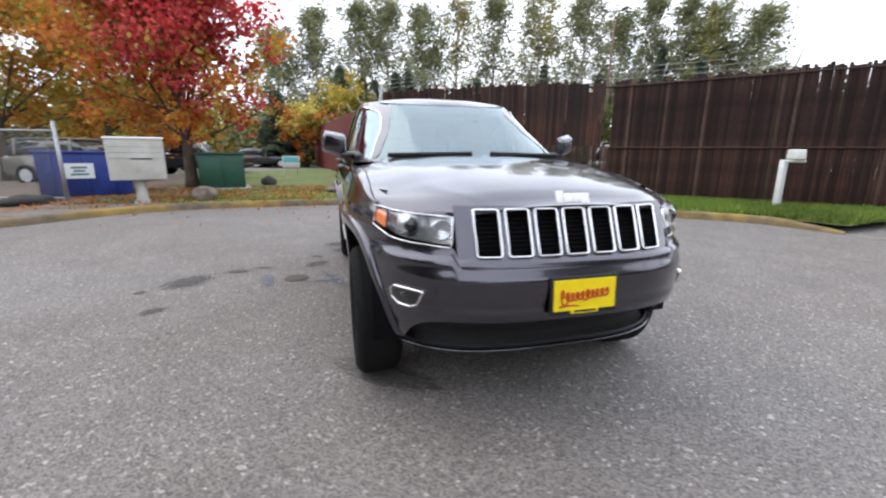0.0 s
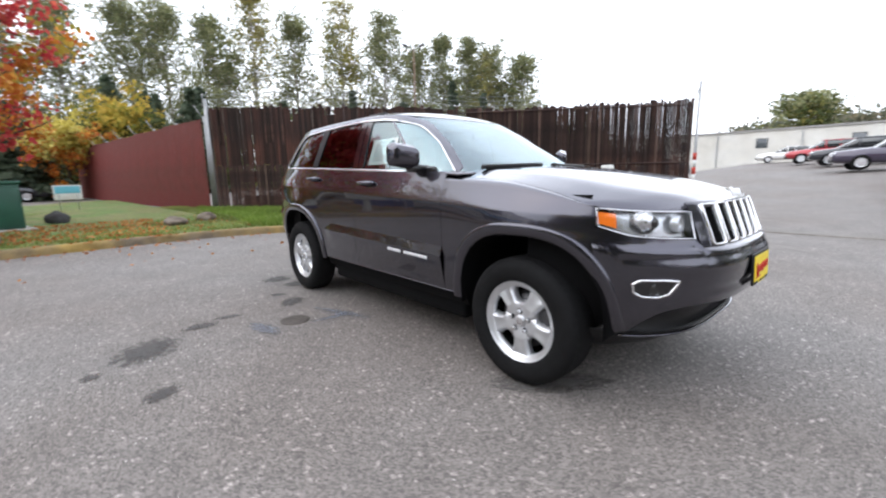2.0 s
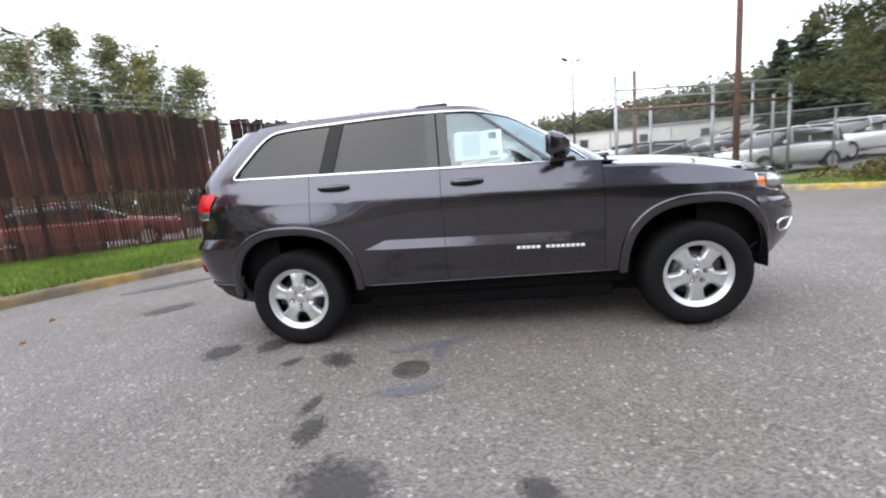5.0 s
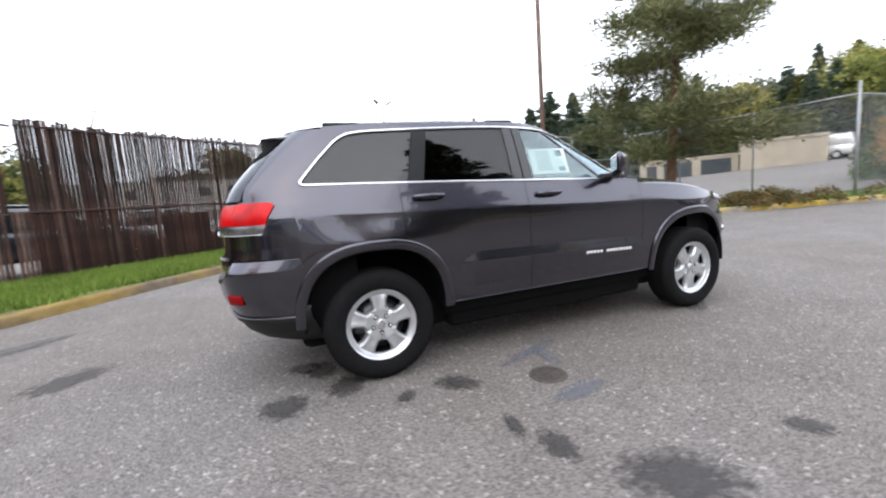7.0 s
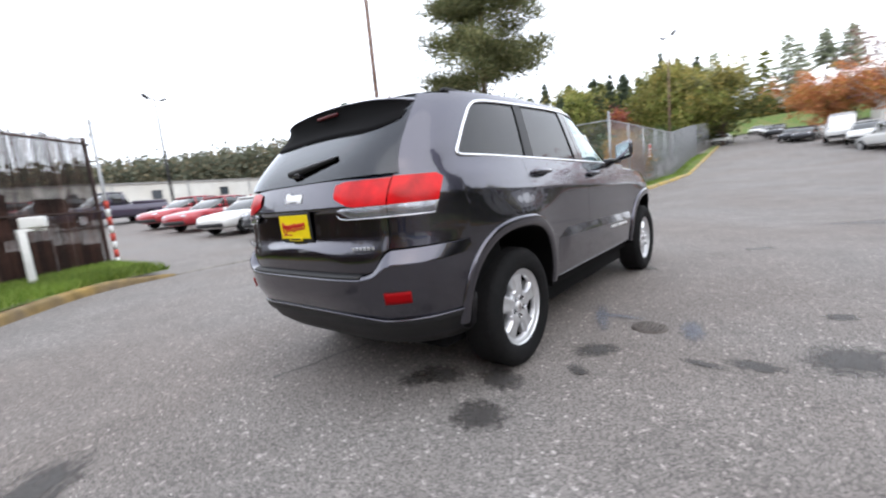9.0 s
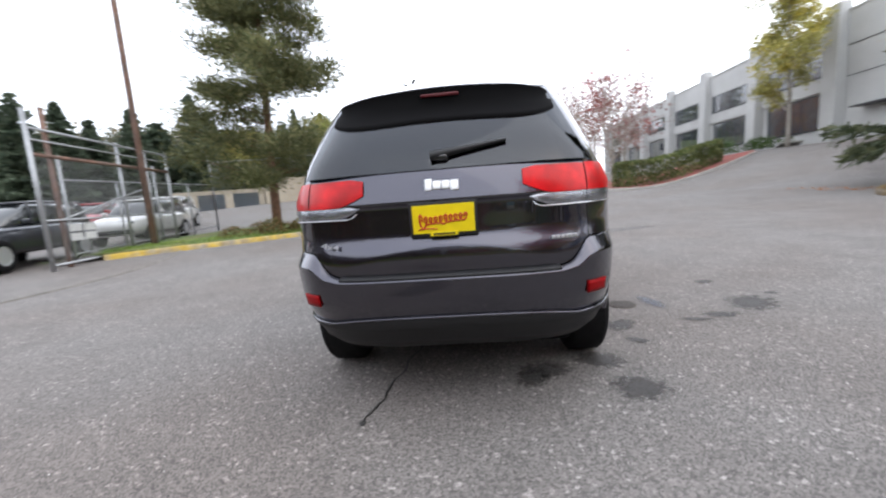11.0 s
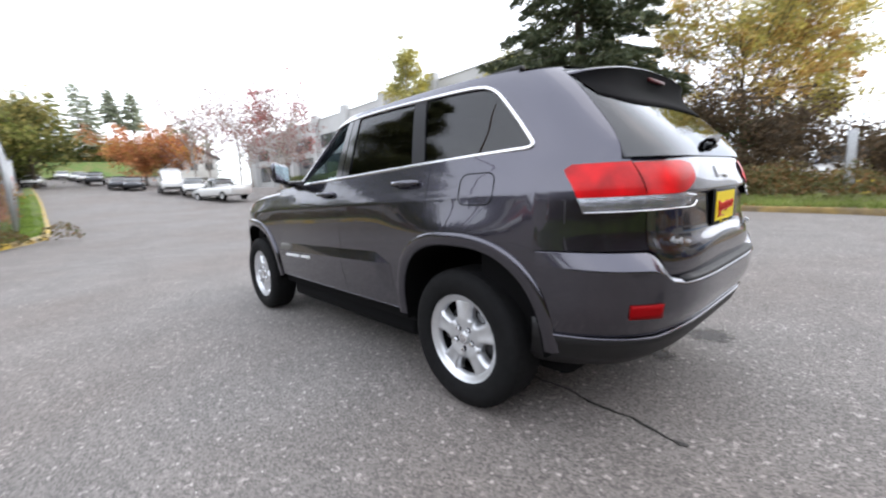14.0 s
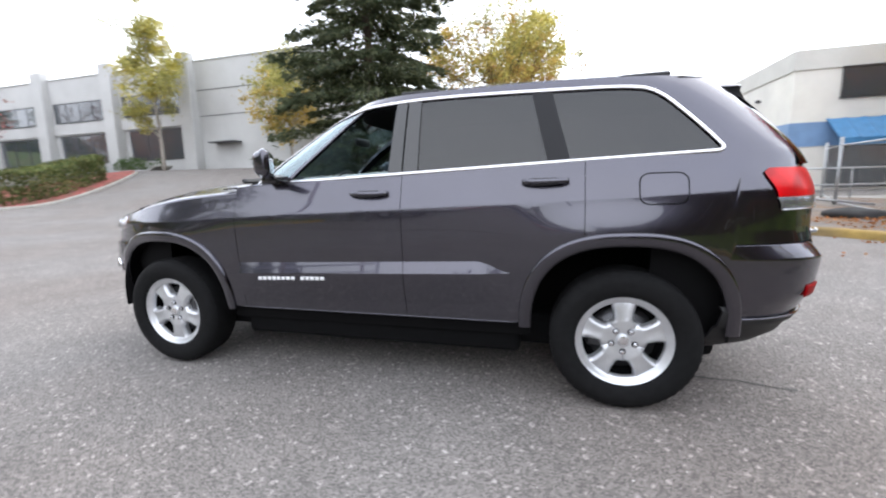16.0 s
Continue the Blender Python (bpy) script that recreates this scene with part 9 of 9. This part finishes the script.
# tan block building beyond the chain-link
tb = empty("tan_building", "low tan block building with garage doors", "building")
m = Matrix.Translation((38.6, 27.0, 0.7)) @ Euler((0, 0, radians(123))).to_matrix().to_4x4()
tb.matrix_basis = m
part("wall", box_bm(6.4, 11, 4.1, (-7.2, -5.5, 1.65), bevel=0.02), M_WALLT, tb, smooth=False)
part("parapet", box_bm(6.6, 11.2, 0.25, (-7.2, -5.5, 3.6), bevel=0.02), M_WALLT, tb, smooth=False)
part("wall", box_bm(9.0, 10, 3.2, (0.6, -5.6, 1.05), bevel=0.02), M_WALLT, tb, smooth=False)
part("parapet", box_bm(9.2, 10.2, 0.2, (0.6, -5.6, 2.6), bevel=0.02), M_WALLT, tb, smooth=False)
for x, w in ((-2.0, 2.6), (1.4, 2.6), (3.9, 1.0)):
    part("garage_door" if w > 2 else "door", box_bm(w, 0.12, 2.3 if w > 2 else 2.1, (x, -0.58, 1.15 if w > 2 else 1.05), bevel=0.01), M_WINDOW if w > 2 else M_FRAME, tb, smooth=False)
small_car("van", "white", 46.0, 20.0, radians(100), "white box truck beyond chain-link")
def mesh_gable(x):
    """Triangular end wall of the low house."""
    bm = bmesh.new()
    v = [bm.verts.new((x + d, y, z)) for d in (-0.1, 0.1) for y, z in ((-20.5, 3.7), (-13.5, 3.7), (-17, 5.9))]
    for f in ((0, 1, 2), (5, 4, 3), (0, 3, 4, 1), (1, 4, 5, 2), (2, 5, 3, 0)):
        bm.faces.new([v[i] for i in f])
    bmesh.ops.recalc_face_normals(bm, faces=bm.faces)
    return bm


# low house behind the bare trees
hs = empty("far_house", "low grey house behind bare trees", "house", at=(18, 1.5, 4.2))
for x in (61.5, 70.5):
    part("gable", mesh_gable(x), M_WALLW, hs, smooth=False)
part("wall", box_bm(9, 7, 3.2, (66, -17, 2.3), bevel=0.02), M_WALLW, hs, smooth=False)
rows = [[(61, -21.2, 3.8), (61, -17, 6.2), (61, -12.8, 3.8)], [(71, -21.2, 3.8), (71, -17, 6.2), (71, -12.8, 3.8)]]
thick(part("roof", grid_bm(rows), M_ROOFING, hs, smooth=False), 0.15)
for y in (-19.2, -16.8, -14.6):
    window_on(hs, (61.5, y, 2.6), (0, 1, 0), 1.0, 1.2, (-1, 0, 0), 1)

# yellow hydrant, square post and pipe rail beside the south kerb
M_HYD = mat("hydrant_paint", (0.62, 0.44, 0.02), 0.5, tint=(0.45, 0.30, 0.03), tint_scale=6, var=0.12, scale=9)
hyd = empty("fire_hydrant", "yellow painted fire hydrant in rough grass", "hydrant", at=(-2.3, -15.0, 0.2))
part("barrel", lathe_bm([(0.0, 0.0), (0.17, 0.0), (0.17, 0.05), (0.12, 0.06), (0.115, 0.5), (0.16, 0.52), (0.16, 0.57), (0.13, 0.6), (0.10, 0.68), (0.04, 0.73), (0.035, 0.79), (0.0, 0.79)], 20), M_HYD, hyd)
for a in (0, 90, 180):
    c, s = math.cos(radians(a)), math.sin(radians(a))
    part("outlet_cap", tube_bm([(0.1 * c, 0.1 * s, 0.42), (0.2 * c, 0.2 * s, 0.42)], 0.065, 12), M_HYD, hyd)
sqp = part("square_post", box_bm(0.22, 0.22, 2.1, (0, 0, 1.0), bevel=0.015), M_GALV)
sqp.location = (-1.9, -15.6, 0.15)
tagged(sqp, "weathered grey square post beside bushes", "post")

# warning sign wired to the chain-link
fs = empty("fence_sign", "small red and white warning sign on chain-link", "sign", at=(21.87, 3.70, 2.2))
bd = part("board", box_bm(0.5, 0.012, 0.7, (0, 0, 0), bevel=0.004), M_WHITE, fs, smooth=False)
part("red_band", box_bm(0.46, 0.004, 0.2, (0, -0.009, 0.22)), mat("sign_red", (0.5, 0.03, 0.03), 0.5), bd, smooth=False)
for k in range(3):
    part("print_bar", box_bm(0.38 - 0.06 * k, 0.004, 0.06, (0, -0.009, 0.02 - 0.12 * k)), M_REDDARK, bd, smooth=False)
